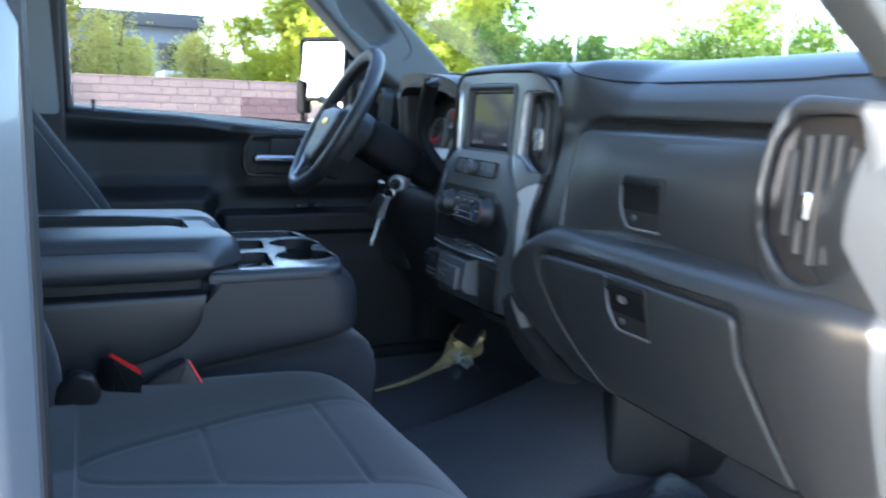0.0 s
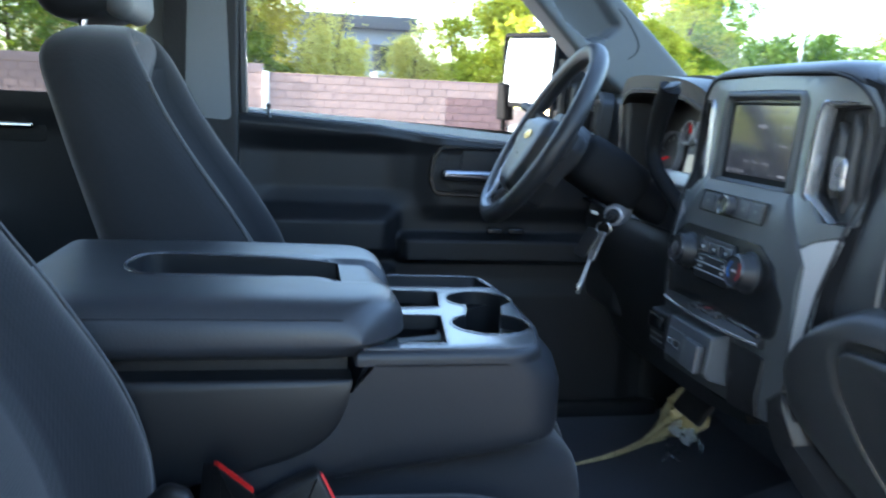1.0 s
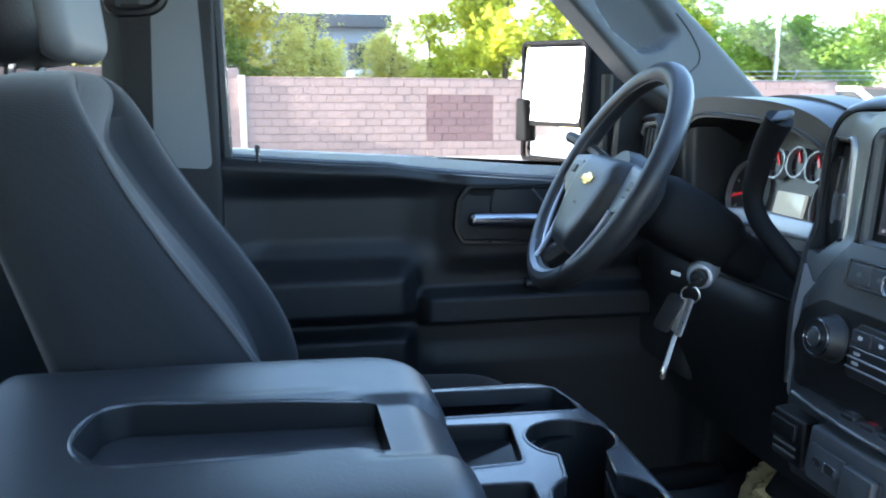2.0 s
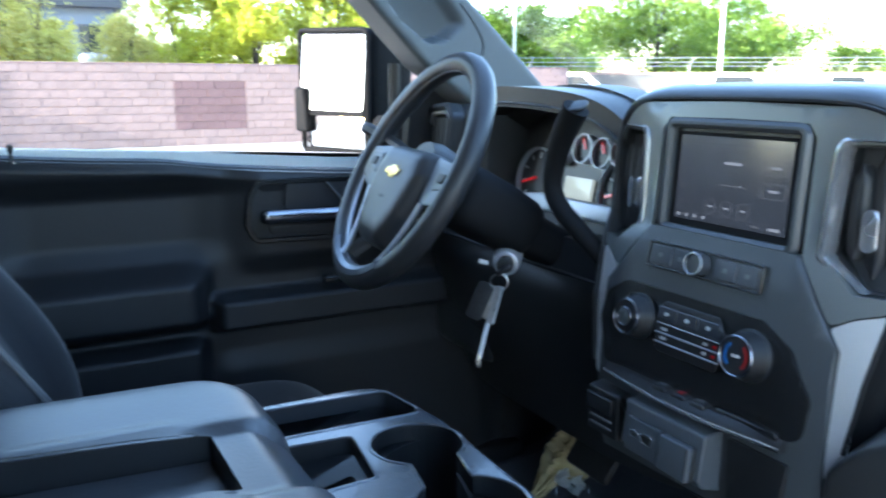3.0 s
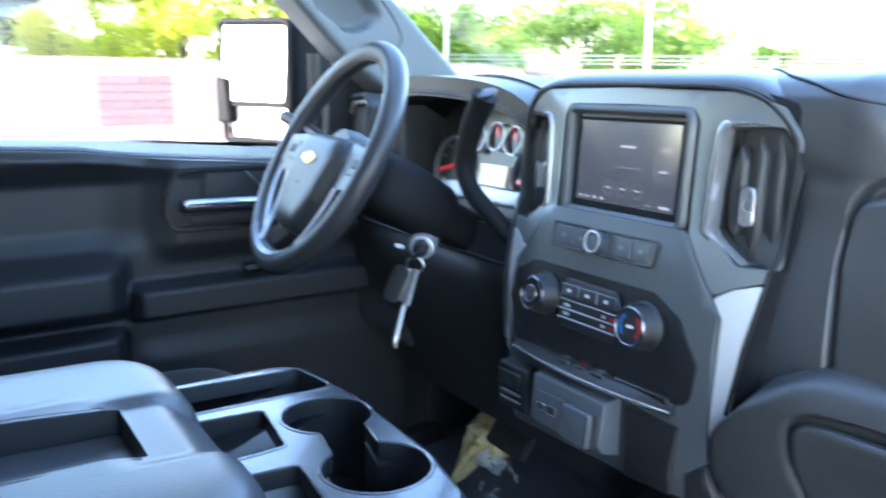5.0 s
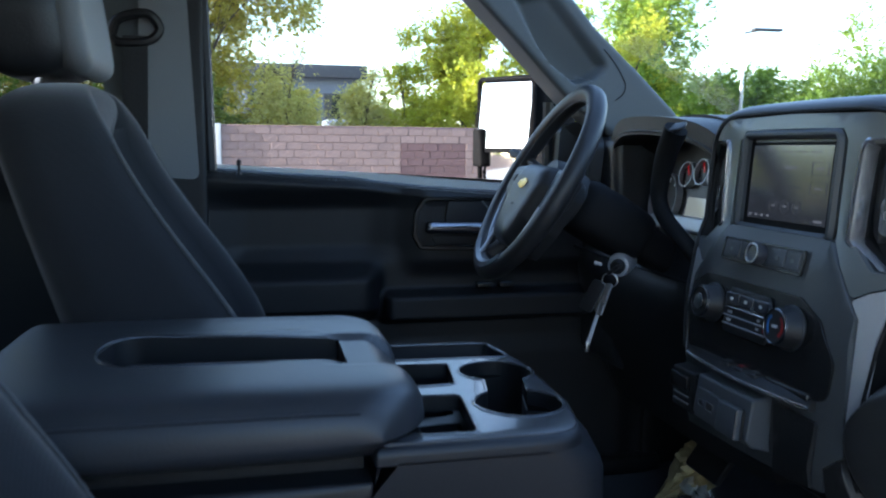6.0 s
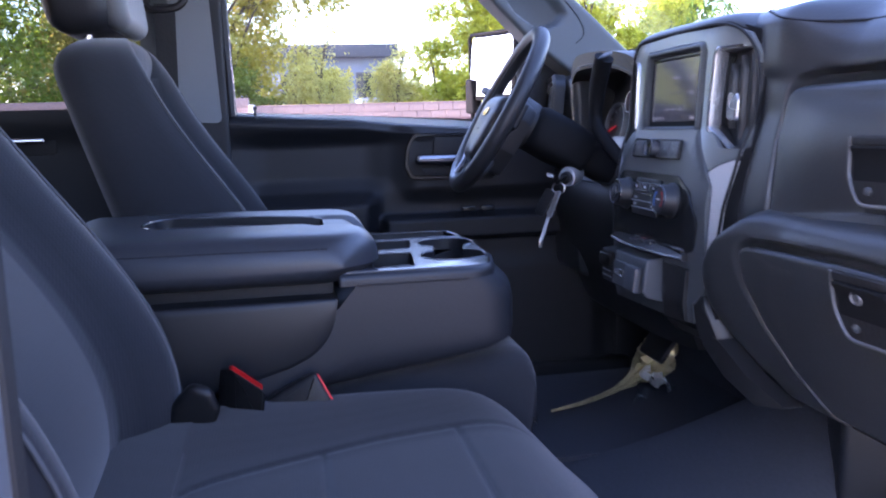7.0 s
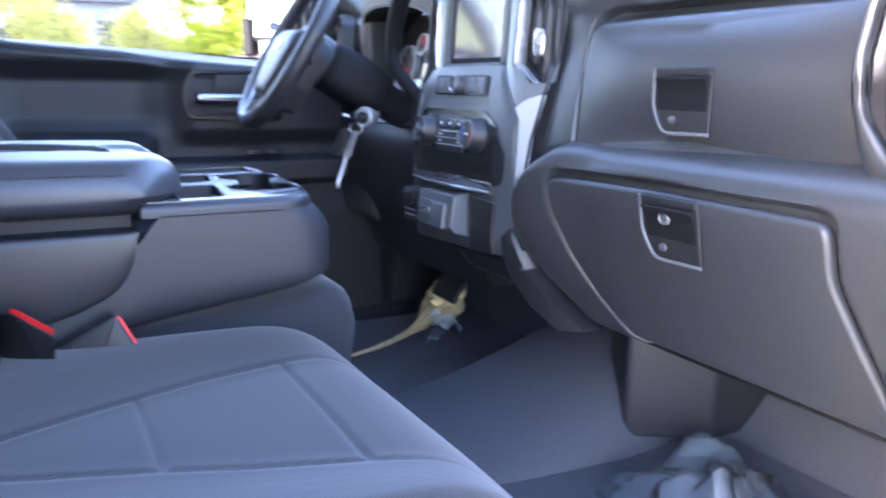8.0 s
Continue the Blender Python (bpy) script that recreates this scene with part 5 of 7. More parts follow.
    # touch screen
    m = rear_face(0.7925, 0.0, 1.4165, 4)
    o, i = rrect(0.198, 0.134, 0.016), rrect(0.172, 0.112, 0.003)
    scr = part("screen_bezel", ring_solid(o, i, 0.016, m, base=-0.006, r=0.004), GRAPH, dash, "graphite screen surround")
    part("screen_frame", solid(rrect(0.178, 0.118, 0.004), 0.004, 0.0, m, base=-0.004), GLOSS, scr, "gloss black screen border")
    part("display", solid(rrect(0.155, 0.096, 0.001), 0.001, 0.0, m, base=0.0005), SCREEN, scr, "dark lit touch screen")
    def bar(u, v, w, h, mat=UIBAR):
        part("screen_mark", solid(rrect(w * 0.8, h * 0.6, min(w, h) * 0.15, 2), 0.0006, 0.0, m @ Matrix.Translation((u, v, 0.0016))), mat, scr)
    bar(0.002, 0.020, 0.030, 0.005)
    bar(0.002, 0.010, 0.012, 0.0025, UIDIM)
    bar(0.004, -0.004, 0.050, 0.003, UIDIM)
    for k, u in enumerate((-0.040, -0.012, 0.016, 0.044)):
        bar(u + 0.004, 0.040, 0.022, 0.003, UIDIM)
    for v in (0.020, -0.004):
        part("screen_button", ring_solid(rrect(0.030, 0.016, 0.002, 2), rrect(0.0285, 0.0145, 0.002, 2), 0.0006, m @ Matrix.Translation((0.058, v, 0.0016)), r=0.0001), UIDIM, scr)
        bar(0.058, v, 0.016, 0.004)
    for u in (-0.024, -0.001, 0.022):
        part("screen_button", ring_solid(circle(0.0085, 20), circle(0.0078, 20), 0.0006, m @ Matrix.Translation((u, -0.030 + 0.001, 0.0016)), r=0.0001), UIDIM, scr)
        bar(u, -0.029, 0.009, 0.003)
    bar(0.0, -0.0385, 0.150, 0.0006, UIDIM)
    for k in range(4):
        bar(-0.070 + 0.0125 * k, -0.043, 0.005, 0.0055)
    bar(0.064, -0.043, 0.018, 0.005)
    bar(0.040, -0.043, 0.012, 0.004, UIDIM)
    for v in (0.022, -0.010, -0.028):
        bar(-0.068, v, 0.008, 0.0025, UIDIM)
    # radio strip
    m = rear_face(0.7655, 0.006, 1.326, 12)
    o = rrect(0.166, 0.031, 0.004)
    strip = part("radio_strip", ring_solid(o, inset(o, 0.002), 0.004, m, r=0.0006), GLOSS, dash, "radio button strip")
    part("strip_plate", solid(inset(o, 0.0015), 0.002, 0.0, m), GRAPH, strip, "graphite strip plate")
    for u, w in ((-0.062, 0.034), (-0.031, 0.022), (0.034, 0.030), (0.064, 0.026)):
        part("radio_button", solid(rrect(w, 0.022, 0.003), 0.003, 0.0012, m @ Matrix.Translation((u, 0, 0.001))), SOCK, strip, "grey radio button")
        part("button_mark", solid(rrect(0.006, 0.005, 0.001, 2), 0.0005, 0, m @ Matrix.Translation((u, 0, 0.0041))), DIMP, strip)
    part("radio_knob", lathe([(0.014, 0), (0.014, 0.010), (0.0128, 0.014), (0.0105, 0.0145), (0.0102, 0.0125), (0.0, 0.0125)], m @ Matrix.Translation((-0.001, 0, 0.001)), 32), DECK, strip, "grey round radio knob")
    part("knob_ring", ring_solid(circle(0.0135, 32), circle(0.0105, 32), 0.002, m @ Matrix.Translation((-0.001, 0, 0.0145)), r=0.0006), HANDLE, strip, "bright knob ring")
    # climate panel
    cp = [(0.150, 1.205), (0.163, 1.230), (0.150, 1.268), (0.115, 1.288), (-0.085, 1.288), (-0.125, 1.268), (-0.150, 1.225), (-0.145, 1.178), (0.150, 1.178)]
    clim = part("climate_panel", wrap(rpoly(cp, 0.018), 0.008, 0.02), GLOSS, dash, "gloss black climate panel")
    for y, lab in ((0.083, "black fan knob with chrome rim"), (-0.081, "black temperature knob with chrome rim")):
        m = rear_face(stack_x(y, 1.25) - 0.008, y, 1.251, 8)
        k = part("climate_knob", lathe([(0.0255, 0), (0.0250, 0.004), (0.0235, 0.006), (0.0225, 0.018), (0.0205, 0.0215), (0.0, 0.0215)], m, 36), HARD, clim, lab)
        part("knob_rim", ring_solid(circle(0.0215, 36), circle(0.0188, 36), 0.003, m @ Matrix.Translation((0, 0, 0.0205)), r=0.0008), HANDLE, k, "satin chrome rim")
        part("knob_base", ring_solid(circle(0.0275, 36), circle(0.0245, 36), 0.004, m, r=0.0015), SLAT, k, "grey base ring")
        if y > 0:
            part("knob_core", lathe([(0.010, 0), (0.010, 0.003), (0.008, 0.004)], m @ Matrix.Translation((0, 0, 0.0215)), 24), GRAPH, k, "grey centre")
            part("core_ring", ring_solid(circle(0.0115, 24), circle(0.0098, 24), 0.004, m @ Matrix.Translation((0, 0, 0.0215)), r=0.0006), HANDLE, k, "chrome ring")
        else:
            for a0, mat, nm in ((125, BLUE, "cold_mark"), (-50, HOT, "hot_mark")):
                outer = [(0.0152 * math.cos(radians(a0 + 8 * q)), 0.0152 * math.sin(radians(a0 + 8 * q))) for q in range(14)]
                inner = [(0.0118 * math.cos(radians(a0 + 8 * q)), 0.0118 * math.sin(radians(a0 + 8 * q))) for q in range(13, -1, -1)]
                part(nm, solid(outer + inner, 0.0006, 0, m @ Matrix.Translation((0, 0, 0.0216))), mat, k, "blue arc" if a0 > 0 else "red arc")
            part("button_mark", solid(rrect(0.010, 0.003, 0.001, 2), 0.0006, 0, m @ Matrix.Translation((0, 0, 0.0216))), WHITEP, k)
    m = rear_face(stack_x(0, 1.25) - 0.008, 0.003, 1.250, 8)
    part("button_block", solid(rpoly([(-0.046, -0.030), (0.046, -0.030), (0.050, 0.012), (0.040, 0.029), (-0.040, 0.029), (-0.050, 0.012)], 0.006), 0.004, 0.002, m), PIANO, clim, "black button block")
    for k, u in enumerate((-0.031, 0.0, 0.031)):
        part("climate_button", solid(rrect(0.029, 0.016, 0.003), 0.004, 0.0015, m @ Matrix.Translation((u, 0.015, 0.003))), DECK, clim, "grey climate button")
        part("button_mark", solid(rrect(0.006, 0.004, 0.001, 2), 0.0005, 0, m @ Matrix.Translation((u, 0.015, 0.0071))), WHITEP, clim)
    for v in (0.003, -0.008, -0.019):
        part("chrome_line", solid(rrect(0.094, 0.0018, 0.0005, 2), 0.006, 0.0005, m @ Matrix.Translation((0, v, 0))), CHROME if v > 0 else SPOKE, clim, "thin bright line")
    for v in (-0.003, -0.0135):
        for u, q in ((-0.034, 0.010), (0.028, 0.006)):
            part("button_mark", solid(rrect(q, 0.0035, 0.001, 2), 0.0005, 0, m @ Matrix.Translation((u, v, 0.0042))), WHITEP, clim)
        part("indicator", solid(rrect(0.0028, 0.0028, 0.001, 2), 0.0006, 0, m @ Matrix.Translation((0.041, v, 0.0042))), NEEDLE, clim, "small red indicator")
    # shelf with chrome edge
    prof = rpoly([(0.728, 1.165), (0.790, 1.168), (0.790, 1.184), (0.737, 1.180), (0.728, 1.173)], 0.003)
    bow = [(-0.130 + 0.264 * k / 16) for k in range(17)]
    shelf = part("shelf", loft([[(x + 0.75 * y * y, y, z) for x, z in prof] for y in bow]), PIANO, dash, "black shelf below the climate panel")
    part("shelf_edge", tube([(0.7275 + 0.75 * y * y, y, 1.170) for y in bow], 0.0024, 10), CHROMED, shelf, "satin chrome shelf edge")
    for k, (y, mat) in enumerate(((0.032, DECK), (0.003, RED), (-0.026, DECK))):
        part("shelf_switch", box(0.734, 0.752, y - 0.011, y + 0.011, 1.174, 1.183, 0.003), PIANO, shelf, "black shelf switch")
        part("button_mark", box(0.739, 0.746, y - 0.004, y + 0.004, 1.1832, 1.1838), DIMP if k != 1 else HOT, shelf)
    part("shelf_flap", box(0.742, 0.775, -0.124, -0.045, 1.174, 1.184, 0.003), GLOSS, shelf, "gloss black shelf insert")
    # sockets
    prof = rpoly([(0.722, 1.156), (0.770, 1.164), (0.775, 1.086), (0.750, 1.088), (0.722, 1.096), (0.715, 1.106)], [0.004, 0.002, 0.002, 0.012, 0.012, 0.006], 6)
    sock = part("socket_housing", prism_y(list(reversed(prof)), -0.054, 0.070, 0.003), SOCK, dash, "grey socket housing")
    m = rear_face(0.7165, 0.006, 1.122, 6)
    part("socket_plate", solid(rrect(0.106, 0.040, 0.004), 0.003, 0.001, m), HARD, sock, "black socket plate")
    part("usb_plate", solid(rrect(0.054, 0.040, 0.003), 0.0035, 0.001, m @ Matrix.Translation((-0.024, 0.0, 0.0015))), SOCK, sock, "graphite charging plate")
    for u, w, h in ((-0.036, 0.009, 0.004), (-0.016, 0.014, 0.0075)):
        part("usb_port", ring_solid(rrect(w + 0.004, h + 0.004, 0.002, 3), rrect(w, h, 0.0012, 3), 0.0025, m @ Matrix.Translation((u, 0.002, 0.0045)), r=0.0004), CHROME, sock, "bright port rim")
        part("port_core", solid(rrect(w, h, 0.001, 2), 0.0015, 0, m @ Matrix.Translation((u, 0.002, 0.0045))), RUBBER, sock, "dark port")
    part("socket_flap", solid(rrect(0.044, 0.041, 0.004), 0.010, 0.003, m @ Matrix.Translation((0.029, 0.0, 0.001))), SOCK, sock, "hinged grey socket flap")
    part("flap_edge", tube([m @ Vector((0.049, v, 0.010)) for v in (-0.018, 0.018)], 0.0016, 6), DECK, sock, "bright flap edge")
    brake = part("brake_controller", prism_y(rpoly([(0.728, 1.090), (0.765, 1.085), (0.765, 1.152), (0.728, 1.148)], 0.004), 0.092, 0.150, 0.004), HARD, dash, "black trailer brake control")
    m = rear_face(0.727, 0.121, 1.120, 0)
    part("slider", solid(rrect(0.046, 0.022, 0.003), 0.006, 0.002, m @ Matrix.Translation((0, 0.012, 0))), GLOSS, brake, "gloss black slider")
    for v in (-0.008, -0.018):
        part("button_mark", solid(rrect(0.040, 0.0028, 0.001, 2), 0.002, 0, m @ Matrix.Translation((0, v, 0))), DIMP, brake)
    part("lower_flap", wrap(list((rpoly([(-0.064, 1.156), (-0.136, 1.154), (-0.130, 1.075), (-0.064, 1.070)], 0.004))), 0.010, 0.02), HARD, dash, "black lower flap")
    # below the stack: tunnel cover
    prof = rpoly([(0.800, 1.085), (0.90, 1.085), (1.16, 1.00), (1.16, 0.93), (1.00, 0.93), (0.885, 0.985)], 0.012)
    part("tunnel_cover", prism_y(prof, -0.155, 0.165, 0.004), HARD, dash, "black lower cover of the stack")
    # grey heater cover in the passenger footwell
    foot = rpoly([(0.988, -0.168), (1.115, -0.246), (1.30, -0.246), (1.30, 0.02), (1.05, -0.05)], [0.016, 0.03, 0.01, 0.01, 0.02], 8)
    part("heater_cover", solid(foot, 0.27, 0.006, Matrix.Translation((0, 0, 0.746))), CONS, dash, "dark grey heater cover in the footwell")
    # ---- driver's side ----
    def drv_ring(y):
        return [(1.36, y, 1.40), (1.36, y, 1.450), (1.20, y, 1.482), (1.06, y, 1.494), (0.99, y, 1.492), (0.965, y, 1.484), (0.95, y, 1.466), (0.95, y, 1.25), (1.36, y, 1.25)]
    part("driver_cover", loft([drv_ring(y) for y in (-0.10, 0.0, 0.10, 0.2, 0.45, 0.65, 0.80, 0.84)]), SOFT, dash, "black soft dash cover")
    # instrument hood: an arch that stands proud of the cover
    def hood_arch(x, grow, sink):
        out = []
        for k in range(33):
            t = k / 32
            y = 0.705 + (0.185 - 0.705) * t
            q = abs(2 * t - 1)
            out.append((x, y + (0.5 - t) * 2 * grow, 1.516 - sink - 0.115 * q ** 5 - 0.02 * q * q + grow - 0.018 * t))
        return out
    def shell(x):
        a, b = hood_arch(x, 0.010, 0.0), hood_arch(x, -0.006, 0.016)
        return a + list(reversed(b))
    part("cluster_hood", loft([[(p[0] - 0.05 * (1 - abs(2 * ((p[1] - 0.185) / 0.52) - 1) ** 2), p[1], p[2]) for p in shell(x)] for x in (0.868, 0.872, 0.90, 0.94, 1.0)]), HARD, dash, "black hood over the instruments", sharp=50)
    line = [(p[0] - 0.048 * (1 - abs(2 * ((p[1] - 0.185) / 0.52) - 1) ** 2), p[1], p[2]) for p in hood_arch(0.868, -0.004, 0.012)]
    part("hood_line", tube(line, 0.0025, 6), GRAPH, dash, "pale hood edge")
    # cluster
    clus = thing("instrument_cluster", "dark instrument cluster with round gauges and red needles", "gauges")
    part("gauge_panel", solid(rpoly([(-0.20, -0.11), (0.20, -0.11), (0.21, 0.05), (0.16, 0.085), (-0.16, 0.085), (-0.21, 0.05)], 0.03), 0.01, 0.0, rear_face(0.945, 0.425, 1.395, 12)), DIAL, clus, "dark gauge panel")
    part("cluster_bezel", solid(rpoly([(-0.205, -0.092), (0.215, -0.092), (0.21, -0.075), (0.10, -0.062), (-0.10, -0.062), (-0.20, -0.075)], 0.01), 0.022, 0.005, rear_face(0.940, 0.425, 1.395, 12)), SPOKE, clus, "silver lower cluster bezel")
    mm = rear_face(0.934, 0.425, 1.395, 12)
    for u, v, r, big in ((-0.125, -0.036, 0.053, 1), (0.108, -0.036, 0.056, 1), (-0.058, 0.016, 0.024, 0), (-0.006, 0.022, 0.024, 0), (0.042, 0.018, 0.024, 0), (0.085, 0.022, 0.021, 0)):
        g = part("gauge", ring_solid(circle(r, 36), circle(r * 0.94, 36), 0.014, mm @ Matrix.Translation((u, v, 0)), r=0.002), SPOKE, clus, "round gauge with pale rim")
        part("dial", solid(circle(r * 0.95, 36), 0.004, 0, mm @ Matrix.Translation((u, v, 0))), DIAL, g, "dark dial")
        for q in range(9 if big else 5):
            a = radians(225 - 270 * q / (8 if big else 4))
            mk = mm @ Matrix.Translation((u + r * 0.74 * math.cos(a), v + r * 0.74 * math.sin(a), 0.0045)) @ Matrix.Rotation(a, 4, "Z")
            part("dial_mark", solid(rrect(r * 0.16, r * 0.06, 0.0004, 2), 0.0005, 0, mk), WHITEP, g)
        a = radians(196 if big else 120)
        mk = mm @ Matrix.Translation((u + r * 0.42 * math.cos(a), v + r * 0.42 * math.sin(a), 0.006)) @ Matrix.Rotation(a, 4, "Z")
        part("needle", solid(rrect(r * 0.85, r * 0.09 if big else r * 0.2, 0.001, 2), 0.001, 0, mk), NEEDLE, g, "red needle")
    part("cluster_display", solid(rrect(0.072, 0.042, 0.003), 0.006, 0.001, mm @ Matrix.Translation((-0.008, -0.046, 0.0))), LCD, clus, "pale cluster display")
    part("cluster_shroud", loft([[(x, 0.425 + (0.235 - g) * math.cos(a), 1.395 + (0.118 - g * 0.4) * math.sin(a)) for a in [2 * math.pi * k / 40 for k in range(40)]] for x, g in ((0.95, 0.03), (0.90, 0.0), (0.90, -0.02), (0.96, -0.02))], caps=False), HARD, clus, "black shroud round the gauges")
    # driver's lower panels
    def knee(s, t):
        y = 0.185 + 0.62 * s
        z = 0.93 + 0.36 * t
        return (0.80 + 0.11 * (1 - t) ** 1.4 + 0.03 * abs(2 * s - 1) ** 4 + 0.05 * sstep(0.75, 1.0, t), y, z)
    part("knee_panel", sheet(knee, 20, 12, (0.06, 0, 0)), HARD, dash, "black knee panel")
    part("knee_gap", tube([(0.82, 0.19, 1.245), (0.812, 0.45, 1.247), (0.83, 0.78, 1.245)], 0.003, 6), RUBBER, dash, "dark panel joint")
    # driver's outer vent
    m = rear_face(0.838, 0.735, 1.432, 6, -10)
    o = rpoly([(-0.075, -0.055), (0.080, -0.060), (0.075, 0.035), (0.040, 0.056), (-0.050, 0.050), (-0.078, 0.01)], 0.025)
    ring = part("vent_ring", ring_solid(o, inset(o, 0.013), 0.030, m, r=0.006, base=-0.01), SLAT, dash, "dark grey ring round the driver vent")
    part("vent_step", ring_solid(inset(o, 0.014), inset(o, 0.019), 0.016, m, r=0.003), SILVER, ring, "silver inner rim")
    part("vent_back", solid(inset(o, 0.018), 0.003, 0, m), RUBBER, ring, "dark vent duct")
    for k in range(4):
        u = -0.036 + 0.024 * k
        part("slat", solid(rpoly([(u - 0.007, -0.032), (u + 0.007, -0.032), (u + 0.007, 0.028), (u - 0.007, 0.028)], 0.004), 0.010, 0.003, m, base=0.003), HARD, ring)
    part("dash_end", prism_y(list(reversed(rpoly([(0.84, 1.48), (1.05, 1.52), (1.05, 1.0), (0.86, 1.0)], 0.03))), 0.615, 0.82, 0.02), SOFT, dash, "black dash end")


# ---- steering ----
def build_steering():
    w_ = thing("steering_wheel", "black steering wheel with grey lower spokes and gold badge", "steering wheel")
    c = Vector((0.611, 0.429, 1.401))
    tilt = 29.9
    m = rear_face(c.x, c.y, c.z, tilt, -4.7)
    R = 0.1725
    turnpts = [2 * math.pi * k / 72 for k in range(72)]
    part("rim", tube([m @ Vector((R * math.cos(a), R * math.sin(a), 0)) for a in turnpts], 0.0165, 14, closed=True), WHEEL, w_, "black padded rim")
    part("rim_seam", tube([m @ Vector(((R - 0.0158) * math.cos(a), (R - 0.0158) * math.sin(a), 0.006)) for a in turnpts], 0.0014, 6, closed=True), PIPING, w_, "pale stitched seam")
    m2 = m @ Matrix.Rotation(radians(3), 4, "Y")
    hub = rpoly([(-0.060, 0.034), (0.060, 0.034), (0.072, 0.0), (0.058, -0.070), (0.034, -0.122), (-0.034, -0.122), (-0.058, -0.070), (-0.072, 0.0)], 0.018)
    rings = []
    for d, w in ((0.004, -0.060), (0.0, -0.045), (0.0, -0.014), (0.0025, 0.000), (0.007, 0.009), (0.013, 0.0145), (0.021, 0.0180), (0.034, 0.0195)):
        rings.append([m2 @ Vector((u * 1.14 * (1 - d / 0.085), (v + 0.044) * (1 - d / 0.080) - 0.044, w)) for u, v in hub])
    part("hub", loft(rings), WHEEL, w_, "black airbag hub", sharp=60)
    for s in (-1, 1):
        def mir(q):
            q = [(s * u, v) for u, v in q]
            return list(reversed(q)) if s > 0 else q
        sp = part("side_spoke", solid(rpoly(mir([(0.050, 0.032), (0.156, 0.024), (0.156, -0.030), (0.120, -0.040), (0.060, -0.056)]), 0.010), 0.016, 0.005, m2, base=-0.020), WHEEL, w_, "black side spoke")
        part("switch_pad", solid(rpoly(mir([(0.076, 0.030), (0.151, 0.022), (0.150, -0.022), (0.118, -0.040), (0.082, -0.046)]), 0.009), 0.010, 0.003, m2, base=-0.008), PADM, sp, "dark satin switch pad")
        part("switch_field", solid(rpoly(mir([(0.096, 0.016), (0.140, 0.012), (0.138, -0.014), (0.098, -0.020)]), 0.006), 0.003, 0.001, m2, base=0.001), GRAPH, sp, "graphite switch field")
        part("switch", solid(rrect(0.018, 0.014, 0.003), 0.004, 0.002, m2 @ Matrix.Translation((s * 0.118, -0.001, 0.0025))), HARD, sp, "black rocker switch")
        q = [m2 @ Vector((s * 0.036, -0.085, -0.030)), m2 @ Vector((s * 0.048, -0.118, -0.020)), m2 @ Vector((s * 0.058, -0.148, -0.008)), m2 @ Vector((s * 0.062, -0.156, -0.004))]
        part("lower_spoke", tube(smooth_path(q, 5), 0.014, 10, flat=0.7), WHEEL, w_, "black lower spoke")
        q = [m2 @ Vector((s * u, v, w)) for u, v, w in ((0.092, -0.042, 0.001), (0.083, -0.072, 0.000), (0.071, -0.108, 0.001), (0.061, -0.136, 0.004), (0.054, -0.155, 0.007))]
        part("spoke_inlay", tube(smooth_path(q, 5), [0.0052 - 0.0016 * math.sin(math.pi * min(k / 20, 1)) for k in range(21)], 8), SPOKE, w_, "satin grey inner spoke edge")
        q = [m @ Vector((s * 0.1535 * math.cos(radians(d)), 0.1535 * math.sin(radians(d)), 0.002)) for d in (-8, -16, -24, -32, -40, -48, -56, -63)]
        part("rim_inlay", tube(smooth_path(q, 3), [0.0026 + 0.0012 * (k / 21) for k in range(22)], 8), SPOKE, w_, "satin grey edge along the rim")
    low = [(R * math.cos(radians(d)), R * math.sin(radians(d))) for d in range(234, 309, 5)]
    part("lower_inlay", tube([m @ Vector((u * 0.985, v * 0.985, 0.0075)) for u, v in low], 0.0115, 8, flat=1.0), PADM, w_, "dark satin lower rim inlay")
    # badge drawn as a plain slanted bar
    bm2 = m2 @ Matrix.Translation((0.0, -0.013, 0.0))
    part("badge", solid([(-0.022, -0.0055), (0.018, -0.0055), (0.022, 0.0055), (-0.018, 0.0055)], 0.003, 0.001, bm2, base=0.0190), GOLD, w_, "plain gold badge bar")
    part("badge_block", solid([(-0.009, -0.0095), (0.007, -0.0095), (0.009, 0.0095), (-0.007, 0.0095)], 0.003, 0.001, bm2, base=0.0187), GOLD, w_, "plain gold badge block")
    part("hub_mark", solid(rrect(0.013, 0.004, 0.001, 2), 0.0005, 0, m2 @ Matrix.Translation((0.002, -0.052, 0.0196))), RUBBER, w_)
    part("boss", lathe([(0.052, -0.075), (0.056, -0.03), (0.050, -0.01)], m, 28), HARD, w_, "black wheel boss")
    # column
    col = thing("steering_column", "black steering column shroud with shift lever and ignition", "column")
    d = (m.to_3x3() @ Vector((0, 0, -1))).normalized()
    side = Vector((0, 1, 0))
    up = d.cross(side) * -1
    rings = []
    for dist, wy, wz in ((0.066, 0.040, 0.034), (0.076, 0.056, 0.044), (0.088, 0.064, 0.049), (0.14, 0.068, 0.050), (0.190, 0.068, 0.046), (0.202, 0.062, 0.042), (0.208, 0.040, 0.034), (0.33, 0.040, 0.034)):
        p = c + d * dist
        rings.append([p + side * wy * math.copysign(abs(math.cos(a)) ** 0.6, math.cos(a)) + up * (wz * math.copysign(abs(math.sin(a)) ** 0.6, math.sin(a)) - 0.004) for a in [2 * math.pi * k / 32 for k in range(32)]])
    part("shroud", loft(rings), HUB, col, "black column shroud", sharp=50)
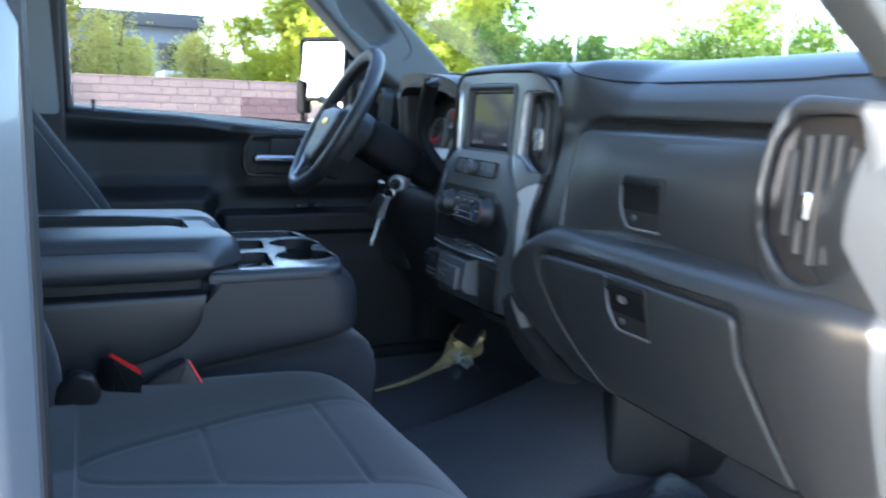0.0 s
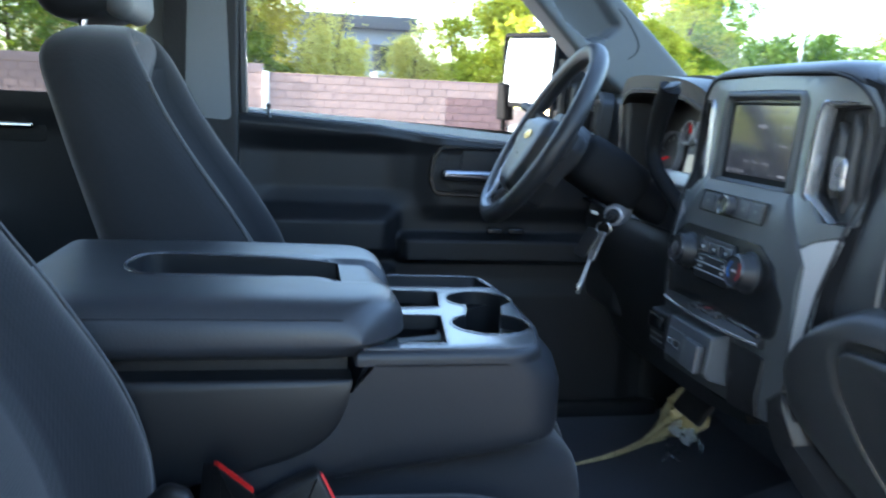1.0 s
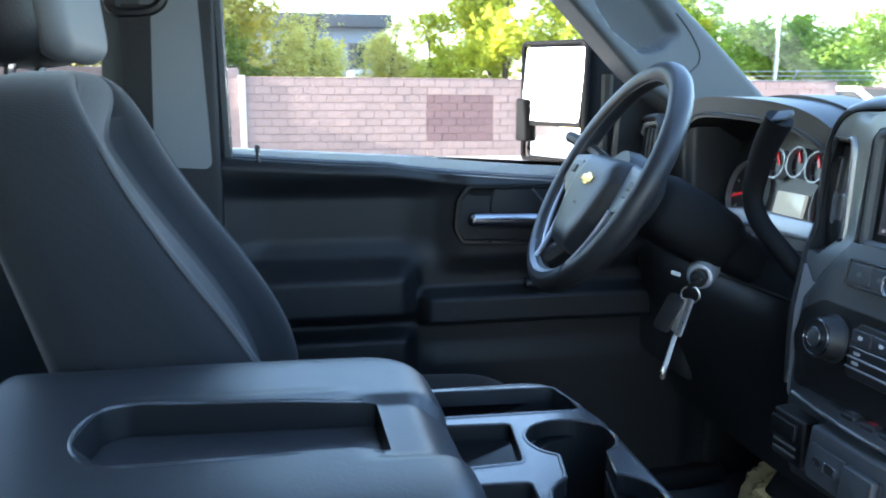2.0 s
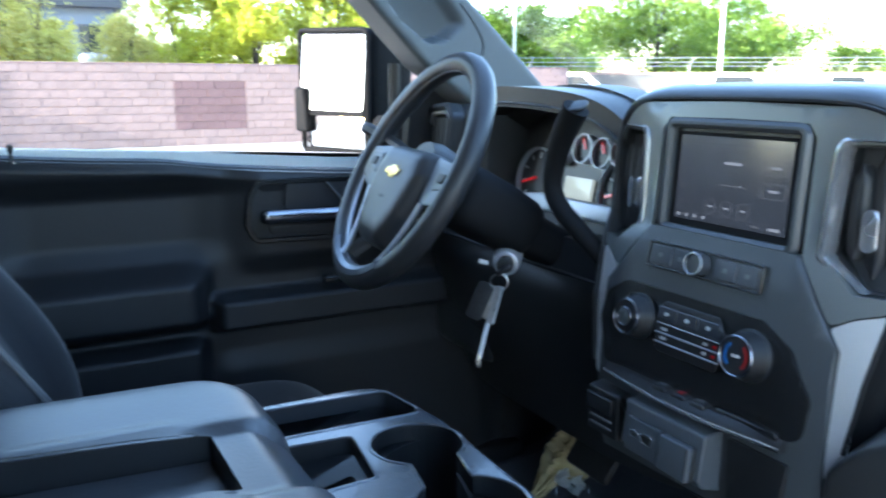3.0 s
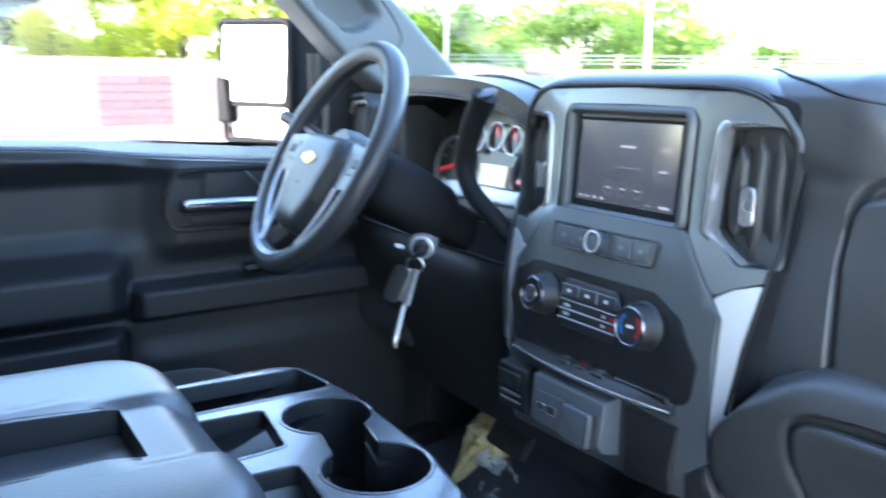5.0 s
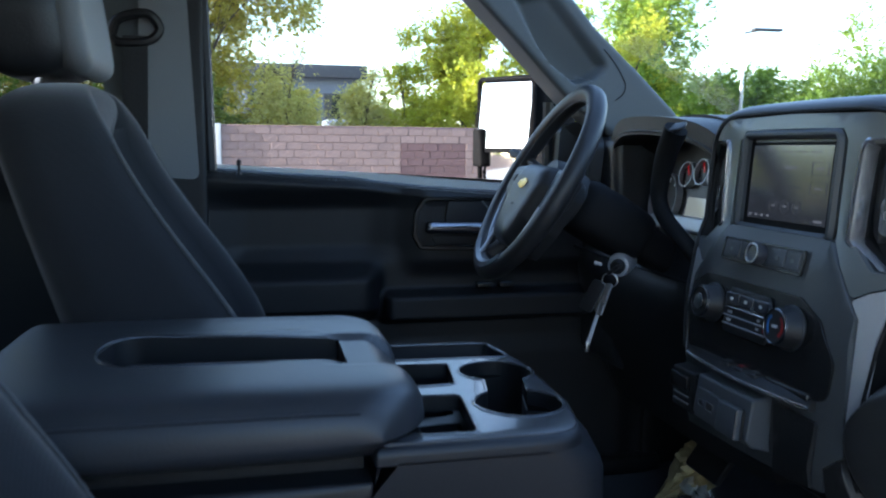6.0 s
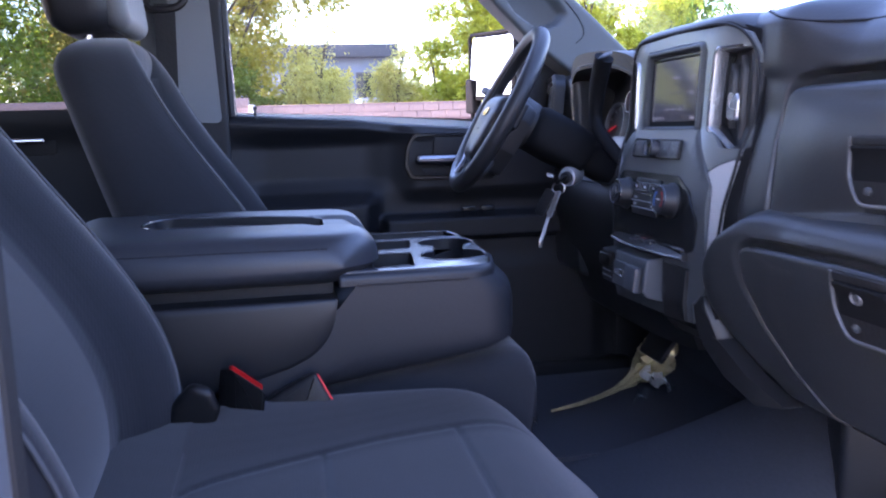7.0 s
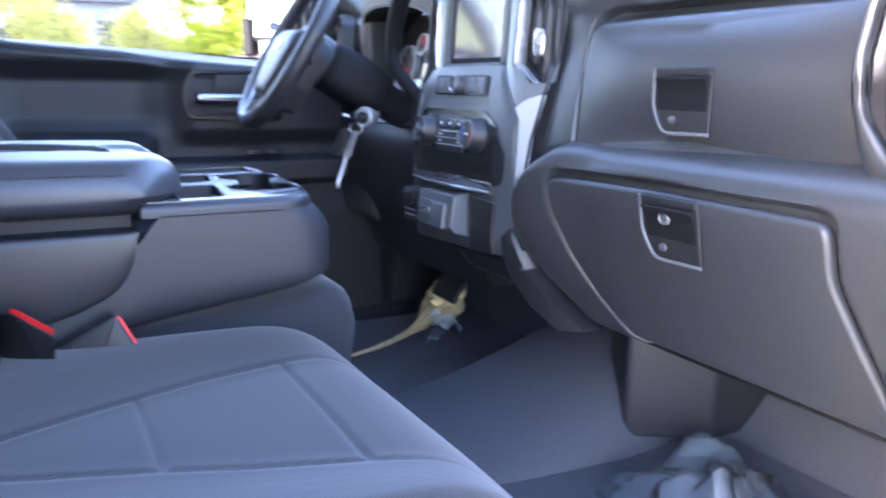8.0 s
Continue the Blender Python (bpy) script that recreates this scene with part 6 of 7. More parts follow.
    # shift lever
    top = Vector((0.772, 0.250, 1.490))
    path = smooth_path([(0.800, 0.215, 1.290), (0.786, 0.246, 1.320), (0.778, 0.284, 1.350), (0.776, 0.303, 1.378), (0.776, 0.300, 1.410), (0.774, 0.280, 1.452), top], 5)
    n = len(path) - 1
    part("shift_lever", tube(path, [lerp([(0, 0.013), (0.5, 0.0135), (1.0, 0.0185)], k / n) for k in range(n + 1)], 14, flat=0.8), HUB, col, "black shift lever")
    part("lever_cap", solid(rrect(0.032, 0.026, 0.012), 0.005, 0.002, axes(top, (0.45, -0.8, 0.1), (0.75, 0.45, 0.45), (-0.15, -0.25, 0.95))), SLAT, col, "grey lever cap")
    part("stalk", tube(smooth_path([(0.66, 0.49, 1.40), (0.655, 0.56, 1.425), (0.64, 0.62, 1.445), (0.635, 0.64, 1.45)]), 0.010, 8), HARD, col, "black signal stalk")
    # ignition with keys
    ic = Vector((0.736, 0.360, 1.262))
    im = axes(ic, (0.75, -0.66, 0), (0, 0, 1), (-0.62, -0.74, -0.12))
    part("ignition_ring", lathe([(0.021, -0.045), (0.0205, -0.010), (0.0195, -0.003), (0.018, 0.001), (0.015, 0.002), (0.014, -0.001), (0.0, -0.001)], im, 28), SPOKE, col, "worn grey ignition barrel")
    part("ignition_core", lathe([(0.012, 0), (0.012, 0.010), (0.010, 0.012), (0.0, 0.012)], im, 20), HARD, col, "black ignition core")
    keys = thing("key_bunch", "car keys hanging from the ignition with a paper tag", "keys")
    part("key_bow", solid(rpoly([(-0.011, -0.010), (0.011, -0.010), (0.013, 0.012), (-0.013, 0.012)], 0.006), 0.006, 0.002, axes(ic + Vector((-0.022, -0.022, -0.002)), (0.62, 0.74, 0), (0.5, -0.45, 0.6), (0.45, -0.38, -0.7))), BUCKLE, keys, "black key bow")
    hang = ic + Vector((-0.026, -0.024, -0.012))
    part("split_ring", tube([hang + Vector((0.010 * math.cos(a), -0.008 * math.cos(a), 0.012 * math.sin(a) - 0.008)) for a in [2 * math.pi * k / 20 for k in range(20)]], 0.0014, 6, closed=True), STEEL, keys, "steel split ring")
    def blade(a, b, w, mat, name, label):
        d2 = (b - a).normalized()
        sd = Vector((0.72, -0.66, 0.1))
        sd = (sd - d2 * sd.dot(d2)).normalized()
        part(name, solid(rrect(w, (b - a).length, w * 0.35), 0.005, 0.0015, axes((a + b) / 2, sd, d2, sd.cross(d2))), mat, keys, label)
    blade(hang + Vector((-0.012, 0.012, -0.010)), hang + Vector((-0.040, 0.010, -0.060)), 0.026, BUCKLE, "key_fob", "black key fob")
    blade(hang + Vector((-0.004, 0.002, -0.014)), hang + Vector((-0.020, 0.0, -0.062)), 0.016, STEEL, "key_head", "steel key head")
    blade(hang + Vector((-0.002, -0.006, -0.012)), hang + Vector((-0.026, -0.018, -0.062)), 0.010, STEEL, "spare_key", "steel key blade")
    tip = Vector((0.664, 0.315, 1.136))
    part("tag_string", tube([hang + Vector((-0.004, -0.002, -0.02)), hang.lerp(tip, 0.6), tip], [0.003, 0.0028, 0.0032], 6, flat=1.2), WHITEP, keys, "twisted pale tag")
    part("tag_end", lathe([(0.0035, -0.008), (0.0045, 0), (0.002, 0.010)], Matrix.Translation(tip), 8), STEEL, keys, "bright tag end")
    part("pull_tab", solid(rrect(0.014, 0.006, 0.002), 0.003, 0.001, axes(ic + Vector((-0.032, 0.010, 0.004)), (0.7, -0.6, -0.2), (0.1, 0, 1), (-0.6, -0.7, 0))), WHITEP, keys, "pale plastic tab")
    # pedals, dark in the footwell
    ped = thing("brake_pedal", "black brake pedal below the steering column", "pedal")
    part("pad", solid(rrect(0.11, 0.06, 0.01), 0.012, 0.004, rear_face(0.97, 0.42, 0.87, 35)), RUBBER, ped, "black rubber pad")
    part("arm", tube([(0.985, 0.42, 0.88), (1.05, 0.42, 1.0), (1.06, 0.42, 1.15)], 0.010, 8), HARD, ped, "black steel arm")


# ---- loose things on the floor ----
def build_floor_things():
    bm = sheet(lambda s, t: (0.56 + 0.62 * s, 0.22 + 0.51 * t, 0.704 + 0.012 * (abs(2 * t - 1) ** 10) + 0.14 * max(0, s - 0.72) ** 1.3), 20, 12, (0, 0, 0.010))
    tagged(part("floor_mat", bm, MATT), "black carpet floor mat in the driver footwell", "mat", "floor mats")
    bm = sheet(lambda s, t: (0.50 + 0.66 * s, -0.76 + 0.66 * t, 0.704 + 0.010 * (abs(2 * t - 1) ** 12) + 0.16 * max(0, s - 0.74) ** 1.3), 20, 12, (0, 0, 0.010))
    tagged(part("floor_mat", bm, MATT), "black carpet floor mat in the passenger footwell", "mat", "floor mats")
    # amber wrapped packet standing against the tunnel, with clear film
    pk = thing("wrapped_packet", "amber foil packet with crumpled clear film on the floor mat", "packet")
    pts = smooth_path([(0.738, 0.484, 0.722), (0.84, 0.520, 0.724), (0.935, 0.560, 0.736), (1.000, 0.585, 0.758), (1.035, 0.572, 0.800), (1.048, 0.556, 0.845), (1.052, 0.548, 0.880)], 6)
    n = len(pts)
    def wide(k):
        return lerp([(0, 0.003), (0.33, 0.008), (0.46, 0.022), (0.58, 0.045), (0.68, 0.044), (0.86, 0.026), (1.0, 0.010)], k)
    rings, up = [], Vector((0.3, -0.6, 0.4))
    for i, p in enumerate(pts):
        d = (pts[min(i + 1, n - 1)] - pts[max(i - 1, 0)]).normalized()
        e = (up - d * up.dot(d)).normalized()
        f = d.cross(e)
        k = i / (n - 1)
        ring = []
        for q in range(28):
            a = 2 * math.pi * q / 28
            pleat = 1 + 0.26 * math.sin(7 * a + 2.5 * math.sin(k * 9)) + 0.30 * noise.noise(Vector((math.cos(a) * 1.6, math.sin(a) * 1.6, k * 16)))
            ring.append(p + (e * math.cos(a) + f * math.sin(a) * 0.80) * wide(k) * pleat)
        rings.append(ring)
    part("foil", loft(rings), BRASS, pk, "wrinkled amber film", sharp=18)
    rng = random.Random(5)
    for k in range(2):
        c = Vector((1.000 + 0.020 * k, 0.545 - 0.012 * k, 0.772 - 0.016 * k))
        bm = bmesh.new()
        bmesh.ops.create_icosphere(bm, subdivisions=2, radius=0.017)
        for v in bm.verts:
            v.co = c + v.co * (1 + 0.5 * noise.noise(v.co * 90 + c))
        part("foil_fold", bm, SILVER, pk, "pale twisted fold", sharp=20)
    # strips of clear film, each a bent ribbon
    for k in range(9):
        p = Vector((0.985 + rng.uniform(-0.04, 0.05), 0.505 + rng.uniform(-0.05, 0.04), 0.735 + rng.uniform(0, 0.035)))
        d = Vector((rng.uniform(-1, 1), rng.uniform(-1, 1), rng.uniform(-0.1, 0.8))).normalized() * rng.uniform(0.010, 0.020)
        e = Vector((rng.uniform(-1, 1), rng.uniform(-1, 1), rng.uniform(-0.3, 0.3))).normalized() * rng.uniform(0.003, 0.006)
        part("film_strip", sheet(lambda a, b: p + d * (a - 0.5) * 2 + e * (b - 0.5) * 2 + Vector((0, 0, 0.010 * math.sin(a * 5 + k))), 6, 2, (0, 0, -0.0006)), PLASTIC, pk, "crumpled clear film", sharp=15)
    bag = thing("plastic_bag", "crumpled clear plastic bag on the passenger floor mat", "bag")
    def film(s, t):
        x, y = 0.86 + 0.27 * s, -0.25 - 0.26 * t
        q = (1 - abs(2 * s - 1) ** 2) * (1 - abs(2 * t - 1) ** 2)
        z = 0.722 + 0.050 * math.exp(-((x - 1.045) ** 2 + (y + 0.300) ** 2) / 0.0016) + 0.060 * q * (0.6 + 0.9 * abs(noise.noise(Vector((x * 14, y * 14, 1.0))))) + 0.03 * noise.noise(Vector((x * 26, y * 26, 3))) * q
        return (x + 0.03 * noise.noise(Vector((y * 20, 2, 0))), y + 0.03 * noise.noise(Vector((x * 20, 5, 0))), z)
    part("film", sheet(film, 26, 22, (0, 0, -0.001)), PLASTIC, bag, "crumpled clear film", sharp=8)
    for k in range(4):
        def bar(a, b, k=k):
            return Vector(film(0.34 + 0.09 * k + 0.05 * b, 0.52 + (0.30 - 0.05 * (k % 2)) * a)) + Vector((0, 0, 0.003))
        part("printed_bar", sheet(bar, 8, 2, (0, 0, -0.0005)), GRAPH, bag, "grey printed bar")


# ---- door mirror ----
def build_mirror():
    mi = thing("door_mirror", "large black towing mirror outside the driver window", "mirror")
    m = rear_face(0.800, 1.210, 1.508, 0, 21)
    o = rpoly([(-0.122, -0.150), (0.112, -0.142), (0.118, 0.130), (0.100, 0.140), (-0.118, 0.146), (-0.128, 0.13)], 0.018)
    part("housing", solid(o, 0.16, 0.035, m @ Matrix.Translation((0, 0, -0.16)), back=True), MIRB, mi, "black mirror housing")
    part("housing_rim", ring_solid(o, inset(o, 0.011), 0.012, m, r=0.004, base=-0.004), MIRB, mi, "black mirror rim")
    upper = rpoly([(-0.112, -0.048), (0.104, -0.050), (0.106, 0.122), (-0.110, 0.130)], 0.012)
    lower = rpoly([(-0.080, -0.136), (0.102, -0.130), (0.102, -0.060), (-0.080, -0.058)], 0.012)
    part("mirror_glass", solid(upper, 0.004, 0.0, m @ Matrix.Rotation(radians(-5), 4, "X") @ Matrix.Translation((0, 0, 0.006))), MIRROR, mi, "upper mirror glass")
    def dome(a, b):
        u, v = -0.080 + 0.182 * a, -0.134 + 0.076 * b
        return m @ Vector((u, v, 0.0115 - 0.55 * ((u - 0.011) ** 2 + (v + 0.090) ** 2)))
    part("lower_glass", sheet(dome, 16, 10, m.to_3x3() @ Vector((0, 0, -0.004))), MIRROR, mi, "domed lower wide-angle mirror glass", sharp=60)
    part("divider", solid(rpoly([(-0.115, -0.060), (0.106, -0.062), (0.106, -0.048), (-0.115, -0.046)], 0.003), 0.012, 0.003, m), MIRB, mi, "black divider")
    part("side_lamp", solid(rpoly([(-0.124, -0.10), (-0.078, -0.10), (-0.082, -0.045), (-0.090, 0.005), (-0.124, 0.008)], 0.010), 0.030, 0.008, m, base=-0.005), MIRB, mi, "black lower corner pod")
    part("arm", tube([(0.86, 1.06, 1.42), (0.88, 0.95, 1.40), (0.90, 0.86, 1.39)], 0.030, 10, flat=1.4), MIRB, mi, "black mirror arm")
# ---- outside ----
def build_outside():
    bm = bmesh.new()
    loft([[(-400, -400, z), (400, -400, z), (400, 400, z), (-400, 400, z)] for z in (-0.3, 0.0)], bm)
    tagged(part("ground", bm, ASPHALT), "worn grey asphalt parking lot", "ground", kind="structure")
    # block wall beside the lot
    wall = thing("block_wall", "pink tan concrete block wall with a dark painted patch", "wall", kind="structure")
    part("wall_core", box(-40.0, 16.0, 20.58, 20.71, 0.0, 2.004), MORTAR, wall, "grey mortar core")
    piece = bmesh.new()
    solid(rrect(0.388, 0.188, 0.006, 1), 0.03, 0.006, door_face(0, 0, 0), piece, n=1, back=False)
    block_mesh = mesh_of(piece, BLOCK)
    dark_mesh = block_mesh.copy()
    dark_mesh.materials.clear()
    dark_mesh.materials.append(PATCHB)
    def half(mat):
        bm2 = bmesh.new()
        solid(rrect(0.188, 0.188, 0.006, 1), 0.03, 0.006, door_face(0, 0, 0), bm2, n=1, back=False)
        return mesh_of(bm2, mat)
    half_light, half_dark = half(BLOCK), half(PATCHB)
    rest = bmesh.new()
    rng = random.Random(3)
    for row in range(10):
        z = 0.103 + 0.2 * row
        painted = 2 <= row <= 7
        spans = []
        x = -34.08 + (0.2 if row % 2 else 0.0)
        while x < 15.7:
            a0, a1 = x, x + 0.4
            x += 0.4
            for edge in (3.92, 5.70):
                if painted and a0 + 0.05 < edge < a1 - 0.05:
                    spans += [(a0, edge), (edge, a1)]
                    break
            else:
                spans.append((a0, a1))
        for a0, a1 in spans:
            mid = (a0 + a1) / 2
            dark = painted and 3.92 < mid < 5.70
            y = 20.581 - rng.uniform(0, 0.006)
            if -0.5 <= mid <= 10.6:
                small = a1 - a0 < 0.3
                ob = new("block", (half_dark if dark else half_light) if small else (dark_mesh if dark else block_mesh))
                ob.location = (mid, y, z)
                ob.parent = wall
            else:
                solid(rrect(0.388, 0.188, 0.004, 1), 0.03, 0.0, door_face(mid, y, z), rest)
    far = part("block_run", rest, BLOCK, wall, "more concrete blocks along the wall")
    far["kind"] = "stuff"
    part("coping", box(-0.69, 16.0, 20.54, 20.73, 2.006, 2.035, 0.006), BLOCK, wall, "plain block coping")
    part("wall_post", box(-0.85, -0.70, 20.49, 20.65, 0.0, 2.06, 0.01), LINER, wall, "pale end post")
    part("rear_coping", box(-40, -0.86, 20.54, 20.73, 2.006, 2.24, 0.01), BLOCK, wall, "taller rear coping course")
    # building behind the trees
    b = thing("office_building", "blue grey flat-roofed building behind the trees", "building")
    part("wall", box(-3.5, 6.2, 50, 62, 0, 5.7, 0.02), STUCCO, b, "blue grey stucco wall")
    part("roof", box(-4.0, 6.9, 49.2, 62.6, 5.7, 6.45, 0.03), ROOFM, b, "dark overhanging roof edge")
    for k in range(4):
        x = -2.6 + 2.3 * k
        wd = part("window", box(x, x + 1.2, 49.94, 50.05, 3.2, 4.8), ROOFM, b, "dark framed window")
        part("pane", box(x + 0.1, x + 1.1, 49.92, 49.95, 3.3, 4.7), DARKGLASS, wd, "dark pane")
    part("low_wing", box(4.2, 9.4, 46, 52, 0, 3.1, 0.02), STUCCO, b, "low blue grey wing")


def crown_mesh(tips, height, spread, low, leaves, size, droop, bare, seed):
    """Many small leaves on arching sprays that gather in clumps round the limb tips."""
    g = np.random.default_rng(seed)
    tips = np.array([tuple(t) for t in tips])
    clumps = 70
    mid = tips[g.integers(0, len(tips), clumps)] + g.normal(0, 1, (clumps, 3)) * np.array((0.17, 0.17, 0.11)) * spread
    mid = mid[g.random(clumps) >= bare]
    per = 16
    count = leaves // per
    pick = g.integers(0, len(mid), count)
    start = mid[pick] + g.normal(0, 1, (count, 3)) * np.array((0.13, 0.13, 0.10)) * spread
    start[:, 2] = np.maximum(start[:, 2], height * low * g.uniform(0.85, 1.25, count))
    way = g.normal(0, 1, (count, 3)) + (start - tips.mean(axis=0)) / spread * 0.5
    way[:, 2] += 0.15 - 2.6 * droop
    way /= np.linalg.norm(way, axis=1)[:, None]
    run = (spread * g.uniform(0.10, 0.26, count) + 0.75 * droop * g.uniform(0.5, 1.3, count))
    t = g.random((count, per))
    pos = start[:, None, :] + way[:, None, :] * (run[:, None] * t)[:, :, None]
    pos[:, :, 2] -= (0.22 + droop * 0.5) * run[:, None] * t * t
    pos = (pos + g.normal(0, size * 0.5, pos.shape)).reshape(-1, 3)
    a = np.repeat(way, per, axis=0) + g.normal(0, 0.75, pos.shape)
    a /= np.linalg.norm(a, axis=1)[:, None]
    b = np.cross(a, g.normal(0, 1, pos.shape))
    b /= np.linalg.norm(b, axis=1)[:, None]
    s = size * g.uniform(0.6, 1.4, len(pos))[:, None]
    w = s * (0.20 if droop else 0.36)
    verts = np.stack((pos - a * s * 0.5, pos + b * w, pos + a * s * 0.5, pos - b * w), axis=1).reshape(-1, 3)
    me = bpy.data.meshes.new("crown")
    me.from_pydata(verts.tolist(), [], np.arange(len(verts)).reshape(-1, 4).tolist())
    return me


def build_tree(name, label, x, y, height, spread, mat, seed, trunk=0.16, droop=0.0, leaves=9000, size=0.15, bare=0.0, low=0.28):
    """A tapered trunk with limbs and a crown of leaf clumps with gaps."""
    rng = random.Random(seed)
    t = thing(name, label, "tree")
    t.location = (x, y, 0)
    lean = Vector((rng.uniform(-0.3, 0.3), rng.uniform(-0.3, 0.3), 0))
    bm = bmesh.new()
    trunk_pts = smooth_path([Vector((0, 0, -0.1)), Vector((0.05, 0.02, height * 0.15)) + lean * 0.2, lean * 0.6 + Vector((0, 0, height * 0.38)), lean + Vector((0, 0, height * 0.66))], 4)
    n = len(trunk_pts)
    tube(trunk_pts, [trunk * (1 - 0.75 * k / n) for k in range(n)], 8, bm)
    tips = []
    for k in range(11):
        q = rng.uniform(0.28, 0.98)
        s = trunk_pts[int(q * (n - 1))]
        a = rng.uniform(0, 6.28)
        reach = spread * rng.uniform(0.45, 0.95) * (1.15 - 0.5 * q)
        e = s + Vector((math.cos(a) * reach, math.sin(a) * reach, height * rng.uniform(0.12, 0.34)))
        mid = s.lerp(e, 0.5) + Vector((0, 0, height * 0.06))
        path = smooth_path([s, mid, e], 3)
        tube(path, [trunk * 0.34 * (1 - 0.8 * i / len(path)) for i in range(len(path))], 5, bm)
        tips += [mid, e]
        for _ in range(3):
            f = e + Vector((rng.uniform(-1, 1), rng.uniform(-1, 1), rng.uniform(-0.2, 0.8))) * spread * 0.35
            tube([path[2], path[-2].lerp(f, 0.6), f], [trunk * 0.12, trunk * 0.08, trunk * 0.03], 4, bm)
            tips.append(f)
    part("trunk", bm, BARK, t, "brown trunk and limbs")
    me = crown_mesh(tips, height, spread, low, int(leaves * 2.2), size * 0.62, droop, bare, seed)
    me.materials.append(mat)
    crown = new("crown", me)
    crown.parent = t
    crown["label"] = "loose leafy crown"
    return t


def build_greens():
    # behind the block wall
    # added trees; those past x = -12 are unseen, low so the screen reflects sky
    for k, (x, y) in enumerate(((-24.0, 26.0), (-18.5, 27.5), (-14.0, 26.0), (-9.0, 27.5))):
        build_tree("shade_tree", "added dense green tree behind the rear part of the wall", x, y, 8.5 if x > -12 else 4.3, 3.6 if x > -12 else 2.6, LEAF if k % 2 else LEAFY, 40 + k, leaves=14000, low=0.2, size=0.19)
    for k, (x, y) in enumerate(((-31.0, 24.0), (-21.0, 23.2), (-16.0, 23.0), (-11.5, 23.4))):
        build_tree("shade_tree", "added dense dark green tree close behind the wall", x, y, 7.5 if x > -12 else 3.9, 3.4 if x > -12 else 2.4, LEAFD, 60 + k, leaves=13000, low=0.22, size=0.19)
    build_tree("shade_tree", "tall mixed tree behind the wall", -6.8, 28.5, 9.0, 3.6, LEAFO, 11, bare=0.1, leaves=19000, size=0.2)
    build_tree("shade_tree", "tall olive tree with thin bare twigs in its crown", -1.8, 28.0, 9.8, 3.3, LEAFO, 12, bare=0.2, leaves=20000, size=0.18, low=0.24)
    build_tree("shrub_tree", "low dark green bush at the foot of the tall tree", -1.3, 26.5, 3.2, 1.7, LEAFD, 31, leaves=6000, size=0.16, low=0.3)
    build_tree("shrub_tree", "low olive bush behind the willow", 0.6, 29.5, 4.3, 1.8, LEAFO, 32, leaves=7000, size=0.16, low=0.3)
    build_tree("willow", "pale drooping willow behind the wall", 1.50, 27.2, 5.0, 0.95, LEAFP, 14, droop=1.0, leaves=9000, size=0.17, low=0.42)
    build_tree("willow", "small pale willow in front of the building", 3.75, 28.2, 4.4, 0.95, LEAFP, 15, droop=0.7, leaves=7500, size=0.16, low=0.45)
    build_tree("shrub_tree", "round yellow green tree behind the wall", 5.6, 28.8, 4.4, 1.5, LEAFY, 16, leaves=11000, size=0.16)
    build_tree("shade_tree", "bright yellow green tree behind the wall", 8.2, 28.4, 6.8, 2.2, LEAFY, 17, leaves=16000, size=0.17)
    build_tree("shade_tree", "bright yellow green tree rising above the wall", 11.4, 28.0, 6.9, 2.4, LEAFY, 18, leaves=15000, size=0.17)
    build_tree("shade_tree", "yellow green tree with thin twigs beside the mirror", 14.6, 29.0, 6.6, 2.4, LEAFY, 19, leaves=12000, bare=0.15, size=0.17)
    build_tree("shade_tree", "large green tree seen past the windscreen pillar", 17.2, 33.5, 9.4, 3.7, LEAF, 20, leaves=20000, size=0.22)
    build_tree("shade_tree", "large green tree beyond the lot corner", 23.4, 34.5, 6.0, 2.9, LEAF, 21, leaves=17000, size=0.22)
    build_tree("shade_tree", "broad green tree beyond the grey wall", 33.6, 36.0, 7.6, 4.6, LEAF, 22, leaves=20000, size=0.23)
    build_tree("shade_tree", "broad bright tree beyond the grey wall", 39.8, 35.0, 8.0, 4.2, LEAF, 23, leaves=18000, size=0.23)
    build_tree("shrub_tree", "small far tree beyond the grey wall", 49.5, 34.5, 4.6, 2.4, LEAF, 24, leaves=7000, size=0.20)
    build_tree("shrub_tree", "small far tree beyond the grey wall", 57.0, 34.0, 4.4, 2.4, LEAF, 25, leaves=6000, size=0.20)


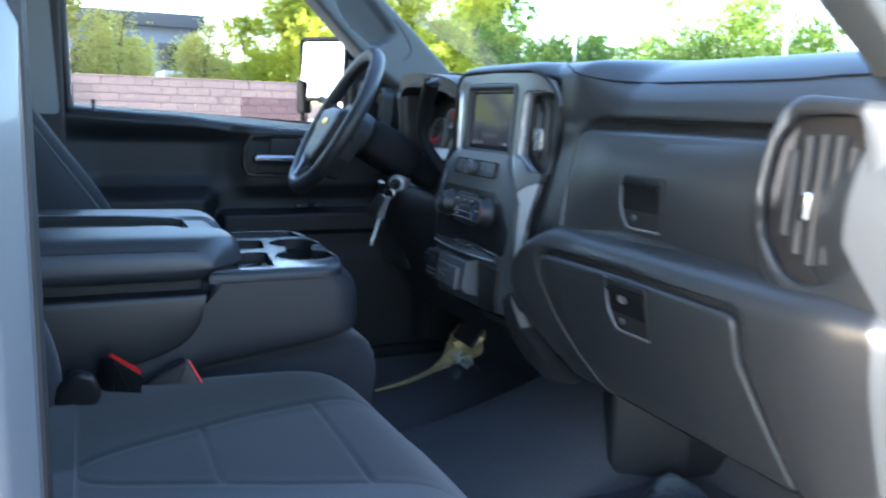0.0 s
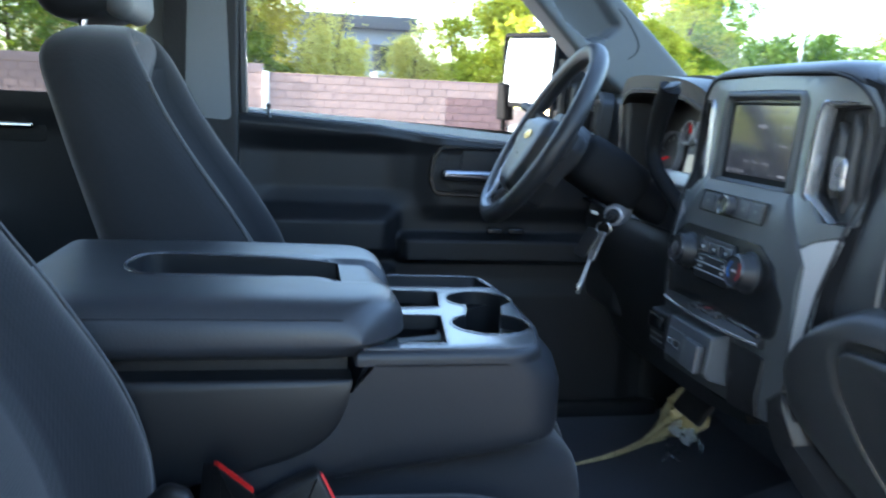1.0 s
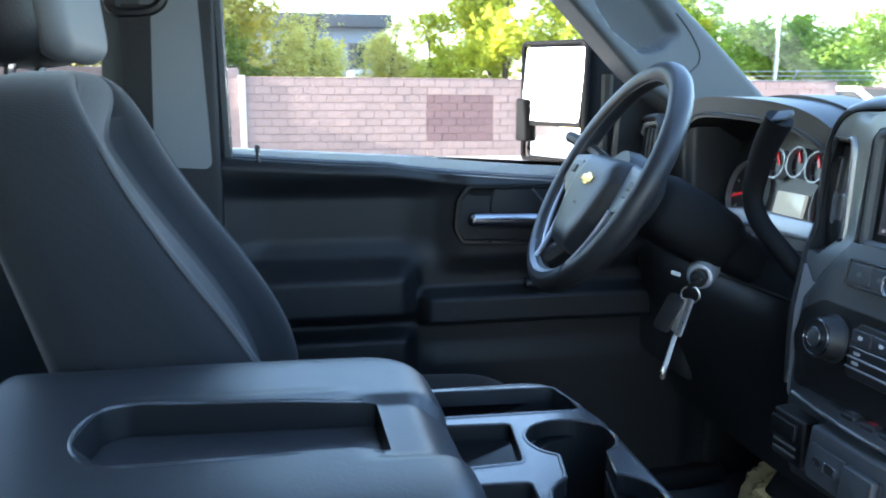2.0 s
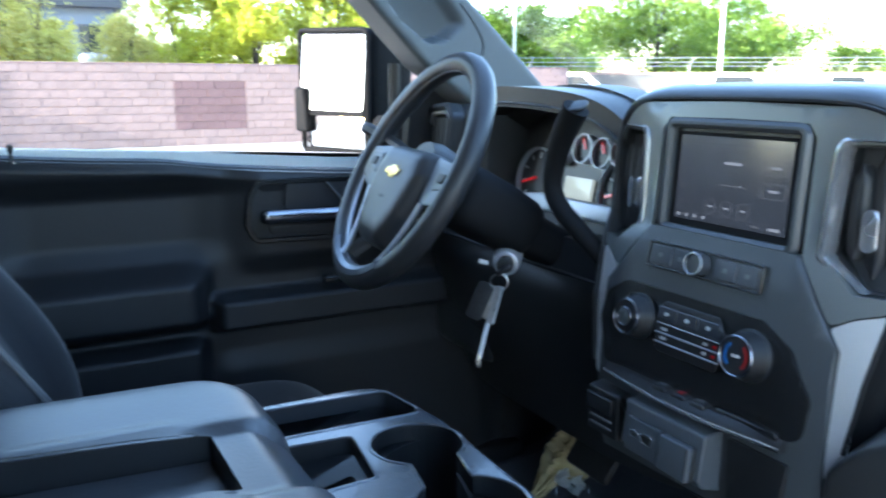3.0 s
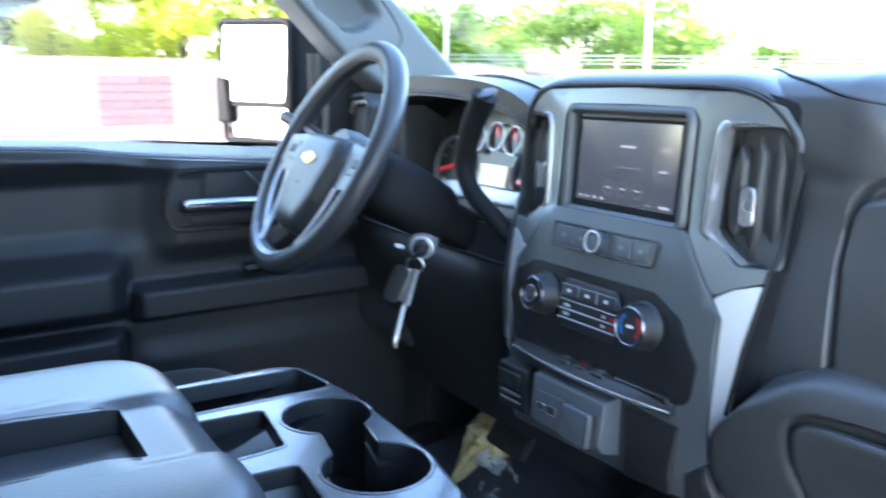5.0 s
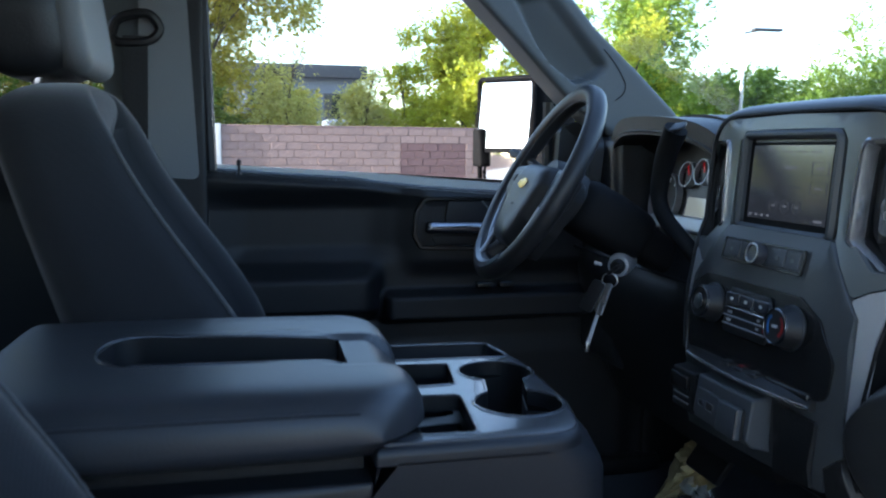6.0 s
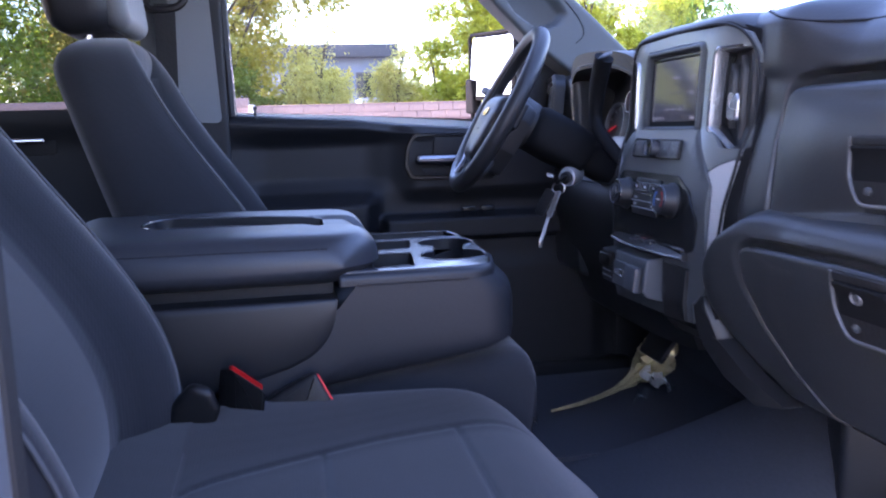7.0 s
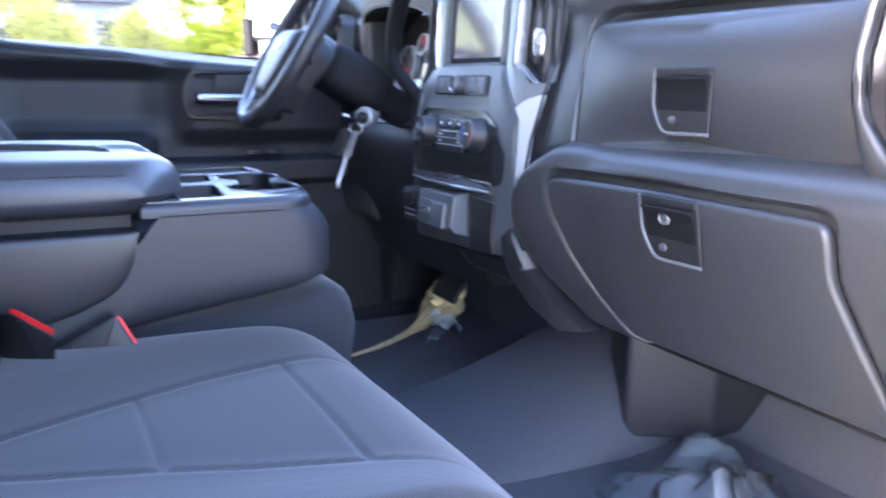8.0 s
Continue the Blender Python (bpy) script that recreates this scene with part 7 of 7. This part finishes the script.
def build_lot():
    # grey wall with wire strands ahead of the cab
    f = thing("perimeter_wall", "grey concrete wall topped with wire strands", "wall", kind="structure")
    ang = math.radians(-30)
    def along(s, off, z):
        return Vector((22.0 + math.cos(ang) * s - math.sin(ang) * off, 28.0 + math.sin(ang) * s + math.cos(ang) * off, z))
    m = axes(along(0, 0, 0), (math.cos(ang), math.sin(ang), 0), (0, 0, 1), (math.sin(ang), -math.cos(ang), 0))
    part("panel", solid([(-4, 0), (48, 0), (48, 1.92), (-4, 1.92)], 0.2, 0.02, m, n=2), FENCE_SHADE, f, "grey concrete panels")
    part("cap", solid([(-4, 1.922), (48, 1.922), (48, 2.02), (-4, 2.02)], 0.26, 0.01, m, n=2, base=-0.03), MORTAR, f, "pale wall cap")
    for k in range(15):
        part("post", tube([along(-2 + 3.4 * k, 0, 1.9), along(-2 + 3.4 * k, 0, 2.3), along(-1.85 + 3.4 * k, -0.3, 2.65)], 0.028, 6), GALV, f)
    for j, (z, o) in enumerate(((2.28, 0.0), (2.44, -0.12), (2.62, -0.27))):
        part("wire", tube([along(s, o, z) for s in range(-4, 49, 4)], 0.012, 5), GALV, f)
    # lamp posts
    for x, y, h, lab in ((28.0, 25.6, 7.6, "slim grey pole behind the grey wall"), (20.9, 31.2, 6.6, "parking lot lamp post with flat head")):
        p = thing("lamp_post", lab, "lamp post", "lamp posts")
        part("pole", tube([(x, y, 0), (x, y, h * 0.5), (x, y, h)], [0.09, 0.08, 0.06], 8), GALV, p, "grey steel pole")
        part("lamp_head", box(x - 0.1, x + 1.25, y - 0.9, y - 0.6, h - 0.05, h + 0.06, 0.03), ROOFM, p, "dark flat lamp head")
        part("lamp_arm", tube([(x, y, h - 0.05), (x + 0.4, y - 0.75, h)], 0.04, 6), ROOFM, p, "dark arm")


def build_vehicle(x, y, turn, label, seed):
    """A parked pickup: lower body, cabin, glass, wheels and lamps."""
    v = thing("parked_truck", label, "truck", "parked vehicles")
    prof = rpoly([(-2.7, 0.55), (2.7, 0.55), (2.85, 0.75), (2.85, 1.10), (2.70, 1.22), (1.30, 1.30), (1.15, 1.30), (-0.9, 1.30), (-2.75, 1.28), (-2.8, 0.7)], 0.08)
    part("body", prism_y(prof, -0.98, 0.98, 0.08), PAINT, v, "white painted body")
    cab = rpoly([(1.25, 1.28), (0.55, 1.86), (-0.75, 1.88), (-0.98, 1.28)], [0.05, 0.14, 0.12, 0.05])
    part("cabin", prism_y(list(reversed(cab)), -0.86, 0.86, 0.06), PAINT, v, "white painted cabin")
    for s in (-1, 1):
        w = rpoly([(1.02, 1.34), (0.50, 1.78), (-0.70, 1.80), (-0.86, 1.34)], 0.05)
        part("side_window", prism_y(list(reversed(w)), s * 0.862 - 0.004, s * 0.862 + 0.004), DARKGLASS, v, "dark side window")
    part("windscreen", solid(rrect(1.5, 0.72, 0.06), 0.01, 0.0, axes((0.925, 0, 1.575), (0, 1, 0), (-0.77, 0, 0.64), (0.64, 0, 0.77))), DARKGLASS, v, "sloping windscreen")
    for s in (-1, 1):
        for wx in (1.75, -1.75):
            wm = axes((wx, s * 0.86, 0.40), (1, 0, 0), (0, 0, 1), (0, -1, 0))
            wh = part("wheel", lathe([(0.24, -0.13), (0.40, -0.13), (0.405, 0.0), (0.40, 0.13), (0.24, 0.13)], wm, 24), RUBBER, v, "black tyre")
            part("rim", lathe([(0.23, -0.12), (0.24, 0.0), (0.23, 0.12)], wm, 18), GALV, wh, "grey rim")
        part("headlight", box(2.78, 2.88, s * 0.75 - 0.14, s * 0.75 + 0.14, 0.95, 1.10, 0.03), WHITEP, v, "pale headlight")
    for o in [v]:
        o.matrix_basis = pose(x, y, 0, 0, 0, turn)


build_shell()
build_door()
build_seat("driver_seat", "dark grey cloth driver seat with head restraint", 0.425, 0.038, -0.006, 0.640)
build_seat("passenger_seat", "dark grey cloth passenger seat with stitched cushion", -0.465, -0.085, 0.0, 0.540)
build_centre()
build_dash()
build_steering()
build_floor_things()
build_mirror()
build_vehicle(17.5, 22.5, -40, "white pickup parked before the grey wall", 1)
build_vehicle(29.0, 20.5, -25, "white pickup parked further along the grey wall", 2)
build_vehicle(23.5, 20.9, -32, "white pickup parked between two others by the wall", 3)
build_lot()
build_greens()
build_outside()
